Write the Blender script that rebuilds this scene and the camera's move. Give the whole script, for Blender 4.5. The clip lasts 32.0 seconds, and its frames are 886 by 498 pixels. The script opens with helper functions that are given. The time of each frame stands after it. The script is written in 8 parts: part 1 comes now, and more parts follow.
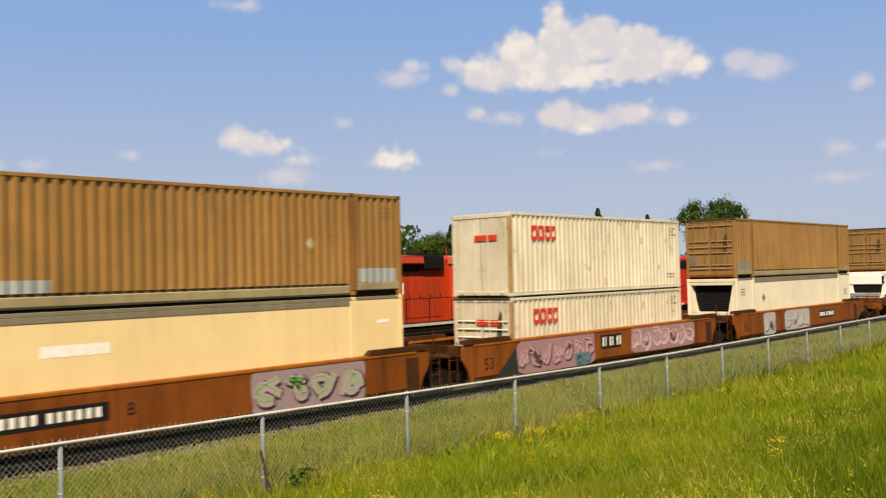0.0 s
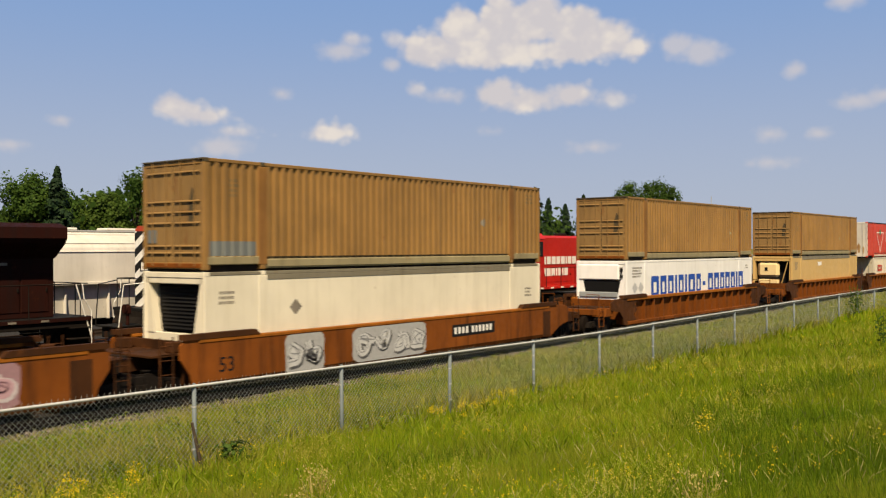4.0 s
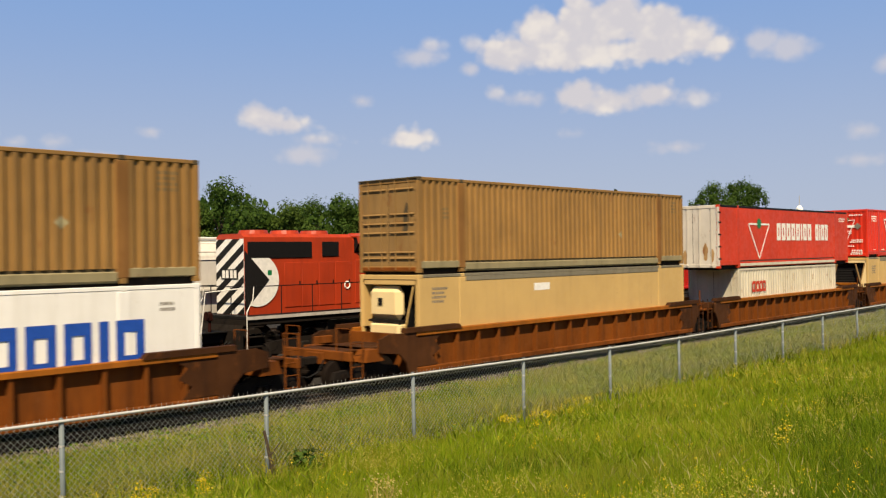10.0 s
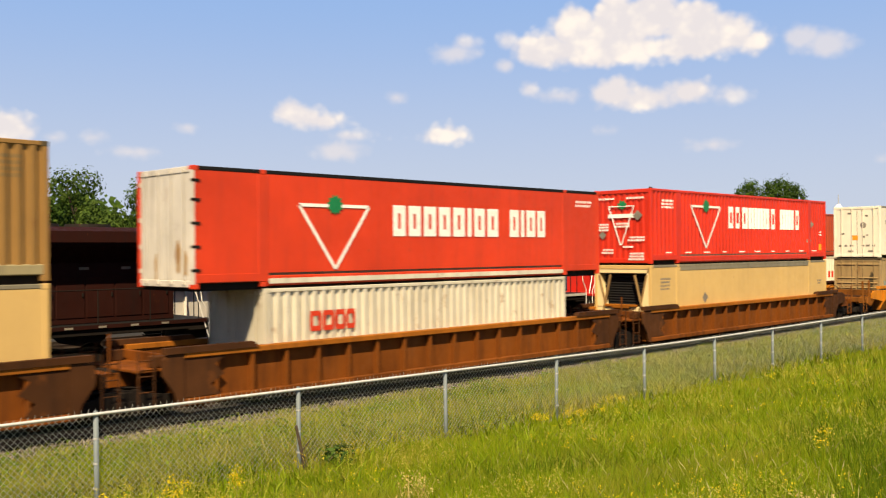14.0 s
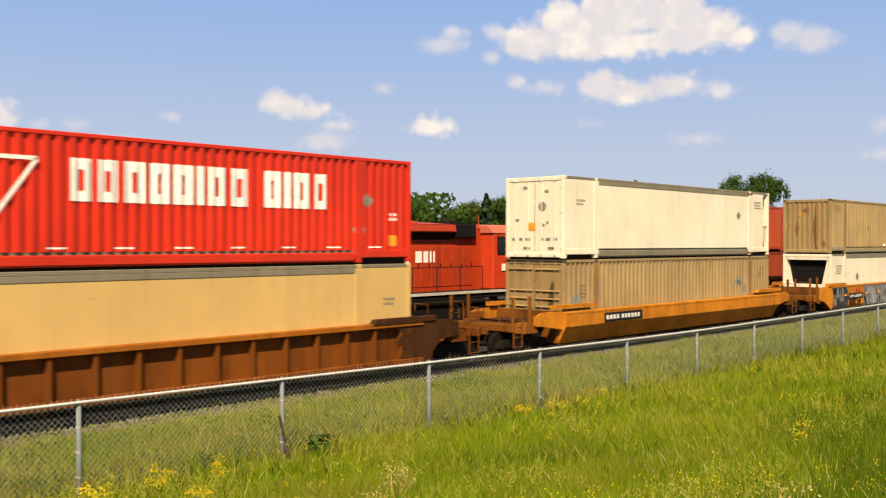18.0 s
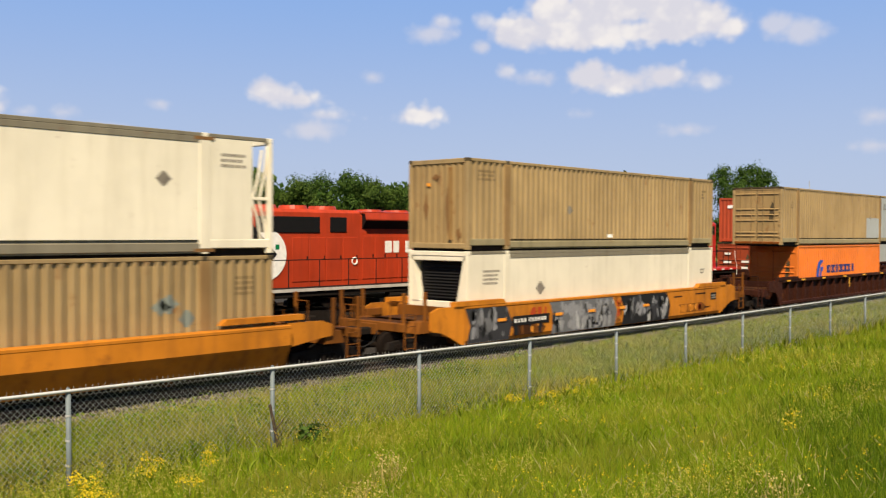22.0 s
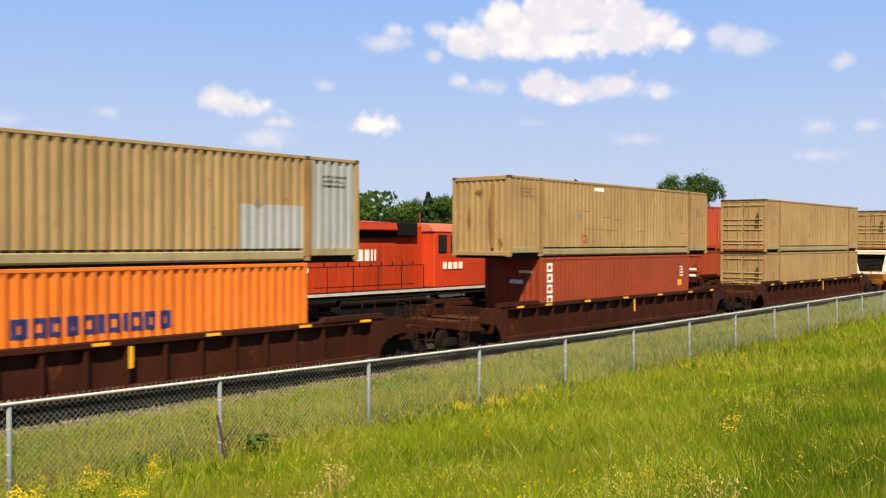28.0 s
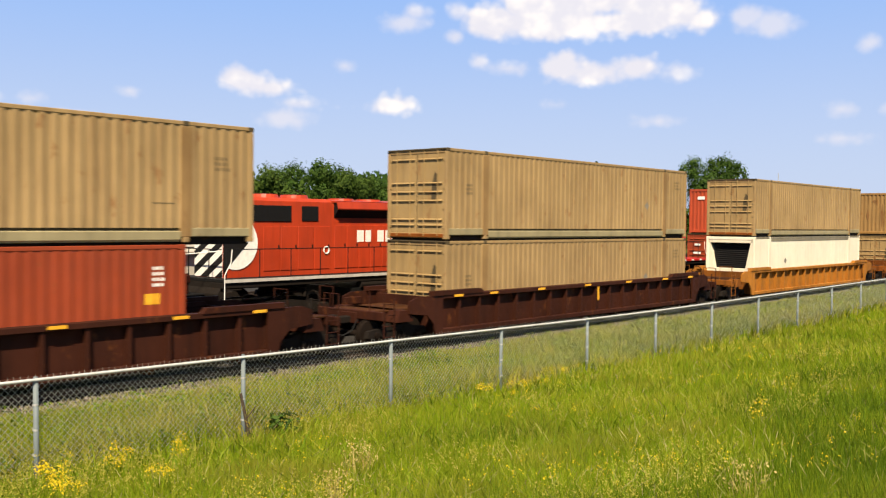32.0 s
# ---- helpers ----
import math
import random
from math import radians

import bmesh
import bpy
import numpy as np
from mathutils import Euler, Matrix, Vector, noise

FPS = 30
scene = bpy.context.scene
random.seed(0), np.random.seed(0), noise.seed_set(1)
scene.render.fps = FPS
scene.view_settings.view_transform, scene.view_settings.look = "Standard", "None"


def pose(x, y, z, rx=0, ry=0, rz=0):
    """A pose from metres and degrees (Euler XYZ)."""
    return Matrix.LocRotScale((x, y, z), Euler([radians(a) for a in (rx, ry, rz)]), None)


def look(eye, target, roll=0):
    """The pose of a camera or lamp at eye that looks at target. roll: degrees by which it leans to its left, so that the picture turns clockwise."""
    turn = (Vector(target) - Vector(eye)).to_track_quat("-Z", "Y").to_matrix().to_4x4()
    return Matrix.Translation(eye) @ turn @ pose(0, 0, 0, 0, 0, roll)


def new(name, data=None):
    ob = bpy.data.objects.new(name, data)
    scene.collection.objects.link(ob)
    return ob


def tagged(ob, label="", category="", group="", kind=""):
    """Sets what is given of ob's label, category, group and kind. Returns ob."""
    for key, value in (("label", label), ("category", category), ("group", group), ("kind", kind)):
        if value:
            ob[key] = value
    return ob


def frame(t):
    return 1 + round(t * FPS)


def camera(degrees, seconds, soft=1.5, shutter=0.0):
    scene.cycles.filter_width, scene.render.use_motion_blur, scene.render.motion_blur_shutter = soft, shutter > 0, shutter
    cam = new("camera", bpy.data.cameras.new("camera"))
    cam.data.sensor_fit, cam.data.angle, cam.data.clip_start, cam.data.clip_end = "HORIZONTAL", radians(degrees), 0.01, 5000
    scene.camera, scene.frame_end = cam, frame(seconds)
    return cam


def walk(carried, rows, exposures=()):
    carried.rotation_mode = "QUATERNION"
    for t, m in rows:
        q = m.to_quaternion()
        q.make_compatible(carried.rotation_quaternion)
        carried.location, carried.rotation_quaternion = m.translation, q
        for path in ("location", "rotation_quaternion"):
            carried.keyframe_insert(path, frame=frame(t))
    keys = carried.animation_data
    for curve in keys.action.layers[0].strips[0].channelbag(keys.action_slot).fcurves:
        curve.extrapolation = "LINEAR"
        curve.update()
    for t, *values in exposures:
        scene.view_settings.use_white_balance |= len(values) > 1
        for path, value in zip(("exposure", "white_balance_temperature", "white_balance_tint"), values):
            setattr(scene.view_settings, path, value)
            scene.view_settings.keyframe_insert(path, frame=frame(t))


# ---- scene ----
# ---- camera ----
# seconds, x, y, z, yaw, pitch, roll: the eye of someone standing on the grass slope
PATH = [
    (0, -0.192, -0.008, 3.768, -48.66, 1.49, -1.44),
    (0.5, -0.197, 0.005, 3.763, -49.69, 1.9, -0.96),
    (1, -0.207, 0.015, 3.77, -53.19, 1.34, -0.91),
    (1.5, -0.209, -0.021, 3.776, -53.83, 1.88, -0.81),
    (2, -0.224, -0.009, 3.758, -54.19, 1.18, -0.34),
    (2.5, -0.221, 0.01, 3.757, -53.85, 0.18, -0.16),
    (3, -0.208, 0.031, 3.77, -53.42, 0.43, 0.44),
    (3.5, -0.187, 0.024, 3.756, -52.63, 0.21, 0.02),
    (5.5, -0.172, 0.038, 3.745, -52.88, -0.65, -0.65),
    (6, -0.13, 0.16, 3.762, -53.4, -0.57, -0.23),
    (6.5, -0.148, 0.066, 3.813, -52.68, -0.36, -0.48),
    (7, -0.109, 0.027, 3.828, -52.58, 0.49, -0.86),
    (7.5, -0.023, -0.011, 3.812, -50.82, 0.52, -0.29),
    (8, 0.058, -0.045, 3.79, -48.87, -0.27, -0.05),
    (8.5, 0.053, -0.057, 3.797, -49.02, 0.33, -0.29),
    (9, 0.066, -0.055, 3.782, -48.51, 0.5, 0.2),
    (9.5, 0.029, -0.034, 3.784, -48.36, 0.33, -0.64),
    (10, 0.039, -0.02, 3.787, -47.56, 0.28, -0.85),
    (10.5, 0.064, -0.015, 3.78, -47.61, 0.17, -0.64),
    (11, 0.07, -0.008, 3.777, -47.26, 0.1, -0.02),
    (11.5, 0.088, -0.006, 3.781, -46.9, 0.2, -0.32),
    (12, 0.077, 0.014, 3.779, -46.17, 0.3, -0.73),
    (12.5, 0.082, 0.045, 3.783, -45.25, 0.38, -1.22),
    (13, 0.072, 0.065, 3.799, -44.67, 0.21, -1.11),
    (13.5, 0.103, 0.034, 3.774, -45.02, 0.31, -0.7),
    (14, 0.101, 0.041, 3.783, -45.55, 0.1, -0.44),
    (14.5, 0.081, 0.031, 3.778, -45.85, 0.02, -0.26),
    (16.5, 0.084, 0.015, 3.778, -46.65, -0.35, -0.53),
    (17, 0.088, 0.012, 3.78, -46.51, -0.63, -0.84),
    (17.5, 0.078, 0.017, 3.787, -46.53, -0.77, -0.06),
    (18, 0.078, 0.014, 3.783, -46.46, -0.42, 0.08),
    (18.5, 0.083, 0.057, 3.769, -46.34, -0.57, 0.18),
    (19, 0.071, 0.048, 3.777, -46.03, -0.92, 0.18),
    (19.5, 0.081, 0.024, 3.774, -46.09, -0.93, -0.18),
    (20.5, 0.084, 0.012, 3.774, -46.49, -1.01, -0),
    (21, 0.084, 0.032, 3.781, -46.61, -0.8, 0.16),
    (21.5, 0.068, 0.028, 3.772, -46.36, -0.83, 0.44),
    (22, 0.061, 0.035, 3.783, -47.12, -1.05, 0.32),
    (22.5, 0.045, -0.006, 3.773, -48.1, -1.14, 0.74),
    (23, 0.038, -0.03, 3.758, -48.29, -1.18, 0.92),
    (23.5, 0.023, -0.003, 3.78, -48.61, -1.1, 0.73),
    (24, 0.022, 0.004, 3.777, -48.7, -1.07, -0.52),
    (24.5, 0.041, -0.035, 3.802, -49.11, -0.48, -0.67),
    (25, 0.017, -0.058, 3.793, -49.99, 0.28, -0.64),
    (25.5, 0.04, -0.029, 3.769, -49.23, -0.35, -0.29),
    (26, 0.061, -0.013, 3.789, -49.05, -0.38, -0.34),
    (26.5, 0.066, -0.032, 3.784, -49.8, -0.13, -0.26),
    (28.5, 0.064, -0.048, 3.795, -49.97, -0.54, 0.3),
    (29, 0.05, -0.028, 3.802, -49.75, -0.25, 0.55),
    (29.5, 0.006, -0.028, 3.776, -49.41, -0.31, 0.41),
    (30, -0.029, -0.054, 3.788, -49.44, -0.68, 0.46),
    (30.5, -0.13, -0.15, 3.804, -49.31, -1.06, 0.51),
    (31, -0.044, -0.067, 3.783, -48.75, -1.35, 0.32),
    (31.5, 0.012, 0.004, 3.775, -49.15, -1.41, 0.17),
    (32, 0.061, 0.037, 3.772, -48.82, -1.65, 0.6),
]
cam = camera(50.3, 32.0, soft=1.25, shutter=0.45)
walk(cam, [(t, pose(x, y, z, 90 + p, 0, w) @ pose(0, 0, 0, 0, 0, r)) for t, x, y, z, w, p, r in PATH],
     exposures=[(0, 0.7, 7000, 10), (1, 0.72, 7000, 10), (2, 0.42, 7000, 10), (3, 0.46, 7000, 10), (6, 0.57, 6720, 10), (9, 0.57, 6700, 10), (10, 0.6, 6750, 10), (11, 0.92, 7000, 10), (12, 0.96, 7100, 10), (13, 0.94, 7150, 10), (17, 0.92, 7150, 10), (19, 0.81, 7000, 10), (20, 0.8, 6900, 10), (21, 0.77, 6450, 10), (23, 0.73, 6400, 10), (24, 0.7, 6400, 10), (26, 0.74, 6500, 10), (29, 1.06, 6600, 10), (30, 1.05, 6500, 10), (31, 1.04, 6500, 10), (32, 1.02, 6500, 10)])

# ---- sky, sun and exposure ----
SUN_TO = Vector((-0.62, -0.55, 1.0)).normalized()
CLOUDS_FULL = [  # azimuth from the track, elevation, half width, half height, in degrees
    (38.3, 11.98, 1.75, 1.03), (36.4, 13.04, 1.48, 1.3), (34.2, 14.5, 0.62, 1.3), (33.7, 13.08, 2.04, 1.65), (31.7, 13.57, 1.61, 1.37),
    (29.7, 13.01, 1.74, 1.3), (27.5, 12.32, 1.58, 1.1), (34.4, 11.78, 4.4, 0.92), (29.6, 11.8, 3.5, 0.8), (26.2, 11.8, 1.2, 0.62),
    (34.0, 9.3, 1.39, 0.82), (32.0, 8.88, 2.14, 0.65), (29.8, 9.17, 1.3, 0.58), (53.4, 8.2, 1.0, 0.78), (52.6, 8.0, 1.3, 0.55),
    (51.6, 7.84, 1.16, 0.41), (44.3, 7.01, 1.3, 0.6), (69.5, 6.9, 1.7, 0.85)]
CLOUDS_THIN = [
    (27.4, 8.82, 1.0, 0.5), (23.6, 11.77, 1.0, 0.7), (22.2, 11.3, 1.4, 0.72), (50.7, 6.07, 1.45, 0.6), (49.9, 6.97, 1.1, 0.3), (42.9, 12.45, 0.8, 0.4),
    (43.6, 11.72, 1.3, 0.5), (47.2, 9.23, 0.7, 0.38), (40.6, 10.99, 0.42, 0.33), (40.4, 12.52, 0.62, 0.5), (39.1, 9.58, 0.52, 0.42),
    (37.5, 9.19, 1.3, 0.33), (14.5, 13.57, 0.9, 0.5), (17.1, 9.97, 0.55, 0.45), (13.9, 8.09, 1.2, 0.42), (12.4, 8.35, 0.8, 0.38)]
CLOUDS_FAINT = [
    (18.4, 6.48, 0.93, 0.5), (15.7, 6.38, 0.85, 0.38), (18.3, 4.92, 1.3, 0.42), (28.5, 6.07, 1.4, 0.36), (34.5, 7.04, 0.65, 0.26),
    (59.6, 7.3, 0.6, 0.4), (53.2, 15.9, 1.7, 0.4), (64.7, 6.57, 0.86, 0.4), (66.8, 6.5, 0.8, 0.4), (62.7, 5.8, 1.4, 0.4),
    (84.0, 9.0, 3.0, 1.0), (100.0, 14.0, 5.0, 1.6), (4.0, 9.0, 2.5, 0.8), (-10.0, 13.0, 4.0, 1.4)]


def make_sky():
    w = bpy.data.worlds.new("sky")
    scene.world = w
    w.use_nodes = True
    nt = w.node_tree
    nt.nodes.clear()
    N, K = nt.nodes.new, nt.links.new

    def math_(op, a, b=None, c=None):
        n = N("ShaderNodeMath")
        n.operation = op
        for i, v in enumerate((a, b, c)):
            if v is None:
                continue
            if isinstance(v, (int, float)):
                n.inputs[i].default_value = v
            else:
                K(v, n.inputs[i])
        return n.outputs[0]

    sky = N("ShaderNodeTexSky")
    sky.sky_type = "NISHITA"
    sky.sun_disc = False
    sky.sun_elevation = math.asin(SUN_TO.z)
    sky.sun_rotation = math.atan2(SUN_TO.x, SUN_TO.y)
    sky.altitude, sky.air_density, sky.dust_density, sky.ozone_density = 300, 1.0, 0.7, 2.0
    co = N("ShaderNodeTexCoord")
    sep = N("ShaderNodeSeparateXYZ")
    K(co.outputs["Generated"], sep.inputs[0])
    az = math_("MULTIPLY", math_("ARCTAN2", sep.outputs[1], sep.outputs[0]), 57.2958)
    el = math_("MULTIPLY", math_("ARCSINE", sep.outputs[2]), 57.2958)
    ang = N("ShaderNodeCombineXYZ")
    K(az, ang.inputs[0])
    K(el, ang.inputs[1])

    def fbm(scale, detail, rough=0.6, off=0.0):
        n = N("ShaderNodeTexNoise")
        n.inputs["Scale"].default_value, n.inputs["Detail"].default_value, n.inputs["Roughness"].default_value = scale, detail, rough
        m = N("ShaderNodeMapping")
        m.inputs["Scale"].default_value = (1, 1.5, 1)
        m.inputs["Location"].default_value = (off, off, 0)
        K(ang.outputs[0], m.inputs[0])
        K(m.outputs[0], n.inputs["Vector"])
        return n.outputs["Fac"]

    def field(rows):
        best = None
        for a, e, hw, hh in rows:
            v = N("ShaderNodeVectorMath")
            v.operation = "MULTIPLY_ADD"
            K(ang.outputs[0], v.inputs[0])
            v.inputs[1].default_value = (1 / hw, 1 / hh, 0)
            v.inputs[2].default_value = (-a / hw, -e / hh, 0)
            ln = N("ShaderNodeVectorMath")
            ln.operation = "LENGTH"
            K(v.outputs[0], ln.inputs[0])
            r = min(hw, hh)
            d = math_("MULTIPLY_ADD", ln.outputs["Value"], r, -r)
            best = d if best is None else math_("SMOOTH_MIN", best, d, 0.25)
        return best

    def smooth(v, a, b):
        n = N("ShaderNodeMapRange")
        n.interpolation_type = "SMOOTHSTEP"
        K(v, n.inputs[0])
        n.inputs[1].default_value, n.inputs[2].default_value = a, b
        return n.outputs[0]

    swell = math_("MULTIPLY_ADD", fbm(0.75, 2, 0.5), 1.0, -0.5)
    cell = N("ShaderNodeTexVoronoi")
    cell.feature, cell.inputs["Scale"].default_value, cell.inputs["Detail"].default_value = "SMOOTH_F1", 1.05, 1.3
    cell.inputs["Smoothness"].default_value = 0.35
    K(ang.outputs[0], cell.inputs["Vector"])
    edge = math_("ADD", swell, math_("MULTIPLY_ADD", cell.outputs["Distance"], 0.75, -0.34))
    full = field(CLOUDS_FULL)
    thin = math_("MINIMUM", field(CLOUDS_THIN), math_("ADD", field(CLOUDS_FAINT), 0.1))
    d_full = math_("ADD", math_("ADD", full, -0.2), math_("MULTIPLY", edge, 0.58))
    d_thin = math_("ADD", math_("ADD", thin, -0.12), math_("MULTIPLY", edge, 0.42))
    a_full = smooth(math_("MULTIPLY", d_full, -1.0), -0.26, 0.42)
    a_thin = math_("MULTIPLY", smooth(math_("MULTIPLY", d_thin, -1.0), -0.24, 0.45), 0.72)
    cover = math_("MAXIMUM", a_full, a_thin)
    # a bright billowed top and a greyer hollow
    lump = math_("ADD", fbm(0.33, 3, 0.5, 3.0), math_("MULTIPLY", cell.outputs["Distance"], -0.22))
    lit = smooth(math_("ADD", lump, math_("MULTIPLY", full, -0.05)), 0.26, 0.56)
    shade = N("ShaderNodeMix")
    shade.data_type = "RGBA"
    K(lit, shade.inputs[0])
    shade.inputs[6].default_value = (6.6, 6.45, 7.0, 1)
    shade.inputs[7].default_value = (8.3, 7.85, 7.6, 1)
    # summer haze that whitens the blue towards the horizon
    haze = N("ShaderNodeMix")
    haze.data_type = "RGBA"
    K(math_("MULTIPLY", smooth(math_("MULTIPLY", el, -1.0), -48.0, -15.0), 0.85), haze.inputs[0])
    deep = N("ShaderNodeMix")
    deep.data_type, deep.blend_type = "RGBA", "MULTIPLY"
    deep.inputs[0].default_value = 1.0
    K(sky.outputs[0], deep.inputs[6])
    deep.inputs[7].default_value = (0.5, 0.52, 0.62, 1)
    K(deep.outputs[2], haze.inputs[6])
    low = N("ShaderNodeMix")
    low.data_type = "RGBA"
    K(smooth(math_("MULTIPLY", el, -1.0), -17.5, -1.5), low.inputs[0])
    low.inputs[6].default_value = (2.5, 4.3, 8.0, 1)
    low.inputs[7].default_value = (4.7, 5.5, 7.3, 1)
    K(low.outputs[2], haze.inputs[7])
    mix = N("ShaderNodeMix")
    mix.data_type = "RGBA"
    K(cover, mix.inputs[0])
    K(haze.outputs[2], mix.inputs[6])
    K(shade.outputs[2], mix.inputs[7])
    bg = N("ShaderNodeBackground")
    bg.inputs[1].default_value = 0.0641
    K(mix.outputs[2], bg.inputs[0])
    out = N("ShaderNodeOutputWorld")
    K(bg.outputs[0], out.inputs[0])


make_sky()
sun = new("sun", bpy.data.lights.new("sun", "SUN"))
sun.data.energy, sun.data.angle, sun.data.color = 5.0, radians(0.6), (1.0, 0.85, 0.63)
sun.matrix_world = look(SUN_TO * 100, (0, 0, 0))
tagged(sun, kind="structure")


# ---- mesh building ----
class B:
    """Collects plain faces for one mesh."""

    def __init__(s):
        s.v, s.f = [], []

    def add(s, vs, fs):
        o = len(s.v)
        s.v += vs
        s.f += [tuple(i + o for i in f) for f in fs]
        return s

    def box(s, x0, x1, y0, y1, z0, z1):
        return s.add([(x, y, z) for x in (x0, x1) for y in (y0, y1) for z in (z0, z1)],
                     [(0, 1, 3, 2), (4, 6, 7, 5), (0, 4, 5, 1), (2, 3, 7, 6), (0, 2, 6, 4), (1, 5, 7, 3)])

    def cbox(s, x0, x1, y0, y1, z0, z1, c=0.01):
        """A box with chamfered edges."""
        c = min(c, abs(x1 - x0) / 2.1, abs(y1 - y0) / 2.1, abs(z1 - z0) / 2.1)
        X, Y, Z = (x0, x1), (y0, y1), (z0, z1)
        vs, ids = [], {}
        for i in (0, 1):
            for j in (0, 1):
                for k in (0, 1):
                    sx, sy, sz = (c, -c)[i], (c, -c)[j], (c, -c)[k]
                    for ax, p in enumerate(((X[i], Y[j] + sy, Z[k] + sz), (X[i] + sx, Y[j], Z[k] + sz), (X[i] + sx, Y[j] + sy, Z[k]))):
                        ids[i, j, k, ax] = len(vs)
                        vs.append(p)
        q = lambda *a: ids[a]
        fs = []
        for i in (0, 1):
            fs.append((q(i, 0, 0, 0), q(i, 1, 0, 0), q(i, 1, 1, 0), q(i, 0, 1, 0)))
            fs.append((q(0, i, 0, 1), q(1, i, 0, 1), q(1, i, 1, 1), q(0, i, 1, 1)))
            fs.append((q(0, 0, i, 2), q(1, 0, i, 2), q(1, 1, i, 2), q(0, 1, i, 2)))
            for j in (0, 1):
                fs.append((q(i, j, 0, 0), q(i, j, 1, 0), q(i, j, 1, 1), q(i, j, 0, 1)))
                fs.append((q(i, 0, j, 0), q(i, 1, j, 0), q(i, 1, j, 2), q(i, 0, j, 2)))
                fs.append((q(0, i, j, 1), q(1, i, j, 1), q(1, i, j, 2), q(0, i, j, 2)))
                for k in (0, 1):
                    fs.append((q(i, j, k, 0), q(i, j, k, 1), q(i, j, k, 2)))
        return s.add(vs, fs)

    def poly(s, pts, axis, a, b):
        """A polygon in the two other axes, drawn out along one axis from a to b."""
        n = len(pts)
        put = {"x": lambda p, d: (d, p[0], p[1]), "y": lambda p, d: (p[0], d, p[1]), "z": lambda p, d: (p[0], p[1], d)}[axis]
        vs = [put(p, a) for p in pts] + [put(p, b) for p in pts]
        fs = [tuple(range(n)), tuple(range(2 * n - 1, n - 1, -1))]
        fs += [(i, (i + 1) % n, n + (i + 1) % n, n + i) for i in range(n)]
        return s.add(vs, fs)

    def cyl(s, p0, p1, r0, r1=None, n=8, caps=True):
        r1 = r0 if r1 is None else r1
        p0, p1 = Vector(p0), Vector(p1)
        q = (p1 - p0).to_track_quat("Z", "Y")
        ring = [q @ Vector((math.cos(2 * math.pi * i / n), math.sin(2 * math.pi * i / n), 0)) for i in range(n)]
        vs = [tuple(p0 + r0 * d) for d in ring] + [tuple(p1 + r1 * d) for d in ring]
        fs = [(i, (i + 1) % n, n + (i + 1) % n, n + i) for i in range(n)]
        if caps:
            fs += [tuple(range(n - 1, -1, -1)), tuple(range(n, 2 * n))]
        return s.add(vs, fs)

    def tube(s, pts, r, n=6):
        """One bent round bar through the points."""
        P = [Vector(p) for p in pts]
        vs, fs = [], []
        for i, p in enumerate(P):
            d = ((P[min(i + 1, len(P) - 1)] - p).normalized() + (p - P[max(i - 1, 0)]).normalized()).normalized()
            q = d.to_track_quat("Z", "Y")
            vs += [tuple(p + q @ Vector((r * math.cos(2 * math.pi * k / n), r * math.sin(2 * math.pi * k / n), 0))) for k in range(n)]
        for i in range(len(P) - 1):
            # match the rings, which may be turned against each other
            a0 = Vector(vs[i * n]) - P[i]
            sh = max(range(n), key=lambda k: a0.dot(Vector(vs[(i + 1) * n + k]) - P[i + 1]))
            fs += [(i * n + k, i * n + (k + 1) % n, (i + 1) * n + (k + 1 + sh) % n, (i + 1) * n + (k + sh) % n) for k in range(n)]
        fs += [tuple(range(n - 1, -1, -1)), tuple(range((len(P) - 1) * n, len(P) * n))]
        return s.add(vs, fs)

    def mesh(s, name, material, smooth=False):
        me = bpy.data.meshes.new(name)
        me.from_pydata(s.v, [], s.f)
        bm = bmesh.new()
        bm.from_mesh(me)
        bmesh.ops.recalc_face_normals(bm, faces=bm.faces)
        bm.to_mesh(me)
        bm.free()
        if smooth:
            me.shade_smooth()
        for m in material if isinstance(material, (list, tuple)) else (material,):
            me.materials.append(m)
        return me


def part(name, b, material, parent, label="", smooth=False):
    ob = new(name, b if isinstance(b, bpy.types.Mesh) else b.mesh(name, material, smooth))
    ob.parent = parent
    return tagged(ob, label)


def thing(name, m, label, category, group=""):
    ob = new(name)
    ob.empty_display_size = 0.2
    ob.matrix_basis = m
    return tagged(ob, label, category, group)


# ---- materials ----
ALBEDO_SCALE = 0.8     # scales all base colours down, so shaded sides come out darker


def scaled_albedo(c):
    return tuple(v * ALBEDO_SCALE for v in c)


def nodes_of(name):
    m = bpy.data.materials.new(name)
    m.use_nodes = True
    nt = m.node_tree
    return m, nt, nt.nodes["Principled BSDF"]


def noise_of(nt, scale, detail=4, stretch=(1, 1, 1), rough=0.55, coord="Object"):
    co, mp, n = nt.nodes.new("ShaderNodeTexCoord"), nt.nodes.new("ShaderNodeMapping"), nt.nodes.new("ShaderNodeTexNoise")
    mp.inputs["Scale"].default_value = stretch
    n.inputs["Scale"].default_value, n.inputs["Detail"].default_value, n.inputs["Roughness"].default_value = scale, detail, rough
    nt.links.new(co.outputs[coord], mp.inputs[0])
    nt.links.new(mp.outputs[0], n.inputs["Vector"])
    return n.outputs["Fac"]


def ramp_of(nt, fac, a, b, lo=0.0, hi=1.0):
    n = nt.nodes.new("ShaderNodeMapRange")
    nt.links.new(fac, n.inputs[0])
    for i, v in enumerate((a, b, lo, hi)):
        n.inputs[i + 1].default_value = v
    return n.outputs[0]


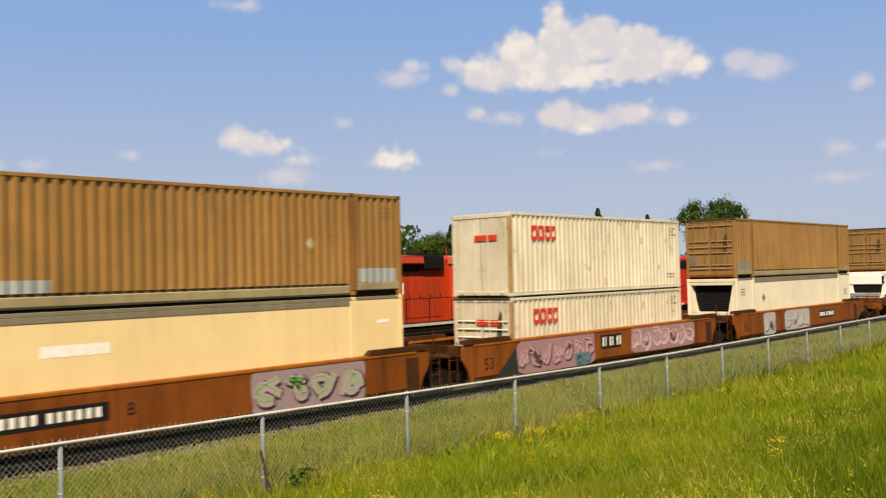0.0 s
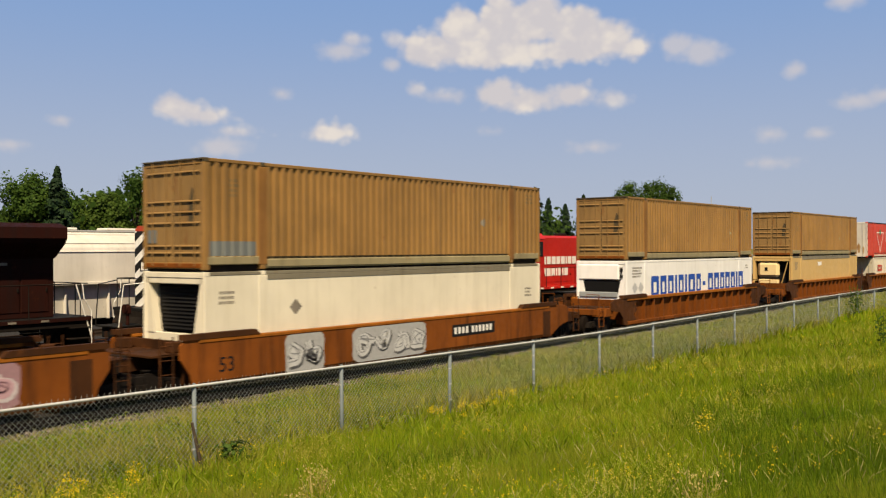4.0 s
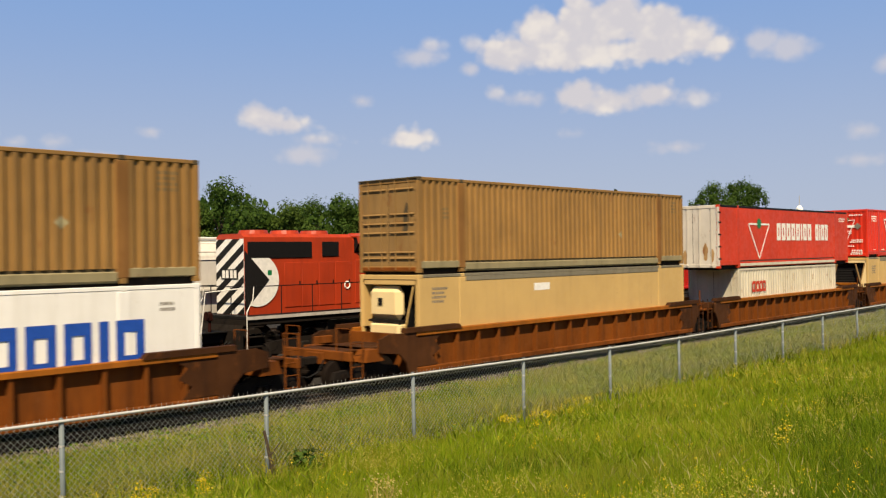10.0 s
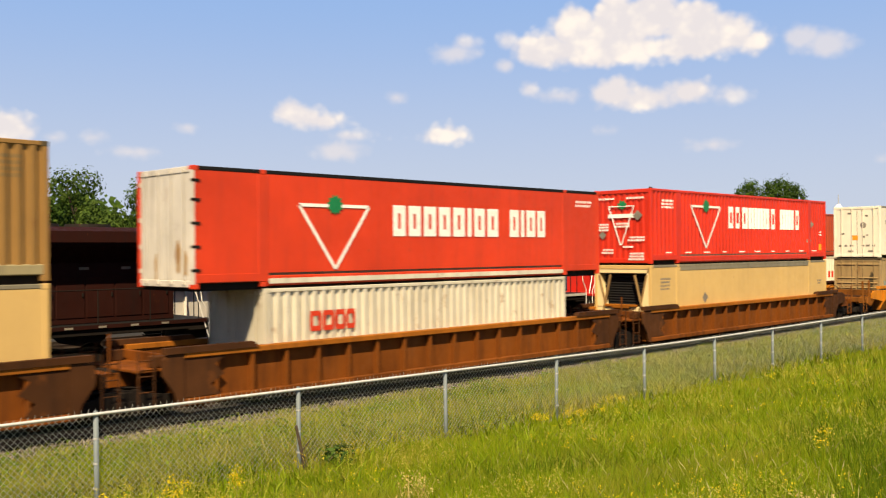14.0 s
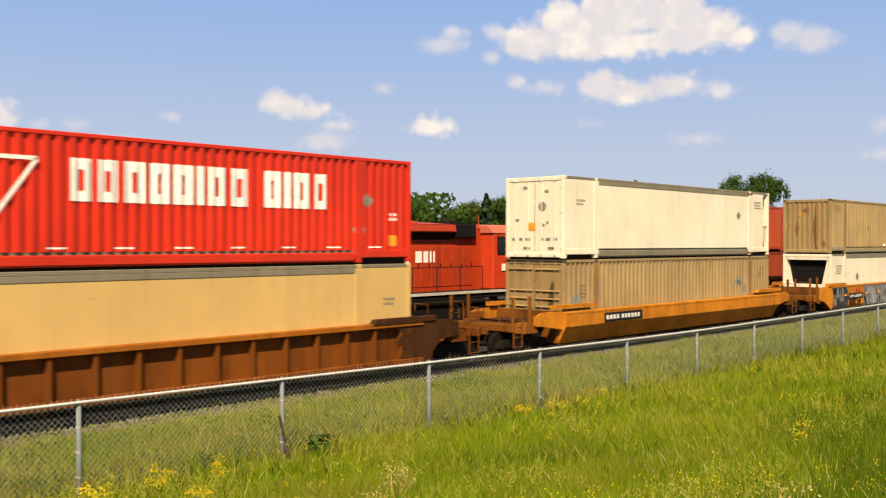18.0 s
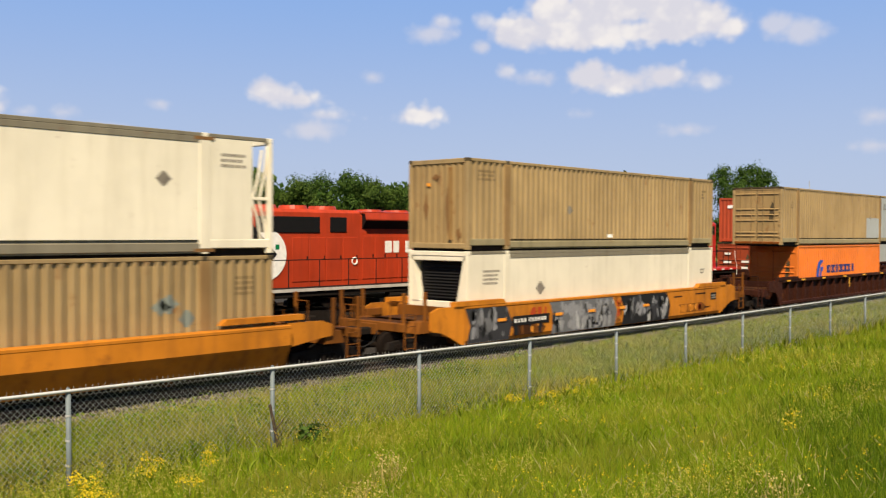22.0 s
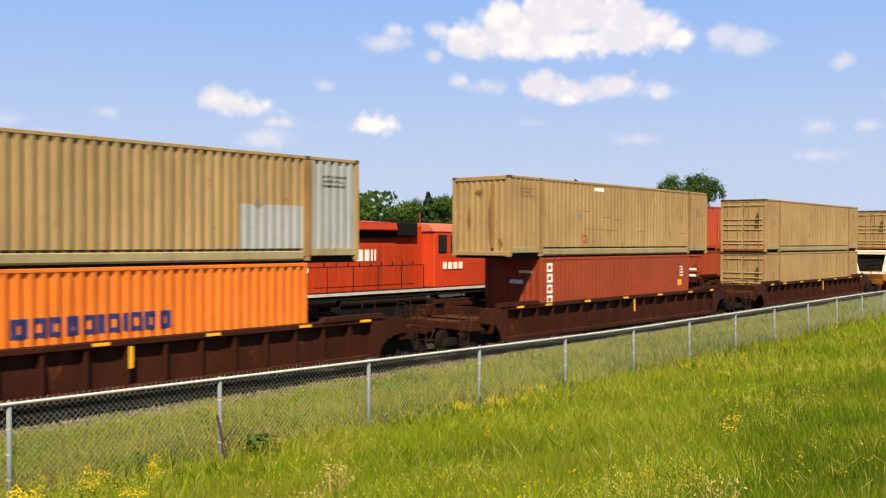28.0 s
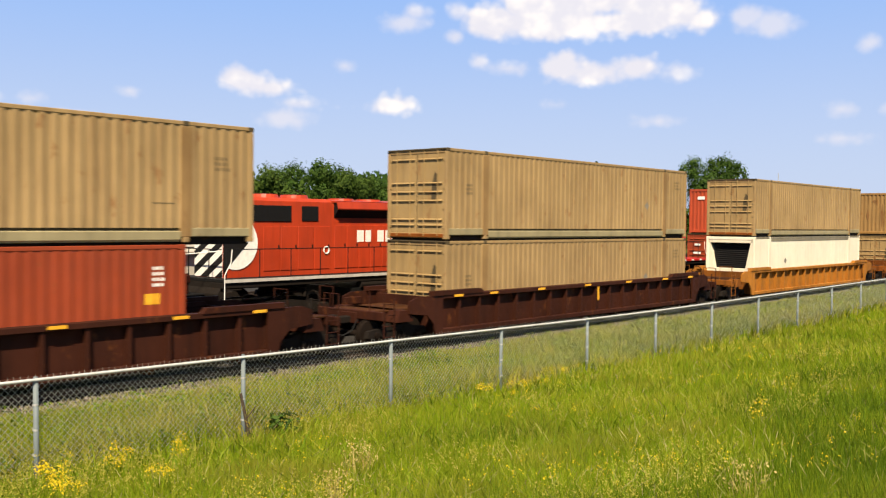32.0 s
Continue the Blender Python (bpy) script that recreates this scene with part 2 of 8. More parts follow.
def mix_of(nt, fac, a, b, blend="MIX"):
    n = nt.nodes.new("ShaderNodeMix")
    n.data_type, n.blend_type = "RGBA", blend
    for s, v in ((n.inputs[0], fac), (n.inputs[6], a), (n.inputs[7], b)):
        if isinstance(v, (int, float)):
            s.default_value = v
        elif isinstance(v, tuple):
            s.default_value = (*v, 1)
        else:
            nt.links.new(v, s)
    return n.outputs[2]


def bump_of(nt, bsdf, height, strength=0.2, distance=0.02):
    n = nt.nodes.new("ShaderNodeBump")
    n.inputs["Strength"].default_value, n.inputs["Distance"].default_value = strength, distance
    nt.links.new(height, n.inputs["Height"])
    nt.links.new(n.outputs[0], bsdf.inputs["Normal"])


def paint(name, col, dirt=(0.16, 0.11, 0.07), streak=0.35, rust=0.0, rough=0.5, metal=0.0, vary=0.12):
    """Weathered paint on steel: faded patches, vertical streaks of dirt, spots of rust, a faint relief."""
    m, nt, p = nodes_of(name)
    col, dirt = scaled_albedo(col), scaled_albedo(dirt)
    dark = tuple(c * (1 - 1.6 * vary) for c in col)
    light = tuple(min(1, c * (1 + vary)) for c in col)
    c = mix_of(nt, ramp_of(nt, noise_of(nt, 0.55, 5), 0.3, 0.72), dark, light)
    st = noise_of(nt, 1.0, 5, (3.2, 3.2, 0.28), 0.65)
    c = mix_of(nt, ramp_of(nt, st, 0.48, 0.8, 0, streak), c, dirt)
    if rust:
        r = noise_of(nt, 2.6, 7, (1, 1, 0.6), 0.7)
        c = mix_of(nt, ramp_of(nt, r, 0.66 - 0.22 * rust, 0.8 - 0.16 * rust, 0, 0.85), c, (0.16, 0.052, 0.012))
    info = nt.nodes.new("ShaderNodeObjectInfo")
    c = mix_of(nt, ramp_of(nt, info.outputs["Random"], 0, 1, 0.0, 0.14), c, dirt)
    nt.links.new(c, p.inputs["Base Color"])
    nt.links.new(ramp_of(nt, noise_of(nt, 5, 4), 0.3, 0.75, rough - 0.1, min(1, rough + 0.2)), p.inputs["Roughness"])
    p.inputs["Metallic"].default_value = metal
    p.inputs["Specular IOR Level"].default_value = 0.25 if max(col) > 0.1 and rough < 0.6 else 0.1
    bump_of(nt, p, noise_of(nt, 7, 5), 0.12, 0.015)
    return m


def plain(name, col, rough=0.6, metal=0.0, vary=0.1, scale=8.0):
    m, nt, p = nodes_of(name)
    col = scaled_albedo(col)
    f = noise_of(nt, scale, 5)
    nt.links.new(mix_of(nt, ramp_of(nt, f, 0.3, 0.7), tuple(c * (1 - vary) for c in col), tuple(min(1, c * (1 + vary)) for c in col)), p.inputs["Base Color"])
    p.inputs["Roughness"].default_value, p.inputs["Metallic"].default_value = rough, metal
    if rough > 0.3:
        p.inputs["Specular IOR Level"].default_value = 0.15
    bump_of(nt, p, f, 0.1, 0.01)
    return m


def foliage(name, cols, rough=0.55, thin=0.25, dry=None):
    """Leaves or blades whose colour changes from piece to piece; dry: the colour of parched patches."""
    m, nt, p = nodes_of(name)
    cols = [scaled_albedo(c) for c in cols]
    geo = nt.nodes.new("ShaderNodeNewGeometry")
    r = nt.nodes.new("ShaderNodeValToRGB")
    el = r.color_ramp.elements
    el[0].color, el[1].color = (*cols[0], 1), (*cols[-1], 1)
    for i, c in enumerate(cols[1:-1], 1):
        el.new(i / (len(cols) - 1)).color = (*c, 1)
    nt.links.new(geo.outputs["Random Per Island"], r.inputs[0])
    big = noise_of(nt, 0.22, 3)
    mid = noise_of(nt, 1.3, 3)
    c = mix_of(nt, ramp_of(nt, big, 0.35, 0.7, 0, 0.45), r.outputs[0], tuple(v * 0.62 for v in cols[0]))
    c = mix_of(nt, ramp_of(nt, mid, 0.5, 0.72, 0, 0.5), c, tuple(v * 0.7 for v in cols[0]))
    if dry:
        c = mix_of(nt, ramp_of(nt, noise_of(nt, 0.62, 5, rough=0.65), 0.46, 0.72, 0, 0.7), c, scaled_albedo(dry))
    nt.links.new(c, p.inputs["Base Color"])
    p.inputs["Roughness"].default_value = rough
    p.inputs["Specular IOR Level"].default_value = 0.08
    t = nt.nodes.new("ShaderNodeBsdfTranslucent")
    nt.links.new(c, t.inputs[0])
    mx = nt.nodes.new("ShaderNodeMixShader")
    mx.inputs[0].default_value = thin
    nt.links.new(p.outputs[0], mx.inputs[1])
    nt.links.new(t.outputs[0], mx.inputs[2])
    nt.links.new(mx.outputs[0], nt.nodes["Material Output"].inputs[0])
    return m


BROWN = paint("brown_container_paint", (0.33, 0.178, 0.05), (0.11, 0.07, 0.03), 0.55, 0.18, 0.55)
TAN = paint("tan_container_paint", (0.40, 0.28, 0.125), (0.15, 0.095, 0.04), 0.6, 0.22, 0.55)
TAN_DULL = paint("dull_tan_container_paint", (0.385, 0.258, 0.115), (0.17, 0.095, 0.04), 0.6, 0.3, 0.6)
DOOR_TAN = paint("tan_door_paint", (0.40, 0.27, 0.115), (0.09, 0.055, 0.028), 0.65, 0.4, 0.6)
DOOR_BROWN = paint("brown_door_paint", (0.33, 0.195, 0.07), (0.09, 0.055, 0.028), 0.65, 0.4, 0.6)
CREAM = paint("cream_paint", (0.93, 0.72, 0.365), (0.48, 0.35, 0.17), 0.2, 0.02, 0.5, vary=0.05)
SAND = paint("sand_paint", (0.70, 0.46, 0.165), (0.36, 0.24, 0.10), 0.22, 0.03, 0.5, vary=0.06)
WHITE = paint("white_paint", (1.06, 1.04, 0.98), (0.5, 0.44, 0.32), 0.25, 0.02, 0.42, vary=0.06)
BONE = paint("bone_white_paint", (0.93, 0.85, 0.65), (0.45, 0.37, 0.22), 0.28, 0.03, 0.42, vary=0.07)
DOOR_WHITE = paint("weathered_white_door_paint", (0.70, 0.65, 0.56), (0.22, 0.16, 0.09), 0.8, 0.25, 0.55, vary=0.14)
GREYWHITE = paint("grey_white_paint", (0.73, 0.67, 0.52), (0.26, 0.19, 0.09), 0.5, 0.32, 0.5)
RED = paint("red_paint", (0.72, 0.035, 0.012), (0.25, 0.03, 0.02), 0.3, 0.03, 0.42)
FADED_RED = paint("faded_red_paint", (0.70, 0.05, 0.013), (0.30, 0.04, 0.02), 0.35, 0.03, 0.45)
ORANGE = paint("orange_paint", (0.80, 0.20, 0.022), (0.42, 0.13, 0.04), 0.3, 0.05, 0.45)
MAROON = paint("red_brown_paint", (0.33, 0.053, 0.015), (0.15, 0.04, 0.02), 0.35, 0.1, 0.5)
PATCH = paint("grey_primer", (0.36, 0.39, 0.39), (0.22, 0.2, 0.17), 0.35, 0.05, 0.55)
CAR_BROWN = paint("rust_brown_car_paint", (0.235, 0.068, 0.010), (0.05, 0.018, 0.007), 0.9, 0.5, 0.65, vary=0.22)
CAR_RIB = paint("ribbed_car_paint", (0.215, 0.061, 0.008), (0.04, 0.015, 0.006), 0.9, 0.55, 0.68, vary=0.25)
CAR_YELLOW = paint("orange_yellow_car_paint", (0.60, 0.21, 0.016), (0.15, 0.06, 0.02), 0.7, 0.4, 0.6, vary=0.2)
CAR_DARK = paint("dark_maroon_car_paint", (0.048, 0.014, 0.007), (0.012, 0.006, 0.004), 0.7, 0.3, 0.65, vary=0.2)
STEEL = paint("grimy_steel", (0.017, 0.013, 0.010), (0.008, 0.006, 0.005), 0.5, 0.2, 0.8)
BLACK = plain("black_paint", (0.009, 0.0085, 0.008), 0.65)
# near-black colour stands in for the shade inside bays, slots and grilles
DARK = plain("recess_shade", (0.007, 0.007, 0.007), 0.8)
MARK_WHITE = plain("white_marking", (0.92, 0.89, 0.81), 0.5)
MARK_BLUE = plain("blue_marking", (0.02, 0.085, 0.42), 0.45)
MARK_RED = plain("red_marking", (0.62, 0.05, 0.02), 0.5)
MARK_NAVY = plain("navy_marking", (0.025, 0.035, 0.14), 0.5)
MARK_BLACK = plain("black_marking", (0.013, 0.012, 0.011), 0.6)
MARK_GREY = plain("grey_marking", (0.23, 0.20, 0.155), 0.6, 0, 0.25, 3)
MARK_GREEN = plain("green_marking", (0.01, 0.20, 0.07), 0.45)
MARK_ORANGE = plain("orange_marking", (0.85, 0.32, 0.03), 0.5)
MARK_YELLOW = plain("yellow_reflector", (0.85, 0.42, 0.03), 0.4)
TOP_RAIL = plain("bright_galvanised_tube", (0.56, 0.56, 0.54), 0.45, 0.0, 0.14, 6)
GALV = plain("galvanised_steel", (0.48, 0.48, 0.46), 0.5, 0.3, 0.18, 14)
WIRE = plain("zinc_wire", (0.44, 0.44, 0.40), 0.55, 0.0, 0.12, 10)
POST = plain("weathered_galvanised_post", (0.165, 0.195, 0.20), 0.5, 0.0, 0.15, 2.5)
GLASS = plain("dark_window_glass", (0.02, 0.025, 0.03), 0.08)
RAIL = plain("worn_rail_steel", (0.07, 0.05, 0.038), 0.55, 0.35)
WHEEL = paint("grimy_wheel_steel", (0.014, 0.009, 0.006), (0.006, 0.004, 0.003), 0.5, 0.1, 0.8)
TIE = paint("creosoted_tie", (0.035, 0.026, 0.02), (0.012, 0.01, 0.008), 0.5, 0, 0.85)
# brighter than the web: scuffs, and its sunlit look put into the colour
CAR_CHORD = paint("scuffed_lit_chord", (0.37, 0.12, 0.013), (0.10, 0.033, 0.008), 0.6, 0.35, 0.6, vary=0.2)
# end grime, darkened further for the shade in the recessed car ends
CAR_GRIME_SHADE = paint("grimy_shaded_end_paint", (0.075, 0.028, 0.009), (0.025, 0.012, 0.006), 0.9, 0.4, 0.7, vary=0.3)
PATCH_DARK = paint("dark_grey_primer", (0.19, 0.205, 0.195), (0.12, 0.11, 0.09), 0.4, 0.05, 0.6)
CAR_END = paint("dirty_orange_end_paint", (0.24, 0.082, 0.012), (0.04, 0.018, 0.008), 0.8, 0.5, 0.65, vary=0.25)
MARK_FADED = plain("faded_stencil", (0.19, 0.13, 0.06), 0.6)
CAR_AMBER = paint("dull_amber_car_paint", (0.42, 0.165, 0.022), (0.14, 0.06, 0.02), 0.8, 0.4, 0.65, vary=0.22)
CAR_COLOURS = {"amber": CAR_AMBER, "brown": CAR_BROWN, "rib": CAR_RIB, "yellow": CAR_YELLOW, "dark": CAR_DARK}

# ---- ground ----
TRACK_Y = 20.72   # centre of the line on which the train runs; rail top is z = 0
YARD_Y = (27.8, 34.0, 39.6)


def fence_top(x):
    return float(np.interp(x, (0, 5.3, 13, 19, 28, 38, 60), (1.90, 1.85, 1.762, 1.70, 1.73, 1.77, 1.77)))


def ground_z(x, y):
    """The grass slope falls from the viewer to the fence, then to the flat yard."""
    base = fence_top(x) - 1.22
    if y <= 11:
        d = min(11 - y, 16.0)
        z = base + 0.05 * d + 0.0083 * d * d
        fade = max(0.0, min(1.0, (70 - abs(x)) / 40))
        return z * fade + 0.6 * (1 - fade) + 0.05 * noise.noise((x * 0.35, y * 0.35, 0))
    if y < 18.9:
        return float(np.interp(y, (11, 13, 15.5, 17.4, 18.4, 18.9), (base, base - 0.05, 0.36, 0.05, -0.12, -0.18))) + 0.05 * noise.noise((x * 0.6, y * 0.6, 3)) * min(1.0, (18.9 - y))
    for c in (TRACK_Y, *YARD_Y):
        if abs(y - c) < 2.95:
            if c == TRACK_Y and y < c:
                return float(np.interp(y, (18.9, 19.5), (-0.17, -0.2))) + 0.02 * noise.noise((x * 2, y * 2, 5))
            return -0.17 - 0.2 * max(0.0, (abs(y - c) - 1.6) / 1.35) + 0.02 * noise.noise((x * 2, y * 2, 5))
    return -0.55 + 0.04 * noise.noise((x * 0.5, y * 0.5, 8))


def make_ground():
    xs = np.concatenate([[-3000, -900, -300, -120, -60], np.arange(-30, 60, 1.0), np.arange(60, 160, 4.0), [170, 200, 260, 400, 700, 1200, 3000]])
    ys = np.concatenate([[-3000, -800, -200, -60, -25], np.arange(-14, 11, 0.8), np.arange(11, 43, 0.43), [45, 50, 60, 75, 100, 160, 300, 700, 1500, 4000]])
    b = B()
    b.v = [(float(x), float(y), ground_z(float(x), float(y))) for x in xs for y in ys]
    n = len(ys)
    b.f = [(i * n + j, (i + 1) * n + j, (i + 1) * n + j + 1, i * n + j + 1) for i in range(len(xs) - 1) for j in range(n - 1)]
    m, nt, p = nodes_of("grass_soil_and_ballast")
    geo = nt.nodes.new("ShaderNodeNewGeometry")
    sep = nt.nodes.new("ShaderNodeSeparateXYZ")
    nt.links.new(geo.outputs["Position"], sep.inputs[0])
    wob = nt.nodes.new("ShaderNodeMath")
    wob.operation = "MULTIPLY_ADD"
    nt.links.new(noise_of(nt, 0.5, 5), wob.inputs[0])
    wob.inputs[1].default_value = 2.6
    nt.links.new(sep.outputs[1], wob.inputs[2])
    half = nt.nodes.new("ShaderNodeMath")
    half.operation = "SUBTRACT"
    nt.links.new(wob.outputs[0], half.inputs[0])
    half.inputs[1].default_value = 1.3
    y = half.outputs[0]
    grass = mix_of(nt, ramp_of(nt, noise_of(nt, 1.2, 6), 0.3, 0.7), (0.09, 0.112, 0.008), (0.17, 0.185, 0.016))
    dry = mix_of(nt, ramp_of(nt, noise_of(nt, 2.2, 6), 0.35, 0.7), (0.10, 0.105, 0.022), (0.27, 0.21, 0.09))
    stone = mix_of(nt, ramp_of(nt, noise_of(nt, 16, 6, rough=0.7), 0.3, 0.7), (0.07, 0.06, 0.045), (0.21, 0.18, 0.135))
    c = mix_of(nt, ramp_of(nt, y, 11.5, 14.0), grass, dry)
    c = mix_of(nt, ramp_of(nt, y, 15.3, 16.6), c, stone)
    # near-black bed: sooty ballast with the shade under the trains put into its colour
    soot_and_shade = mix_of(nt, ramp_of(nt, noise_of(nt, 9, 6, rough=0.7), 0.3, 0.7), (0.005, 0.0045, 0.004), (0.022, 0.018, 0.014))
    c = mix_of(nt, ramp_of(nt, sep.outputs[1], 19.2, 19.5), c, soot_and_shade)
    c = mix_of(nt, ramp_of(nt, y, 60, 66), c, grass)
    nt.links.new(c, p.inputs["Base Color"])
    p.inputs["Roughness"].default_value = 0.95
    bump_of(nt, p, noise_of(nt, 14, 6, rough=0.7), 0.7, 0.06)
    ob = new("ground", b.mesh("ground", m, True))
    tagged(ob, "grass slope falling to a gravelled rail yard", "ground", kind="structure")


make_ground()


def make_track(cy, x0, x1, label):
    """Two rails, their plates and the ties of one line."""
    tr = thing("railway_track", pose(0, cy, 0), label, "track", "railway tracks")
    tr["kind"] = "structure"
    prof = [(-0.07, -0.17), (0.07, -0.17), (0.07, -0.155), (0.012, -0.14), (0.012, -0.04), (0.036, -0.03), (0.036, 0.0), (-0.036, 0.0), (-0.036, -0.03), (-0.012, -0.04), (-0.012, -0.14), (-0.07, -0.155)]
    for s in (-1, 1):
        part("rail", B().poly([(a + s * 0.753, z) for a, z in prof], "x", x0, x1), RAIL, tr)
    tie = B().cbox(-0.115, 0.115, -1.3, 1.3, -0.33, -0.172, 0.012).mesh("tie", TIE)
    near0, near1 = max(x0, 0), min(x1, 62)
    x = near0
    while x < near1:
        t = part("tie", tie, TIE, tr)
        t.location = (x, random.uniform(-0.03, 0.03), random.uniform(-0.008, 0.004))
        t.rotation_euler.z = random.uniform(-0.02, 0.02)
        x += 0.55 if cy < 25 else 1.1
    b, x = B(), near1
    while x < x1:
        b.box(x - 0.115, x + 0.115, -1.3, 1.3, -0.33, -0.174)
        x += 0.55
    x = near0 - 0.55
    while x > max(x0, -30):
        b.box(x - 0.115, x + 0.115, -1.3, 1.3, -0.33, -0.174)
        x -= 0.55
    tagged(part("distant_ties", b, TIE, tr), kind="stuff")


make_track(TRACK_Y, -150, 420, "steel railway track on grey ballast")
for y_, l_ in zip(YARD_Y, ("yard track holding parked locomotives", "yard track holding grain hoppers", "far yard track with a blue boxcar")):
    make_track(y_, -60, 220, l_)


# ---- chain-link fence ----
def make_fence():
    y, x0, step, n = 11.0, -3.76, 3.012, 44
    f = thing("chain_link_fence", pose(0, y, 0), "galvanised chain-link fence with round posts along the grass", "fence")
    posts = [x0 + step * i for i in range(n)]
    top = [(x, 0, fence_top(x)) for x in posts]
    pm = B().cyl((0, 0, -1.75), (0, 0, -0.01), 0.033, n=10).cyl((0, 0, -0.01), (0, 0, 0.035), 0.036, 0.024, n=10).mesh("post", POST, True)
    for i, (x, _, z) in enumerate(top):
        p = part("post", pm, POST, f)
        p.location = (x, 0, z)
        p.rotation_euler = (random.uniform(-0.012, 0.012), random.uniform(-0.012, 0.012), i)
    part("top_rail", B().tube([(x, -0.03, z) for x, _, z in top], 0.0195, 10), TOP_RAIL, f, smooth=True)
    part("tension_wire", B().tube([(x, 0.036, z - 1.17) for x, _, z in top], 0.004, 4), GALV, f)
    h, d, r = 1.19, 0.08, 0.0026
    fabric, tips = B(), B()
    for sgn in (-1, 1):
        x = -2.0 - h
        while x < 46 + h:
            a, b_ = x, x + sgn * h
            fabric.cyl((a, 0.04, fence_top(a) - h), (b_, 0.04 + 0.004 * sgn, fence_top(b_) + 0.016), r, n=3, caps=False)
            x += d
    x = 46.0
    while x < 126:
        for sgn in (-1, 1):
            fabric.cyl((x, 0.04, fence_top(x) - h), (x + sgn * h, 0.04, fence_top(x) + 0.012), 0.0032, n=3, caps=False)
        x += 0.22
    x = -2.0
    while x < 40:
        lift = 0.036 + 0.022 * random.random()
        tips.cyl((x, 0.04, fence_top(x) + 0.012), (x + random.uniform(-0.012, 0.015), 0.037, fence_top(x) + lift), 0.0032, 0.0018, n=3)
        x += d
    tagged(part("wire_fabric", fabric, WIRE, f, "diamond wire mesh"), kind="stuff")
    tagged(part("wire_selvage", tips, WIRE, f), kind="stuff")
    band = B().cyl((0, 0, -0.012), (0, 0, 0.012), 0.037, n=10).mesh("tie_band", GALV)
    for x, _, z in top[:16]:
        for dz in (-0.3, -0.6, -0.9):
            o = part("tie_band", band, GALV, f)
            o.location = (x, 0, z + dz)


make_fence()


# ---- ballast stones ----
def make_stones():
    """Loose broken stones along the near shoulder of the line."""
    rng = np.random.default_rng(21)
    n = 17000
    x = 2 + 60 * rng.random(n) ** 1.3
    y = 16.7 + 2.8 * rng.random(n) ** 0.7
    z = np.array([ground_z(float(a), float(b)) for a, b in zip(x, y)])
    s = rng.uniform(0.024, 0.06, n)[:, None]
    c = np.stack([x, y, z + 0.3 * s[:, 0]], 1)
    unit = np.array([(1, 0, 0), (0, 1, 0), (-1, 0, 0), (0, -1, 0), (0, 0, 1), (0, 0, -1)], float)
    v = c[:, None, :] + unit[None] * s[:, None, :] * rng.uniform(0.6, 1.3, (n, 6, 1)) + rng.normal(0, 0.006, (n, 6, 3))
    o = 6 * np.arange(n)[:, None]
    f = np.concatenate([o + [a, b, t] for a, b, t in ((0, 1, 4), (1, 2, 4), (2, 3, 4), (3, 0, 4), (1, 0, 5), (2, 1, 5), (3, 2, 5), (0, 3, 5))], 1).reshape(-1, 3)
    me = bpy.data.meshes.new("ballast_stones")
    me.from_pydata(v.reshape(-1, 3).tolist(), [], f.tolist())
    me.materials.append(foliage("broken_stone", [(0.05, 0.042, 0.034), (0.13, 0.11, 0.088), (0.22, 0.19, 0.155), (0.34, 0.295, 0.24)], 0.9, 0.0))
    tagged(new("ballast_stones", me), "loose grey ballast stones beside the rail", "ballast", kind="stuff")


make_stones()

# ---- containers ----
RAIL_OLIVE = paint("olive_rail_paint", (0.36, 0.30, 0.16), (0.12, 0.1, 0.05), 0.6, 0.2, 0.55)
BAND = paint("grey_brown_band", (0.25, 0.22, 0.15), (0.10, 0.08, 0.05), 0.5, 0.15, 0.55)
LIP = paint("dark_lip_and_shade", (0.10, 0.075, 0.04), (0.04, 0.03, 0.02), 0.6, 0.2, 0.65)
STAIN = paint("rusty_stain", (0.26, 0.135, 0.05), (0.12, 0.06, 0.025), 0.7, 0.5, 0.65)
POST_BROWN = paint("rust_stained_brown_post", (0.31, 0.15, 0.044), (0.12, 0.055, 0.024), 0.6, 0.4, 0.62, vary=0.2)
POST_TAN = paint("rust_stained_tan_post", (0.36, 0.225, 0.09), (0.16, 0.08, 0.035), 0.6, 0.4, 0.62, vary=0.2)
CW = 1.295     # half width
CH = 2.88      # high-cube height
LOW = 2.59     # standard height


def side_profile(length, kind, deep=0.066):
    """Breakpoints (x, depth) along one side wall, left to right."""
    half = length / 2 - 0.09
    if length > 14:
        spans = [(-half, -6.25), (-5.95, 5.95), (6.25, half)]
    else:
        spans = [(-half, half)]
    pts = []
    for a, b in spans:
        if kind == "smooth":
            pts += [(a, 0.012), (b, 0.012)]
            continue
        n = max(2, round((b - a) / 0.283))
        p = (b - a) / n
        for i in range(n):
            o = a + i * p
            pts += [(o, 0.01), (o + 0.38 * p, 0.01), (o + 0.5 * p, deep), (o + 0.88 * p, deep)]
        pts.append((b, 0.01))
    return pts


def depth_at(profile, x):
    return float(np.interp(x, [p[0] for p in profile], [p[1] for p in profile]))


def stickers(rects, profile, y_face, proud=0.004):
    """Flat paint marks (x0, x1, z0, z1) laid on a side wall, following its folds."""
    b = B()
    for x0, x1, z0, z1 in rects:
        cuts = sorted({x0, x1, *[p[0] for p in profile if x0 < p[0] < x1]})
        vs = [(a, y_face + depth_at(profile, a) - proud, z) for a in cuts for z in (z0, z1)]
        b.add(vs, [(2 * i, 2 * i + 2, 2 * i + 3, 2 * i + 1) for i in range(len(cuts) - 1)])
    return b


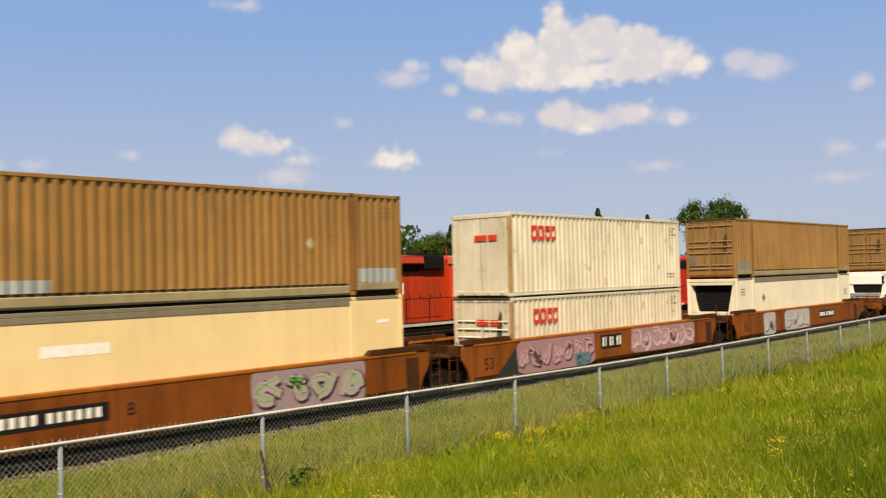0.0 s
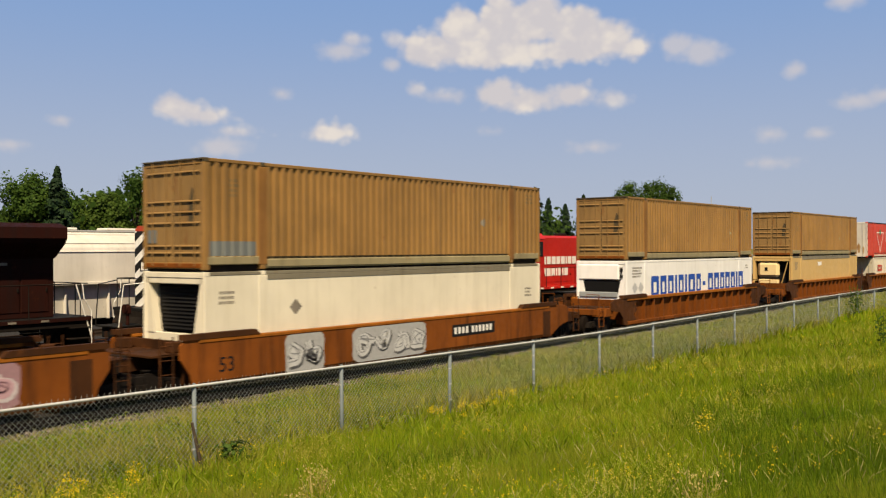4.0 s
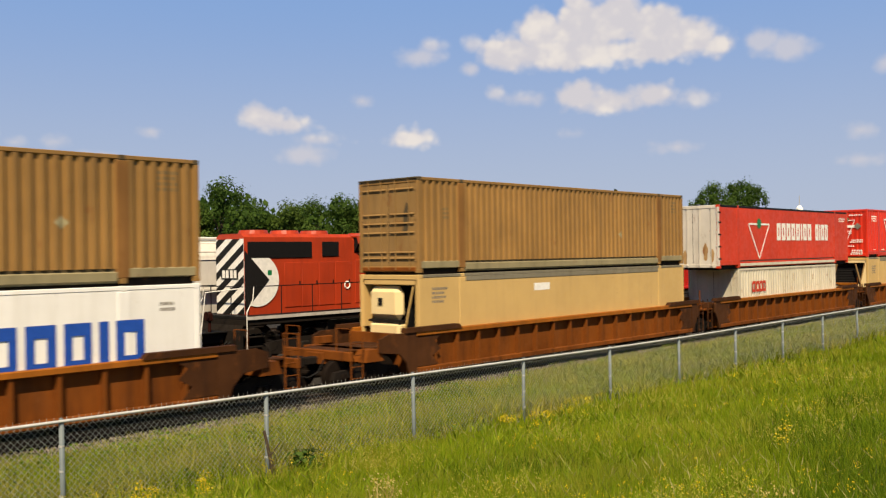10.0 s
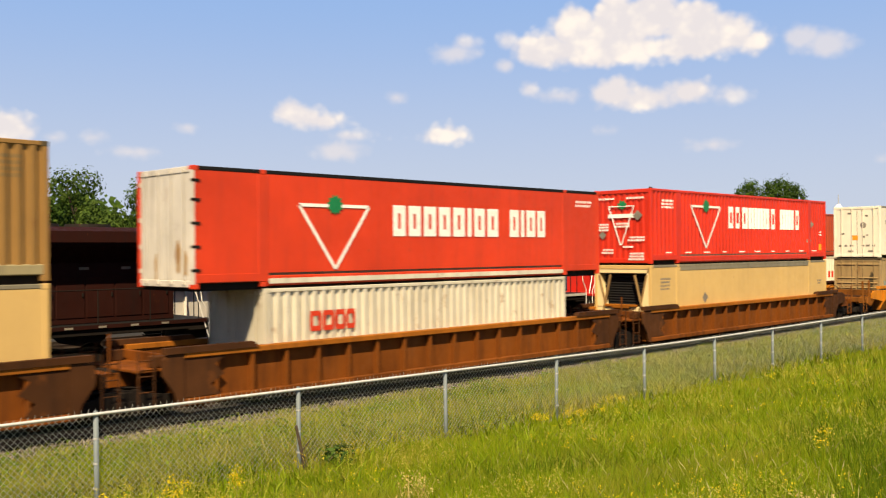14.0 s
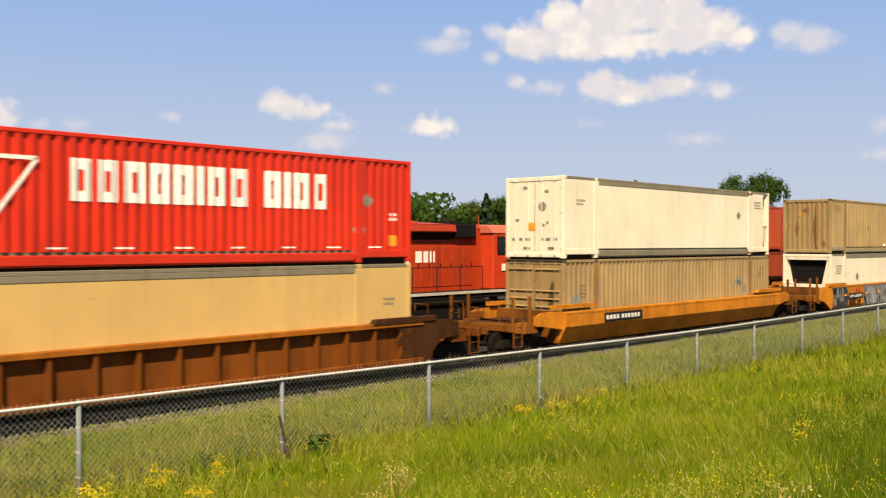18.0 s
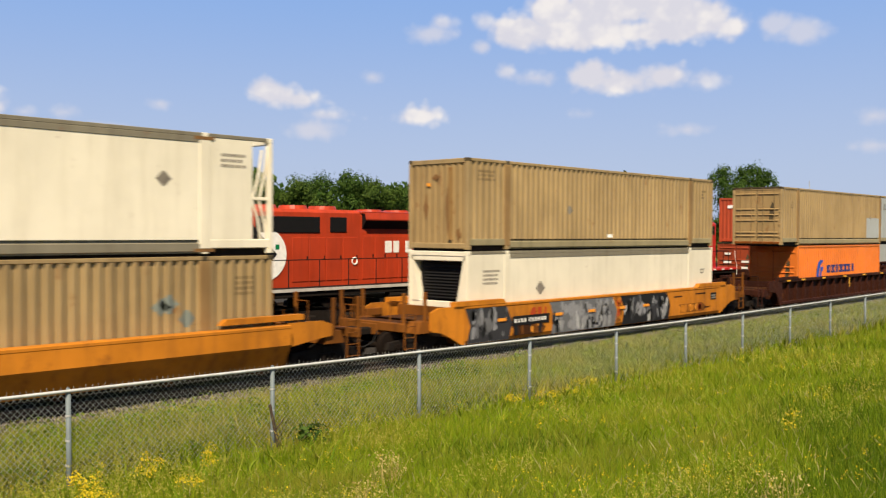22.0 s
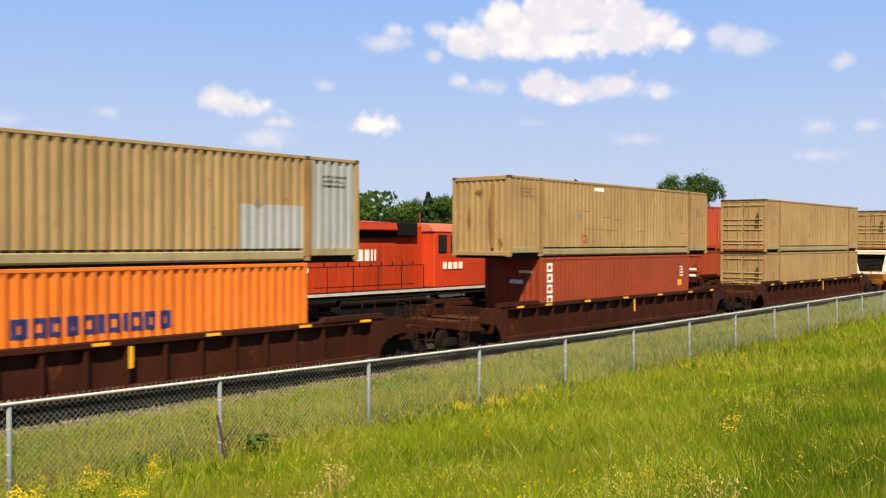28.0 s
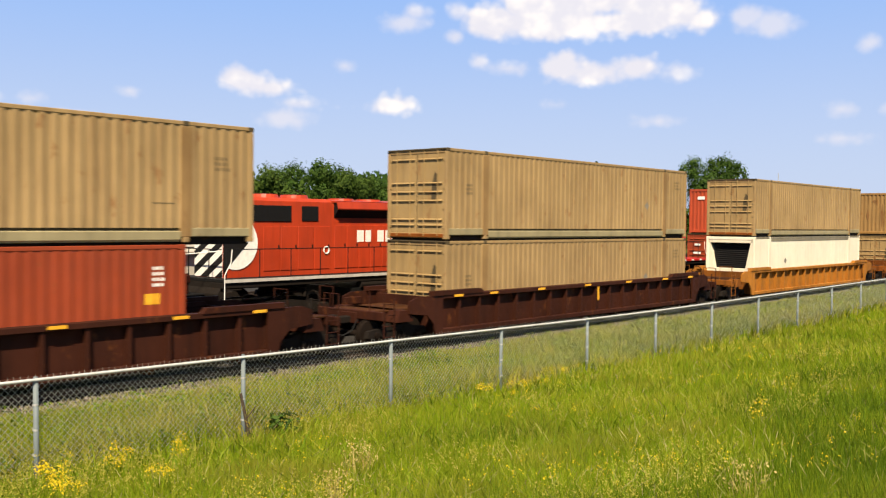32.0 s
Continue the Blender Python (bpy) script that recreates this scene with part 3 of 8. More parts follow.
def letter_bars(x, z, height, widths, gap):
    """Upright bars in place of a line of lettering; a width of 0 is a blank."""
    out = []
    for w in widths:
        if w:
            out.append((x, x + w, z, z + height))
        x += (w or height * 0.35) + gap
    return out


def frame_marks(rects, t):
    """Each rectangle as an open frame."""
    out = []
    for x0, x1, z0, z1 in rects:
        out += [(x0, x0 + t, z0, z1), (x1 - t, x1, z0, z1), (x0 + t, x1 - t, z1 - t, z1), (x0 + t, x1 - t, z0, z0 + t)]
    return out


def word_bars(c, prof, x0, x1, z, h, widths, mat, name, label, slot=0.34):
    """A run of plain blocks that fills x0 to x1; a wide block is hollow."""
    gap = 0.2
    k = (x1 - x0) / (sum(widths) + gap * (len(widths) - 1))
    x = x0
    for w in widths:
        a, b = x + 0.02 * k, x + (w - 0.02) * k
        if w < 0.5:
            marks(c, [(a, b, z, z + h)], prof, mat, name, label, 0.018)
        else:
            m, g = (a + b) / 2, (b - a) * slot / 2
            marks(c, [(a, m - g, z, z + h), (m + g, b, z, z + h), (m - g, m + g, z + h * 0.74, z + h), (m - g, m + g, z, z + h * 0.24)], prof, mat, name, label, 0.018)
        x += (w + gap) * k


def door_end(c, x, h, mat, dirty=False, ribs=True):
    """Two door leaves with ribs, locking rods, hinges and handles on the end that faces -x."""
    for s in (-1, 1):
        y0, y1 = (0.012, CW - 0.12) if s > 0 else (-CW + 0.12, -0.012)
        b = B().cbox(x + 0.03, x + 0.075, y0, y1, 0.2, h - 0.16, 0.008)
        leaf = part("door", b, mat, c)
        if ribs:
            for z in (0.42, 0.6, 1.2, 1.48, 1.76, 2.52):
                if z < h - 0.25:
                    part("rib", B().poly([(x + 0.031, z), (x - 0.02, z + 0.005), (x - 0.018, z + 0.022), (x + 0.031, z + 0.055)], "y", y0 + 0.07, y1 - 0.07), mat, leaf)
        for k in (0.22, 0.72):
            yy = y0 + (y1 - y0) * k
            part("locking_rod", B().cyl((x - 0.012, yy, 0.1), (x - 0.012, yy, h - 0.06), 0.017, n=7), mat, leaf, "painted locking rod")
            if ribs:
                continue
            for zc in (0.1, h - 0.16):
                part("rod_keeper", B().cbox(x - 0.035, x + 0.01, yy - 0.035, yy + 0.035, zc, zc + 0.08, 0.006), mat, leaf)
        ye = y1 if s > 0 else y0
        for z in (0.35, 0.95, 1.6, h - 0.4):
            part("hinge", B().cbox(x - 0.002, x + 0.05, ye - 0.03, ye + 0.03, z, z + 0.11, 0.006), mat, leaf)
    if ribs:
        part("stain", B().poly([(-0.62, 1.25), (-0.78, 1.15), (-0.92, 1.6), (-0.9, 2.0), (-0.78, 2.15), (-0.66, 1.8)], "x", x + 0.026, x + 0.028), LIP, c, "dark rubbed stain on a door")
        part("header_lip", B().cbox(x - 0.03, x + 0.03, -CW + 0.02, CW - 0.02, h - 0.05, h - 0.004, 0.008), LIP, c, "dark lip above the doors")
        part("rusty_sill", B().cbox(x - 0.012, x + 0.02, -CW + 0.13, CW - 0.13, 0.05, 0.17, 0.01), CAR_BROWN, c, "rusty door sill")
    gasket = B().cbox(x + 0.04, x + 0.08, -0.012, 0.012, 0.2, h - 0.16, 0.004)
    part("door_gasket", gasket, BLACK, c)


def plain_end(c, x, h, mat):
    """A folded steel end wall."""
    n, w = 9, 2 * (CW - 0.1)
    pts = []
    for i in range(n):
        o, p = -w / 2 + i * w / n, w / n
        pts += [(o, 0.03), (o + 0.36 * p, 0.03), (o + 0.5 * p, 0.06), (o + 0.86 * p, 0.06)]
    pts.append((w / 2, 0.03))
    b = B()
    b.v = [(x + d, y, z) for y, d in pts for z in (0.16, h - 0.12)]
    b.f = [(2 * i, 2 * i + 2, 2 * i + 3, 2 * i + 1) for i in range(len(pts) - 1)]
    part("end_wall", b, mat, c)
    if mat in (DOOR_TAN, DOOR_BROWN):
        for y, z, w, t in ((0.52, 1.35, 0.1, 0.5), (-0.42, 1.3, 0.07, 0.95), (0.1, 2.3, 0.16, 0.12), (-0.9, 0.5, 0.1, 0.25)):
            pts = [(y + w * (0.8 + 0.35 * math.sin(4 * k + z)) * math.cos(k), z + t * (0.8 + 0.2 * math.cos(3 * k + y)) * math.sin(k)) for k in [i * 0.4488 for i in range(14)]]
            part("rust_stain", B().poly(pts, "x", x + 0.022, x + 0.027), STAIN, c, "rusty stain on the end wall")


def reefer_end(c, x, h, mat, tank=False):
    """A recessed bay with a dark cooling unit, its louvres and a lower panel."""
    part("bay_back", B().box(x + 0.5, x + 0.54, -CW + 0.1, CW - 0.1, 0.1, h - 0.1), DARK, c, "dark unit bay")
    part("lower_panel", B().cbox(x + 0.05, x + 0.12, -CW + 0.1, CW - 0.1, 0.16, 0.75 if tank else 1.28, 0.02), DARK if tank else mat, c)
    wide = 0.2 if tank else 0.48
    for s in (-1, 1):
        part("bay_jamb", B().poly([(s * (CW - 0.1), 1.26), (s * (CW - wide), 1.26), (s * (CW - 0.17), h - 0.14), (s * (CW - 0.1), h - 0.14)], "x", x + 0.03, x + 0.5), mat, c)
    part("bay_header", B().cbox(x + 0.03, x + 0.5, -CW + 0.1, CW - 0.1, h - 0.32, h - 0.12, 0.02), mat, c)
    if tank:
        part("cooling_unit", B().cbox(x + 0.02, x + 0.42, -0.42, 0.98, 1.48, h - 0.36, 0.18).cbox(x + 0.03, x + 0.42, -0.4, 0.96, 0.4, 1.42, 0.1), CREAM, c, "cream cooling unit with rounded corners")
        part("unit_seam", B().box(x + 0.05, x + 0.3, -0.4, 0.96, 1.41, 1.49), STEEL, c, "dark seam round the unit")
        part("unit_grille", B().box(x - 0.004, x + 0.02, 0.3, 0.48, h - 0.95, h - 0.72), DARK, c)
        part("unit_strut", B().tube([(x + 0.06, -0.5, 0.75), (x + 0.06, -1.0, h - 0.36)], 0.03), mat, c)
    else:
        part("cooling_unit", B().cbox(x + 0.28, x + 0.5, -CW + 0.3, CW - 0.3, 1.28, h - 0.34, 0.03), BLACK, c, "black cooling unit")
        slat = B().poly([(x + 0.24, 0.0), (x + 0.28, 0.05), (x + 0.285, 0.045), (x + 0.245, -0.005)], "y", -CW + 0.5, CW - 0.5).mesh("louvre", BLACK)
        for i in range(12):
            o = part("louvre", slat, BLACK, c)
            o.location.z = 1.36 + i * (h - 1.78) / 11


def container(name, length, height, kind, mat, label, end="door", end_mat=None, rail_mat=None, roof_dark=False, band=True, deep=0.066, open_far=0.0, low_rail=None):
    c = thing(name, Matrix(), label, "container", "containers on the train")
    hl = length / 2
    rail = rail_mat or mat
    prof = side_profile(length, kind, deep)
    wall_end = hl - open_far
    if open_far:
        prof = [q for q in prof if q[0] < wall_end] + [(wall_end, prof[-1][1])]
    deep_rail = length > 14
    zb, zt = (0.34 if deep_rail else 0.15), height - 0.09
    for s in (-1, 1):
        b = B()
        b.v = [(x, s * (CW - d), z) for x, d in prof for z in (zb, zt)]
        b.f = [(2 * i, 2 * i + 2, 2 * i + 3, 2 * i + 1) for i in range(len(prof) - 1)]
        part("side_wall", b, mat, c)
        if deep_rail:
            part("bottom_rail", B().poly([(s * (CW - 0.08), 0.02), (s * (CW - 0.03), 0.02), (s * (CW - 0.02), 0.05), (s * (CW + 0.003), 0.07), (s * (CW + 0.003), 0.25), (s * (CW - 0.04), 0.27), (s * (CW - 0.08), 0.28)], "x", -5.95, 5.95), RAIL_OLIVE if mat in (BROWN, TAN, TAN_DULL) else low_rail or rail, c)
            # the groove's shade is put into its colour, dark or grey-brown
            part("rail_groove", B().box(-5.95, 5.95, *sorted((s * (CW - 0.085), s * (CW - 0.07))), 0.2, 0.4), LIP if mat in (BROWN, TAN, TAN_DULL) else BAND, c, "groove above the rail, its shade in the dark colour")
            for e in (-1, 1):
                part("end_bottom_rail", B().cbox(*sorted((e * 6.2, e * (hl - 0.1))), *sorted((s * (CW - 0.08), s * (CW - 0.004))), 0.13, 0.35, 0.02), RAIL_OLIVE if mat in (BROWN, TAN, TAN_DULL) else rail, c)
            if kind == "smooth" and band:
                # band colour includes the brownish shadow below the upper container
                part("top_band", B().cbox(-5.95, 5.95, *sorted((s * (CW + 0.003), s * (CW - 0.03))), height - 0.24, height - 0.1, 0.008), BAND, c, "grey band under the roof edge with shade painted in")
        else:
            part("bottom_rail", B().poly([(s * (CW - 0.07), 0.02), (s * CW, 0.02), (s * CW, 0.05), (s * (CW - 0.012), 0.06), (s * (CW - 0.012), 0.15), (s * (CW - 0.07), 0.17)], "x", -hl + 0.1, hl - 0.1), rail, c)
        part("top_rail", B().cbox(-hl + 0.1, hl - 0.1, min(s * CW, s * (CW - 0.07)), max(s * CW, s * (CW - 0.07)), height - 0.1, height - 0.005, 0.012), BLACK if roof_dark else BAND if kind == "smooth" and band and deep_rail else rail, c)
        for e in (-1, 1):
            xa, xb = sorted((e * hl, e * (hl - 0.14)))
            part("corner_post", B().cbox(xa, xb, min(s * CW, s * (CW - 0.12)), max(s * CW, s * (CW - 0.12)), 0.1, height - 0.1, 0.015), rail, c)
            spots = [hl - 0.089] + ([6.1] if length > 14 else [])
            for sx in spots:
                for z0 in (0.0, height - 0.118):
                    cast = B().cbox(e * sx - 0.089, e * sx + 0.089, min(s * (CW + 0.004), s * (CW - 0.16)), max(s * (CW + 0.004), s * (CW - 0.16)), z0, z0 + 0.118, 0.012)
                    part("corner_casting", cast, LIP if z0 and mat in (BROWN, TAN, TAN_DULL) else rail, c)
            if length > 14:
                part("stacking_post", B().cbox(e * 6.1 - 0.16, e * 6.1 + 0.16, min(s * (CW + 0.002), s * (CW - 0.1)), max(s * (CW + 0.002), s * (CW - 0.1)), 0.118, height - 0.118, 0.02), POST_BROWN if mat == BROWN else POST_TAN if mat in (TAN, TAN_DULL) else rail, c)
    for e in (-1, 1):
        for z0, z1 in ((0.03, 0.2), (height - 0.16, height - 0.01)):
            xa, xb = sorted((e * (hl - 0.01), e * (hl - 0.12)))
            part("end_rail", B().cbox(xa, xb, -CW + 0.1, CW - 0.1, z0, z1, 0.015), (end_mat or rail) if end == "flat_door" else rail, c)
    n = 30
    pw = (length - 0.12 - open_far) / n
    line = [(-hl + 0.06 + i * pw + o, height - d) for i in range(n) for o, d in ((0, 0.02), (0.06, 0.008), (0.2, 0.008))] + [(wall_end - 0.06, height - 0.02)]
    rb = B()
    rb.v = [(x, y, z) for x, z in line for y in (-CW + 0.05, CW - 0.05)]
    rb.f = [(2 * i, 2 * i + 2, 2 * i + 3, 2 * i + 1) for i in range(len(line) - 1)]
    part("roof", rb, mat, c)
    part("floor", B().box(-hl + 0.1, hl - 0.1, -CW + 0.12, CW - 0.12, -0.06, 0.14), STEEL, c)
    part("far_end_wall", B().cbox(wall_end - 0.08, wall_end - 0.04, -CW + 0.1, CW - 0.1, 0.15, height - 0.12, 0.01), mat, c)
    if open_far:
        for s in (-1, 1):
            yb = s * (CW - 0.06)
            part("end_beam", B().cbox(wall_end - 0.02, hl - 0.1, *sorted((yb - s * 0.05, yb + s * 0.03)), 1.32, 1.4, 0.01), rail, c, "white beam across the open end frame")
            for x0, z0, x1, z1 in ((wall_end + 0.06, 1.38, hl - 0.3, height - 0.3), (wall_end + 0.25, 1.38, hl - 0.14, height - 0.2), (wall_end + 0.02, 1.34, hl - 0.32, 0.3), (wall_end + 0.22, 1.34, hl - 0.16, 0.3)):
                part("end_strut", B().tube([(x0, yb, z0), ((x0 + x1) / 2 + 0.04, yb, (z0 + z1) / 2), (x1, yb, z1)], 0.035, 6), rail, c, "white slanting strut of the open end frame")
        part("lower_unit", B().cbox(wall_end, hl - 0.3, -0.7, 0.9, 0.15, 0.9, 0.05), STEEL, c, "dark box in the open end frame")
    em = end_mat or mat
    if end == "door":
        door_end(c, -hl, height, em, True)
    elif end == "flat_door":
        door_end(c, -hl, height, em, True, False)
    elif end == "plain":
        plain_end(c, -hl, height, em)
    elif end in ("reefer", "tank"):
        reefer_end(c, -hl, height, em, end == "tank")
    return c, prof


def marks(c, rects, prof, mat, name="marking", label="", proud=0.004):
    return part(name, stickers(rects, prof, -CW, proud), mat, c, label)


def small_print(c, prof, x, z, mat, lines=3, w=0.5):
    """A block of unreadable small lettering."""
    rects = []
    for i in range(lines):
        xx = x
        while xx < x + w * (1 - 0.12 * (i % 2)):
            k = random.uniform(0.05, 0.1)
            rects.append((xx, xx + k, z - i * 0.13, z - i * 0.13 + 0.075))
            xx += k + 0.03
    tagged(marks(c, rects, prof, mat, "small_lettering"), kind="stuff")


def diamond(c, prof, x, z, mat, r=0.16, label="worn diamond hazard placard"):
    """A worn diamond placard that follows the wall."""
    n, r = 8, r * 1.15
    cuts = []
    for i in range(n):
        a, b = x - r + 2 * r * i / n, x - r + 2 * r * (i + 1) / n
        hh = r - abs((a + b) / 2 - x)
        cuts.append((a, b, z - hh, z + hh))
    part("placard", stickers(cuts, prof, -CW, 0.005), mat, c, label)


def leaf_triangle(c, prof, x, z, w, h):
    """A white triangle outline, point down, with a green leaf shape on its top edge."""
    y = -CW - 0.004
    t = w * 0.036
    tri = [(x - w / 2, z + h), (x + w / 2, z + h), (x, z)]
    b = B()
    for (ax, az), (bx, bz) in zip(tri, tri[1:] + tri[:1]):
        d = Vector((bx - ax, bz - az)).normalized()
        nx, nz = d.y * t / 2, -d.x * t / 2
        b.poly([(ax + nx, az + nz), (bx + nx, bz + nz), (bx - nx, bz - nz), (ax - nx, az - nz)], "y", y - 0.004, y)
    part("triangle_mark", b, MARK_WHITE, c, "white triangle outline")
    pts = []
    for i in range(22):
        a = 2 * math.pi * i / 22
        r = w * (0.12 if i % 2 else 0.085)
        pts.append((x + r * math.sin(a), z + h * 1.02 + r * math.cos(a)))
    part("leaf_mark", B().poly(pts, "y", y - 0.010, y - 0.005), MARK_GREEN, c, "green leaf shape")


def round_logo(c, prof, x, z, s):
    """Four rounded red shapes in a row."""
    y = -CW - 0.002
    for k, wk in enumerate((0.62, 0.62, 0.55, 0.5)):
        xa = x + sum((0.62, 0.62, 0.55, 0.5)[:k]) * s + 0.05 * s * k
        w = wk * s
        pts = []
        for i in range(14):
            a = 2 * math.pi * i / 14
            pts.append((xa + w / 2 + w / 2 * max(-0.86, min(0.86, math.cos(a) * 1.2)) / 0.86, z + s * 0.42 + s * 0.42 * max(-0.86, min(0.86, math.sin(a) * 1.2)) / 0.86))
        inner = [(xa + w / 2 + (p - xa - w / 2) * 0.46, z + s * 0.42 + (q - z - s * 0.42) * 0.5) for p, q in pts]
        n = len(pts)
        b = B().add([(p, y, q) for p, q in pts] + [(p, y, q) for p, q in inner], [(i, (i + 1) % n, n + (i + 1) % n, n + i) for i in range(n)])
        part("logo_ring", b, MARK_RED, c, "red rounded ring")


# ---- well cars ----
WELL = 8.4


def truck(car, x, mat=None):
    """A two-axle truck: side frames, bolster, springs, and wheelsets that roll."""
    t = part("truck", B().cbox(x - 0.2, x + 0.2, -1.15, 1.15, 0.42, 0.72, 0.03), STEEL, car, "dark grimy two-axle truck")
    for s in (-1, 1):
        y0, y1 = sorted((s * 0.96, s * 1.12))
        pts = [(-1.28, 0.36), (-1.2, 0.56), (-0.62, 0.62), (-0.4, 0.74), (0.4, 0.74), (0.62, 0.62), (1.2, 0.56), (1.28, 0.36), (1.08, 0.33), (0.72, 0.4), (0.42, 0.16), (-0.42, 0.16), (-0.72, 0.4), (-1.08, 0.33)]
        part("side_frame", B().poly([(x + a, z) for a, z in pts], "y", y0, y1), STEEL, t)
        for k in (-0.18, 0.0, 0.18):
            part("spring", B().cyl((x + k, s * 1.15, 0.2), (x + k, s * 1.15, 0.5), 0.065, n=8), STEEL, t)
    sets = []
    for k in (-0.89, 0.89):
        b = B().cyl((0, -0.9, 0), (0, 0.9, 0), 0.085, n=10)
        for s in (-1, 1):
            b.cyl((0, s * 0.70, 0), (0, s * 0.83, 0), 0.42, n=20).cyl((0, s * 0.66, 0), (0, s * 0.70, 0), 0.45, n=20)
            b.cyl((0, s * 0.9, 0), (0, s * 1.16, 0), 0.1, n=8)
            for q in range(3):
                a = q * 2.0944
                b.cyl((0.06 * math.cos(a), s * 1.16, 0.06 * math.sin(a)), (0.06 * math.cos(a), s * 1.18, 0.06 * math.sin(a)), 0.018, n=6)
        w = part("wheelset", b, WHEEL, t)
        w.location = (x + k, 0, 0.42)
        sets.append(w)
    return sets


def ribbon(pts, w, y):
    """A flat stroke of width w through the bends, smoothed, in the plane at y."""
    p = np.array(pts, float)
    for _ in range(2):
        p = np.concatenate([p[:1], *[np.stack([0.75 * a + 0.25 * b, 0.25 * a + 0.75 * b]) for a, b in zip(p[:-1], p[1:])], p[-1:]])
    d = np.gradient(p, axis=0)
    d /= np.linalg.norm(d, axis=1, keepdims=True) + 1e-9
    side = np.stack([-d[:, 1], d[:, 0]], 1) * w / 2
    b = B()
    b.v = [(float(q[0]), y, float(q[1])) for k in range(len(p)) for q in (p[k] - side[k], p[k] + side[k])]
    b.f = [(2 * k, 2 * k + 2, 2 * k + 3, 2 * k + 1) for k in range(len(p) - 1)]
    return b


def spray_piece(car, x0, x1, z0, z1, y, cols, seed, n, backing=True):
    """Spray paint on a car side: a smeared backing and fat overlapping strokes, each with a dark outline, a fill and a streak."""
    rng = random.Random(seed)
    back = []
    for i in range(40):
        a = 2 * math.pi * i / 40
        ex, ez = math.cos(a), math.sin(a)
        k = 1 + rng.uniform(-0.03, 0.02)
        back.append(((x0 + x1) / 2 + (x1 - x0) / 2 * k * math.copysign(abs(ex) ** 0.2, ex), (z0 + z1) / 2 + (z1 - z0) / 2 * min(1.0, k) * math.copysign(abs(ez) ** 0.25, ez)))
    g = part("graffiti", B().poly(back, "y", y - 0.003, y), cols[0], car, "spray-painted shapes")
    step, h = (x1 - x0) / n, z1 - z0
    for i in range(n):
        # a wild bent stroke that runs over its neighbours
        cx, cz, ph, dirn = x0 + (i + 0.5) * step, z0 + h * 0.5, rng.uniform(0, 6.28), rng.choice((-1, 1))
        rx, rz = 0.62 * step, 0.4 * h
        pts = []
        for k in range(rng.randint(5, 7)):
            a = ph + dirn * rng.uniform(1.7, 2.5) * k
            q = rng.uniform(0.55, 1.0)
            pts.append((min(x1 - 0.12, max(x0 + 0.12, cx + rx * q * math.cos(a))), cz + rz * q * max(-0.8, min(0.8, 1.3 * math.sin(a)))))
        fat = min(0.2 * h, 0.33 * step)
        for lay, (k, col, ox, oz) in enumerate(((1.35, cols[1], 0.035, -0.035), (0.95, cols[2], 0, 0), (0.16, cols[3], -0.03, 0.03))):
            part("spray_stroke", ribbon([(u + ox, v + oz) for u, v in pts], fat * k, y - 0.006 - 0.003 * lay - 0.0006 * (i % 3)), col, g)


def spray_patches(car, x0, x1, z0, z1, y, cols, seed, n):
    """Spray paint too jumbled to follow: a dark backing under many torn patches."""
    rng = random.Random(seed)
    g = part("graffiti", B().poly([(x0, z0), (x0 + 0.15, (z0 + z1) / 2), (x0 - 0.1, z1), (x1 - 0.2, z1), (x1 + 0.12, (z0 + z1) / 2), (x1 - 0.05, z0)], "y", y - 0.003, y), cols[0], car, "jumbled spray paint")
    for i in range(n):
        cx, cz = rng.uniform(x0 + 0.15, x1 - 0.15), rng.uniform(z0 + 0.15, z1 - 0.15)
        w, h, lean = rng.uniform(0.05, 0.2), rng.uniform(0.1, 0.42), rng.uniform(-0.25, 0.25)
        pts = []
        for k in range(9):
            a = 2 * math.pi * k / 9
            q = rng.uniform(0.55, 1.1)
            zz = max(z0 + 0.02, min(z1 - 0.02, cz + h * q * math.sin(a)))
            pts.append((cx + w * q * math.cos(a) + lean * (zz - cz), zz))
        yy = y - 0.005 - 0.0015 * (i % 5)
        part("spray_patch", B().poly(pts, "y", yy - 0.001, yy), cols[1 + rng.randrange(len(cols) - 1)], g)


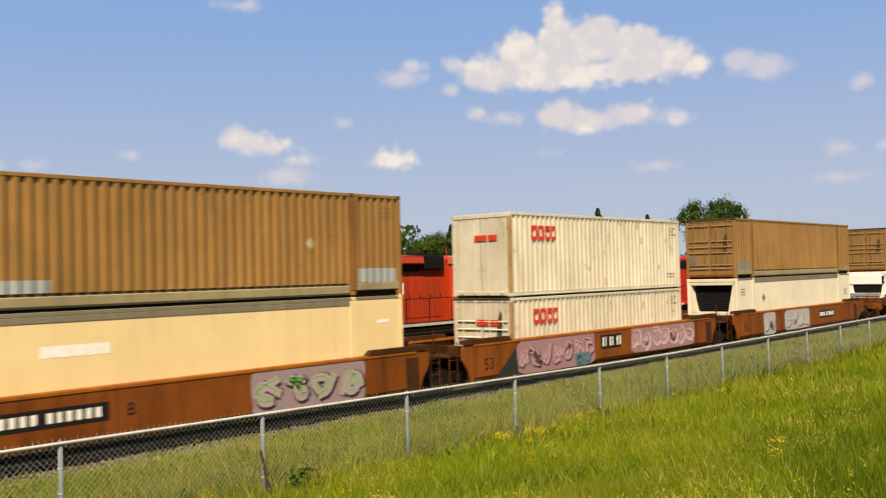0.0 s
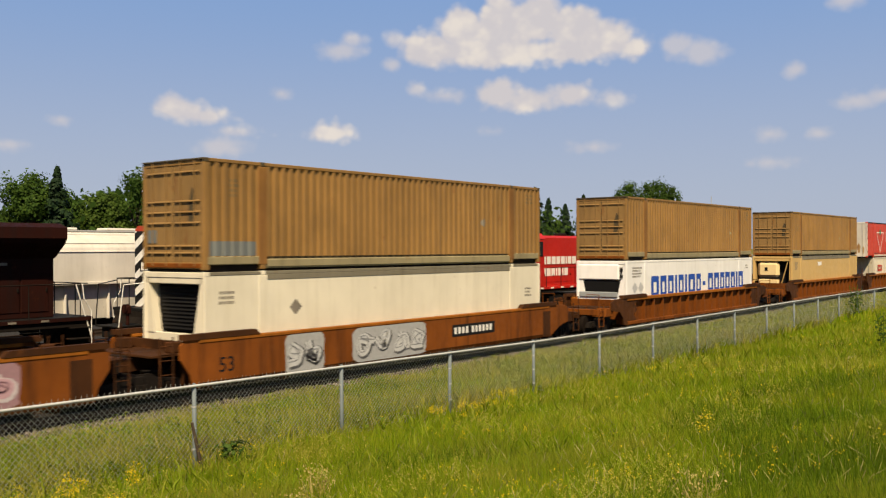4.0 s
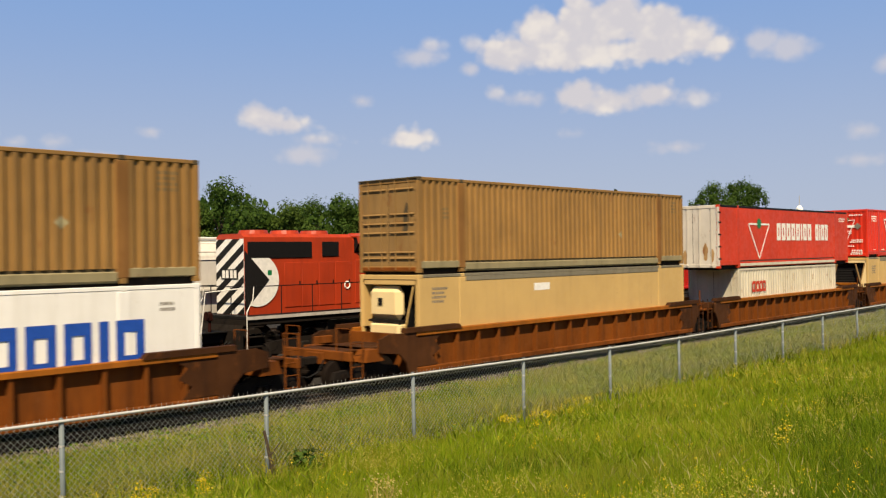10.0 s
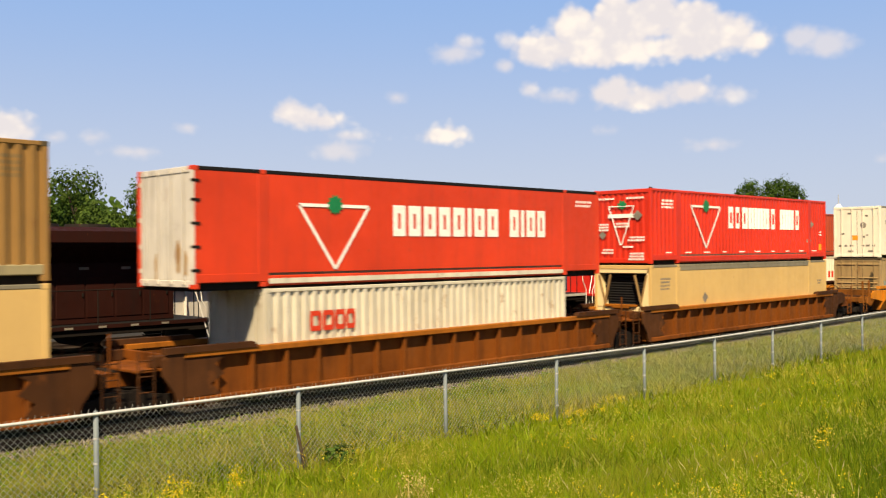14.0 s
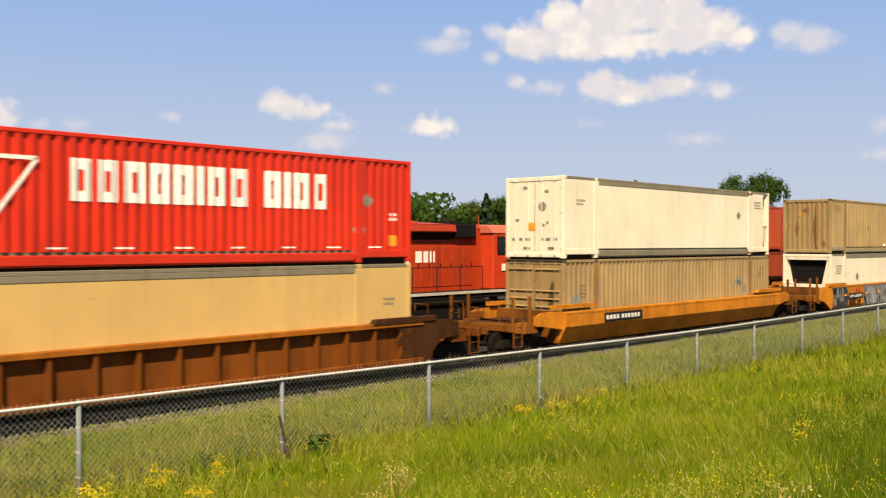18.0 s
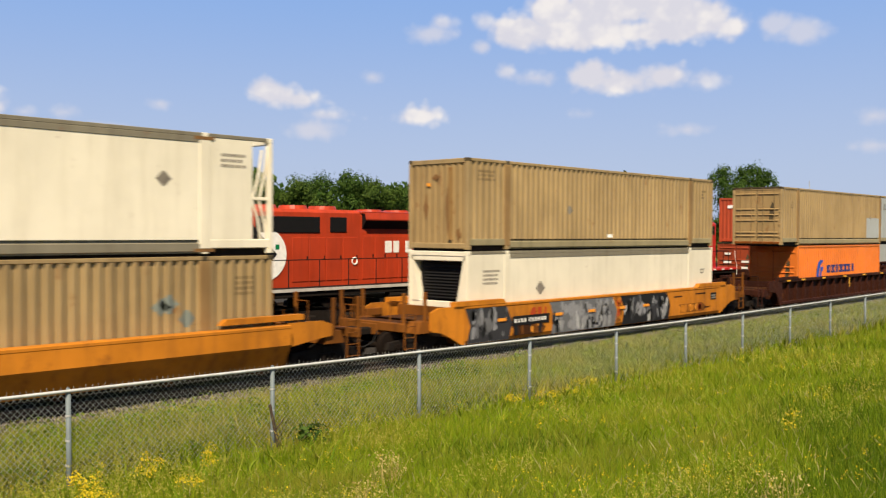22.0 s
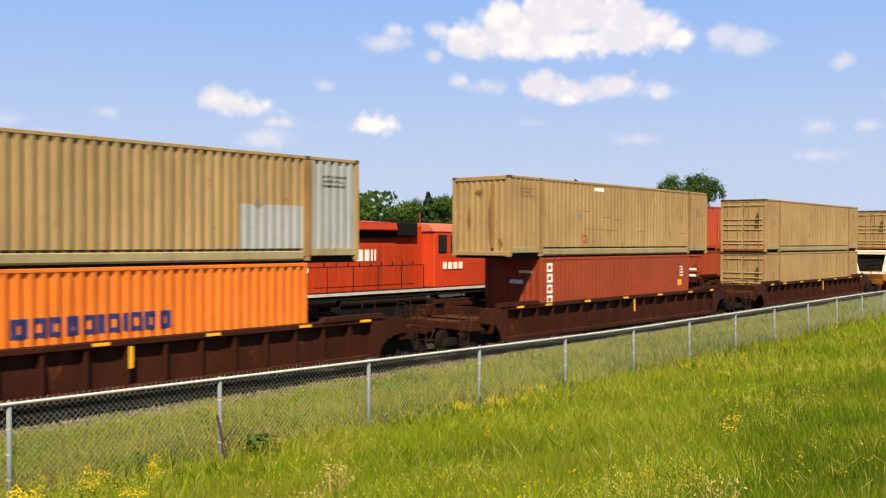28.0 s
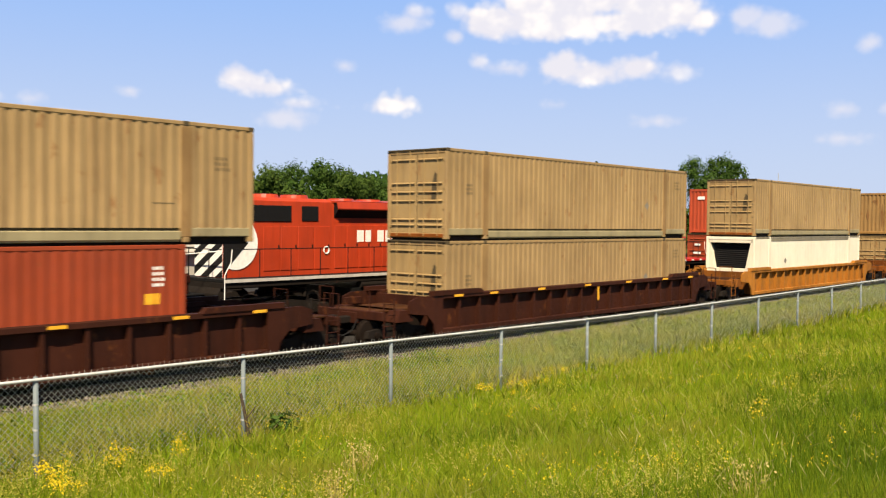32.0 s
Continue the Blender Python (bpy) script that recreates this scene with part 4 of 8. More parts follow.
def well_car(colour, style, left, right, label):
    """left, right: distance from the middle to the pulling face, and whether it stands on a truck of its own there."""
    mat = CAR_COLOURS[colour]
    c = thing("well_car", Matrix(), label, "rail car", "cars of the train")
    wheels = []
    for s in (-1, 1):
        y_out = s * 1.5
        yi = s * 1.32

        def yy(a, b):
            return min(a, b), max(a, b)

        if style == "rib":
            part("top_chord", B().cbox(-WELL, WELL, *yy(y_out, s * 1.24), 1.38, 1.52, 0.015), {"rib": CAR_CHORD}.get(colour, mat), c)
            part("side_web", B().cbox(-WELL, WELL, *yy(s * 1.31, s * 1.28), 0.36, 1.4, 0.005), mat, c)
            part("bottom_chord", B().cbox(-WELL, WELL, *yy(y_out, yi), 0.3, 0.46, 0.02), mat, c)
            rib = B().poly([(-0.05, 0.46), (0.05, 0.46), (0.04, 1.38), (-0.04, 1.38)], "y", *yy(s * 1.46, s * 1.3)).mesh("rib", mat)
            for i in range(16):
                o = part("rib", rib, mat, c)
                o.location.x = -WELL + 0.85 + i * (2 * WELL - 1.7) / 15
            if colour == "rib":
                for e in (-1, 1):
                    part("grimy_panel", B().poly([(e * WELL, 0.48), (e * (WELL - 0.95), 0.48), (e * (WELL - 0.7), 0.75), (e * (WELL - 1.05), 0.95), (e * (WELL - 0.8), 1.2), (e * (WELL - 1.1), 1.36), (e * WELL, 1.36)], "y", *yy(s * 1.464, s * 1.452)), CAR_GRIME_SHADE, c, "dark panel of grime and shade")
        else:
            part("top_chord", B().cbox(-WELL, WELL, *yy(s * (1.52 if style == "flat" else 1.655), yi), 1.40 if style == "flat" else 1.3, 1.5 if style == "flat" else 1.4, 0.02), {"brown": CAR_CHORD}.get(colour, mat), c)
            zt, zk = (1.42, 0.42) if style == "flat" else (1.32, 0.89)
            knee = 1.5 if style == "flat" else 1.645
            part("side_web", B().poly([(s * knee, zk), (s * knee, zt), (s * 1.45, zt), (s * 1.36, zk)], "x", -WELL, WELL), mat, c)
            foot = 1.44 if style == "flat" else 1.312
            part("bottom_chord", B().poly([(s * (knee - 0.002), zk), (s * foot, 0.3), (s * 1.3, 0.3), (s * 1.34, zk)], "x", -WELL, WELL), mat, c)
        for e in (-1, 1):
            xa, xb = sorted((e * 6.5, e * (WELL + 0.25)))
            part("end_coaming", B().poly([(e * 6.4, 1.5), (e * 6.55, 1.64), (e * (WELL + 0.5), 1.64), (e * (WELL + 0.5), 1.5)], "y", *yy(s * 1.53, s * 1.33)), {"brown": CAR_GRIME_SHADE, "rib": CAR_GRIME_SHADE}.get(colour, mat), c)
            reach = (right if e > 0 else left)[0]
            q = min(reach - 0.1, WELL + 1.5)
            pts = [(e * WELL, 0.3), (e * (WELL + 0.32), 0.32), (e * (WELL + 0.42), 0.62), (e * (WELL + 0.72), 0.92), (e * (q - 0.05), 1.0), (e * q, 1.02), (e * q, 1.38), (e * (q - 0.35), 1.5), (e * WELL, 1.5)]
            if style != "rib":
                pts = [(e * WELL, 0.3), (e * (WELL + 0.15), 0.32), (e * (WELL + 0.7), 0.6), (e * (WELL + 1.05), 0.74), (e * (q - 0.05), 0.8), (e * q, 0.84), (e * q, 1.38), (e * (q - 0.35), 1.5), (e * WELL, 1.5)]
            if style == "low":
                pts = [(e * WELL, 0.8), (e * (WELL + 0.5), 0.88), (e * (WELL + 1.05), 0.96), (e * (q - 0.05), 1.0), (e * q, 1.02), (e * q, 1.3), (e * (q - 0.35), 1.42), (e * WELL, 1.44)]
            if style == "flat" and colour == "brown" and e > 0:
                # dark plate stands in for the shadow about the end ladder
                part("grimy_panel", B().cbox(*sorted((e * (WELL - 0.45), e * (WELL + 0.1))), *yy(s * 1.497, s * 1.503), 0.32, 1.3, 0.002), CAR_GRIME_SHADE, c, "dark panel of grime and shade")
            if reach < 10.2:
                pts = [(e * WELL, 0.3), (e * (WELL + 0.16), 0.32), (e * (WELL + 0.26), 0.62), (e * (WELL + 0.5), 0.95), (e * (WELL + 0.55), 1.02), (e * (WELL + 0.55), 1.38), (e * (WELL + 0.4), 1.5), (e * WELL, 1.5)]
                if reach < 9.2:
                    part("end_side_plate", B().poly(pts, "y", *yy(s * 1.49, s * 1.42)), mat, c)
                    continue
                rungs = B().tube([(e * (WELL + 0.72), s * 1.42, 0.3), (e * (WELL + 0.72), s * 1.42, 1.62)], 0.02).tube([(e * (WELL + 1.1), s * 1.42, 0.3), (e * (WELL + 1.1), s * 1.42, 1.62)], 0.02)
                for z in (0.35, 0.7, 1.05, 1.4):
                    rungs.tube([(e * (WELL + 0.72), s * 1.42, z), (e * (WELL + 1.1), s * 1.42, z)], 0.015)
                part("ladder", rungs, CAR_GRIME_SHADE, c)
                part("brake_pipe", B().tube([(e * (WELL + 0.1), s * 0.8, 0.95), (e * (WELL + 0.6), s * 0.95, 0.72), (e * (WELL + 1.25), s * 0.9, 0.8)], 0.03), STEEL, c)
                part("valve_box", B().cbox(*sorted((e * (WELL + 0.25), e * (WELL + 0.6))), *yy(s * 0.9, s * 1.2), 1.18, 1.45, 0.02), CAR_GRIME_SHADE, c)
            part("end_side_plate", B().poly(pts, "y", *yy(s * 1.49, s * 1.42)), CAR_GRIME_SHADE if colour == "rib" else mat, c)
    cross = B().cbox(-0.11, 0.11, -1.2, 1.2, 0.14, 0.26, 0.01).mesh("cross_member", CAR_GRIME_SHADE)
    for i in range(7):
        o = part("cross_member", cross, CAR_GRIME_SHADE, c)
        o.location.x = -7.8 + i * 2.6
    hard = {"yellow": CAR_END, "dark": CAR_DARK, "rib": CAR_RIB, "amber": CAR_END}.get(colour, CAR_GRIME_SHADE)
    for e, (reach, own) in ((-1, left), (1, right)):
        if reach is None:
            continue
        fx = lambda a: e * a
        part("end_bulkhead", B().cbox(*sorted((fx(WELL), fx(WELL + 0.12))), -1.34, 1.34, 0.32, 1.42, 0.01), hard, c)
        single = reach > 11
        part("stub_sill", B().cbox(*sorted((fx(WELL), fx(reach - (0.75 if single else 0.06)))), -0.34, 0.34, 0.72, 1.06, 0.02), hard, c)
        tx = reach - 1.75 if single else reach
        if single:
            part("body_bolster", B().poly([(fx(tx) - 0.35, 0.78), (fx(tx) + 0.35, 0.78), (fx(tx) + 0.22, 1.12), (fx(tx) - 0.22, 1.12)], "y", -1.42, 1.42), hard, c)
            part("deck_plate", B().cbox(*sorted((fx(WELL + 0.1), fx(reach - 0.95))), -0.95, 0.95, 1.07, 1.12, 0.01), CAR_GRIME_SHADE, c)
            part("end_sill", B().cbox(*sorted((fx(reach - 0.95), fx(reach - 0.8))), -1.42, 1.42, 0.86, 1.12, 0.02), hard, c)
            for sy in (-1, 1):
                lad = B().tube([(fx(reach - 0.87), sy * 1.4, 0.35), (fx(reach - 0.87), sy * 1.4, 1.75)], 0.02).tube([(fx(reach - 1.3), sy * 1.4, 0.35), (fx(reach - 1.3), sy * 1.4, 1.5)], 0.02)
                for z in (0.38, 0.7, 1.02, 1.34):
                    lad.tube([(fx(reach - 0.87), sy * 1.4, z), (fx(reach - 1.3), sy * 1.4, z)], 0.014)
                if colour == "yellow":
                    for q in (0.87, 1.75):
                        part("end_post", B().cbox(fx(reach - q) - 0.045, fx(reach - q) + 0.045, sy * 1.36 - 0.045, sy * 1.36 + 0.045, 1.0, 2.0, 0.01), hard, c, "upright orange end post")
                part("ladder", lad, hard, c)
                part("handrail", B().tube([(fx(reach - 0.87), sy * 1.4, 1.75), (fx(reach - 0.87), sy * 0.8, 1.75), (fx(reach - 0.87), sy * 0.8, 1.1)], 0.018), hard, c)
                part("side_step", B().cbox(*sorted((fx(reach - 2.6), fx(reach - 1.9))), *sorted((sy * 1.35, sy * 1.48)), 1.1, 1.34, 0.02), hard, c)
            br = B()
            for i in range(14):
                a, a2 = i * math.pi / 7, (i + 1) * math.pi / 7
                br.cyl((fx(reach - 1.05), -0.55 + 0.26 * math.cos(a), 1.55 + 0.26 * math.sin(a)), (fx(reach - 1.05), -0.55 + 0.26 * math.cos(a2), 1.55 + 0.26 * math.sin(a2)), 0.018, n=5)
            br.cyl((fx(reach - 1.05), -0.8, 1.55), (fx(reach - 1.05), -0.3, 1.55), 0.014, n=5).cyl((fx(reach - 1.12), -0.55, 1.1), (fx(reach - 1.12), -0.55, 1.6), 0.035, n=6)
            if e > 0:
                part("brake_wheel", br, STEEL, c)
            part("coupler", B().cbox(*sorted((fx(reach - 0.8), fx(reach - 0.16))), -0.12, 0.12, 0.72, 0.94, 0.03).cbox(*sorted((fx(reach - 0.26), fx(reach + 0.03))), -0.2, 0.17, 0.66, 1.0, 0.05), STEEL, c)
            hose = B().tube([(fx(reach - 0.7), -0.45, 0.85), (fx(reach - 0.45), -0.5, 0.55), (fx(reach - 0.15), -0.42, 0.42), (fx(reach - 0.02), -0.35, 0.46)], 0.025, 6)
            part("air_hose", hose, BLACK, c)
        else:
            part("articulation_casting", B().cbox(*sorted((fx(reach - 0.5), fx(reach - 0.02))), -0.3, 0.3, 0.6, 1.14, 0.05), STEEL, c)
            part("end_platform", B().cbox(*sorted((fx(WELL + 0.1), fx(reach - 0.25))), -1.3, 1.3, 1.12, 1.18, 0.01), hard, c)
            if e > 0:
                part("platform_post", B().tube([(fx(WELL + 0.9), -1.38, 1.15), (fx(WELL + 0.9), -1.38, 2.05)], 0.03), hard, c)
        if own:
            wheels += truck(c, fx(tx))
    return c, wheels


def reflectors(c, xs, z, mat=None, w=0.42):
    for x in xs:
        part("reflector", B().cbox(x, x + w, -1.533, -1.521, z, z + 0.075, 0.003), mat or MARK_YELLOW, c, "yellow reflective strip")


def number_bars(c, x, z, plate=True, h=0.22, widths=(0.17, 0.17, 0.17, 0.17, 0, 0.17, 0.15, 0.17, 0.17, 0.17, 0.17), y=-1.503):
    w = sum(widths) + 0.05 * len(widths) + 0.2
    if plate:
        part("number_panel", B().box(x - 0.1, x + w, y - 0.006, y, z - 0.09, z + h + 0.09), MARK_BLACK, c, "black panel with pale bars")
    for x0, x1, z0, z1 in letter_bars(x, z, h, widths, 0.05):
        part("number_bar", B().box(x0 + 0.02, x1 - 0.02, y - 0.011, y - 0.007, z0, z1), MARK_WHITE if plate else MARK_BLACK, c)


def word(c, text, size, m, mat, name="lettering", label=""):
    """Readable marks, in the built-in letters."""
    cu = bpy.data.curves.new("letters", "FONT")
    cu.body, cu.size, cu.extrude = text, size, 0.003
    tmp = bpy.data.objects.new("letters", cu)
    scene.collection.objects.link(tmp)
    bpy.context.view_layer.update()
    me = bpy.data.meshes.new_from_object(tmp.evaluated_get(bpy.context.evaluated_depsgraph_get()))
    bpy.data.objects.remove(tmp)
    me.materials.clear()
    me.materials.append(mat)
    o = part(name, me, mat, c, label)
    o.matrix_basis = m
    return o

# ---- the train ----
SPEED = 7.02
TRAIN = []      # (thing, x at the start, z)
WHEELS = []
SINGLE, LINK = 11.78, 9.74

GRAF_A = (plain("spray_mauve", (0.33, 0.24, 0.25)), plain("spray_black", (0.03, 0.03, 0.03)), plain("spray_lilac", (0.44, 0.34, 0.35)), plain("spray_green", (0.16, 0.45, 0.08)))
GRAF_B = (plain("spray_plum", (0.36, 0.21, 0.22)), plain("spray_dark", (0.08, 0.05, 0.07)), plain("spray_pink", (0.55, 0.34, 0.36)), plain("spray_rose", (0.22, 0.11, 0.13)))
GRAF_C = (plain("spray_grey", (0.42, 0.42, 0.40)), plain("spray_shadow", (0.10, 0.10, 0.10)), plain("spray_silver", (0.60, 0.60, 0.57)), plain("spray_slate", (0.25, 0.25, 0.25)))
GRAF_D = (plain("spray_coal", (0.04, 0.04, 0.042)), plain("spray_ink", (0.015, 0.015, 0.015)), plain("spray_steel", (0.27, 0.27, 0.27)), plain("spray_white", (0.42, 0.42, 0.40)))


def put_car(cc, colour, style, left, right, label):
    c, w = well_car(colour, style, left, right, label)
    TRAIN.append((c, cc, 0.0))
    WHEELS.extend(w)
    return c


def put_box(cc, z, *args, **kw):
    c, prof = container("shipping_container", *args, **kw)
    TRAIN.append((c, cc, z))
    return c, prof


BASE = 0.29
UP = 3.22        # floor of the upper container on a high-cube one
UP_LOW = 2.93
CC = (11.95, 31.42, 51.27, 74.85, 98.5, 117.95, 137.45, 160.98, 184.57, 207.95, 231.48, 255.08, 278.65, 302.2)

S, A, N_ = (SINGLE, True), (LINK, True), (LINK, False)
# three smooth brown units joined over shared trucks
c0 = put_car(CC[0], "brown", "flat", S, A, "smooth rust-brown articulated well car with purple graffiti")
c1 = put_car(CC[1], "brown", "flat", N_, (9.92, True), "smooth rust-brown well car with pink graffiti between two units")
c2 = put_car(CC[2], "brown", "flat", (9.92, False), S, "smooth rust-brown well car with grey graffiti")
spray_piece(c0, 2.35, 6.3, 0.3, 1.46, -1.5, GRAF_A, 3, 4)
spray_piece(c1, -6.1, -1.3, 0.28, 1.46, -1.5, GRAF_B, 5, 7)
spray_piece(c1, -2.6, -1.6, 0.3, 0.75, -1.512, (plain("spray_teal", (0.10, 0.20, 0.25)), GRAF_B[1], plain("spray_sea", (0.16, 0.28, 0.33)), GRAF_B[1]), 15, 2)
spray_piece(c1, 1.4, 6.8, 0.4, 1.49, -1.5, (GRAF_B[0], plain("spray_pale_outline", (0.62, 0.55, 0.53)), GRAF_B[2], GRAF_B[3]), 6, 7)
spray_piece(c2, -5.5, -4.0, 0.3, 1.4, -1.5, GRAF_C, 8, 2)
spray_piece(c2, -2.8, 0.7, 0.35, 1.4, -1.5, GRAF_C, 9, 4)
part("spray_wedge", B().poly([(-5.95, 1.4), (-7.35, 0.26), (-5.95, 0.26)], "y", -1.5025, -1.5), GRAF_A[1], c1, "black sprayed wedge")
number_bars(c0, -3.9, 0.85)
number_bars(c1, -0.75, 0.85, widths=(0.14, 0.1, 0, 0.14, 0.1, 0, 0.14, 0.14), h=0.34)
number_bars(c2, 2.2, 0.85)
for c_, x_ in ((c0, -7.6), (c1, -7.9), (c2, -7.8)):
    word(c_, "53", 0.55, pose(x_, -1.503, 0.62, 90), MARK_BLACK, "size_mark", "black size numerals")
word(c0, "B", 0.4, pose(-1.05, -1.503, 0.8, 90), MARK_BLACK, "unit_letter", "black unit letter")

# ribbed brown cars: a single end car and a set of three
put_car(CC[3], "rib", "rib", S, S, "ribbed rust-brown well car")
put_car(CC[4], "rib", "rib", S, A, "ribbed rust-brown articulated well car")
put_car(CC[5], "rib", "rib", N_, (9.76, True), "ribbed rust-brown middle well car")
put_car(CC[6], "rib", "rib", (9.76, False), S, "ribbed rust-brown articulated end well car")
# orange-yellow cars
c7 = put_car(CC[7], "yellow", "low", S, S, "smooth orange-yellow well car with a low side")
number_bars(c7, -6.0, 1.02, h=0.15, y=-1.66)
c8 = put_car(CC[8], "yellow", "flat", S, S, "orange-yellow well car covered in black and grey graffiti")
SPRAY_MID = plain("spray_mid_grey", (0.15, 0.15, 0.15))
spray_patches(c8, -8.3, -6.2, 0.32, 1.42, -1.5, (GRAF_D[0], GRAF_D[1], SPRAY_MID, GRAF_D[2], GRAF_D[1], SPRAY_MID), 7, 34)
spray_patches(c8, -3.95, 0.05, 0.32, 1.42, -1.5, (SPRAY_MID, GRAF_D[0], GRAF_D[2], GRAF_D[3], GRAF_D[2], GRAF_D[1], SPRAY_MID, GRAF_D[2]), 47, 70)
spray_patches(c8, 0.5, 4.0, 0.32, 1.42, -1.5, (GRAF_D[1], GRAF_D[0], GRAF_D[0], GRAF_D[2], GRAF_D[1], SPRAY_MID, GRAF_D[3], GRAF_D[1]), 99, 52)
SPRAY_RED = plain("spray_red_smear", (0.42, 0.06, 0.015))
spray_patches(c8, -5.25, -4.15, 0.98, 1.3, -1.5, (CAR_YELLOW, SPRAY_RED, SPRAY_RED, CAR_END), 13, 9)
spray_patches(c8, 0.08, 0.46, 0.45, 1.38, -1.5, (CAR_END, SPRAY_RED, CAR_YELLOW, SPRAY_RED), 14, 9)
number_bars(c8, -6.0, 0.82, h=0.13, widths=(0.12, 0.12, 0.12, 0.12, 0, 0.1, 0.12, 0.12, 0.12, 0.12, 0.12), y=-1.512)
for x_ in (-6.85, -3.75, -1.75, 0.3, 2.0):
    part("orange_reflector", B().cbox(x_, x_ + 0.42, -1.54, -1.522, 0.92, 1.02, 0.004), MARK_ORANGE, c8, "bright orange reflective strip")
spray_patches(c8, -6.1, -4.4, 0.4, 0.8, -1.5, (CAR_GRIME_SHADE, GRAF_D[1], MARK_ORANGE, CAR_END), 77, 10)
spray_patches(c8, 4.9, 7.0, 0.5, 0.85, -1.5, (CAR_END, plain("spray_rust", (0.34, 0.07, 0.02)), CAR_YELLOW, MARK_ORANGE, CAR_YELLOW), 91, 14)
for x_, z_, w_ in ((4.4, 1.15, 0.7), (6.2, 1.2, 0.9), (7.0, 0.6, 0.5)):
    part("scrape", B().cbox(x_, x_ + w_, -1.506, -1.501, z_, z_ + 0.06, 0.002), CAR_GRIME_SHADE, c8, "dark scrape")
part("notice_plate", B().box(7.55, 8.05, -1.507, -1.502, 0.92, 1.22), MARK_BLACK, c8, "black notice plate with grey lines")
for z_ in (0.98, 1.08):
    part("notice_line", B().box(7.61, 7.99, -1.512, -1.508, z_, z_ + 0.06), MARK_GREY, c8)
# dark maroon cars
for i_ in (9, 10, 11):
    d_ = put_car(CC[i_], "dark", "rib", S, S, "dark maroon ribbed well car with yellow reflective strips")
    reflectors(d_, (-7.9, -6.1, -3.4, -0.4, 2.6, 5.6, 7.9), 1.42)
    part("side_plate", B().cbox(0.5, 0.62, -1.515, -1.503, 0.85, 1.36, 0.004), MARK_YELLOW, d_, "yellow upright plate")
put_car(CC[12], "amber", "rib", S, S, "ribbed dull amber well car")
put_car(CC[13], "rib", "rib", S, S, "ribbed brown well car")

MARK_PALE = plain("weathered_placard", (0.36, 0.31, 0.17), 0.6, 0, 0.3)
# car 0
c, p = put_box(CC[0], BASE, 16.15, CH, "smooth", CREAM, "smooth cream container in the well of a brown car", end="reefer")
marks(c, [(-2.9, -1.3, 1.9, 2.15)], p, MARK_WHITE, "label_patch")
diamond(c, p, -5.3, 1.6, BONE)
marks(c, [(7.0, 7.5, 2.1, 2.2)], p, MARK_WHITE, "label_patch")
c, p = put_box(CC[0], UP, 16.15, CH, "corrugated", BROWN, "brown corrugated container stacked on a cream one", end="door", end_mat=DOOR_BROWN)
for q_ in ((-5.9, -2.6, 0.345, 0.62), (6.3, 7.9, 0.36, 0.75)):
    marks(c, [q_], p, PATCH, "primer_patch", "grey primer patch")
diamond(c, p, 4.6, 1.45, MARK_PALE)
small_print(c, p, 7.2, 2.45, MARK_FADED)

# car 1
RUSTY_WHITE = paint("rusty_white_paint", (0.50, 0.33, 0.15), (0.20, 0.08, 0.02), 0.8, 0.75, 0.6)
for z_, h_, l_ in ((BASE, LOW, "dirty white corrugated container with red shapes low in a well"), (UP_LOW, CH, "white corrugated container with red shapes on another")):
    c, p = put_box(CC[1], z_, 12.19, h_, "corrugated", GREYWHITE, l_, end="flat_door" if z_ > 1 else "door", end_mat=GREYWHITE)
    round_logo(c, p, -4.85, h_ - 0.95, 0.62)
    small_print(c, p, 4.9, 0.55, MARK_GREY, 2, 0.7)
    small_print(c, p, 5.2, h_ - 0.4, MARK_GREY, 3, 0.5)
    part("end_logo", B().box(-6.1, -6.095, -0.75, 0.25, h_ - 0.95, h_ - 0.75), MARK_RED, c, "red shapes on the door")
    part("rusty_corner", B().cbox(-6.098, -5.95, -CW - 0.003, -CW + 0.1, 0.12, h_ - 0.12, 0.01), RUSTY_WHITE, c, "rust-stained corner")

# car 2
c, p = put_box(CC[2], BASE, 16.15, CH, "smooth", BONE, "bone-white refrigerated container with a dark cooling bay", end="reefer")
small_print(c, p, -7.6, 2.3, MARK_GREY)
diamond(c, p, -4.9, 1.85, MARK_GREY, 0.2)
small_print(c, p, 7.0, 1.9, MARK_GREY, 3, 0.4)
c, p = put_box(CC[2], UP, 16.15, CH, "corrugated", BROWN, "brown corrugated container with a grey primer patch", end="door", end_mat=DOOR_BROWN)
marks(c, [(-7.9, -6.3, 0.36, 0.74)], p, PATCH_DARK, "primer_patch", "dark grey primer patch")
part("door_patch", B().box(-8.062, -8.047, 0.72, 1.1, 0.7, 1.05), PATCH_DARK, c, "dark grey patch on a door")
diamond(c, p, 4.3, 1.45, MARK_GREY, 0.14)
small_print(c, p, -7.2, 2.3, MARK_FADED, 4, 0.25)
small_print(c, p, 7.1, 2.5, MARK_FADED)

# car 3: white container with tall blue lettering bars
c, p = put_box(CC[3], BASE, 16.15, CH, "smooth", WHITE, "white refrigerated container with blue lettering blocks", end="reefer", band=False)
word_bars(c, p, -5.55, 0.45, 1.08, 1.04, (1.15, 0.95, 0.9, 0.36, 0.85, 0.36, 1.15, 0.8), MARK_BLUE, "blue_bar", "tall blue bar", 0.4)
marks(c, [(0.72, 1.08, 1.5, 1.7)], p, MARK_BLUE, "blue_dash")
word_bars(c, p, 1.4, 6.6, 1.08, 1.04, (1.0, 1.0, 0.85, 0.95, 0.9, 0.36, 1.0), MARK_BLUE, "blue_bar", "tall blue bar", 0.4)
small_print(c, p, -7.5, 2.5, MARK_GREY, 4, 0.9)
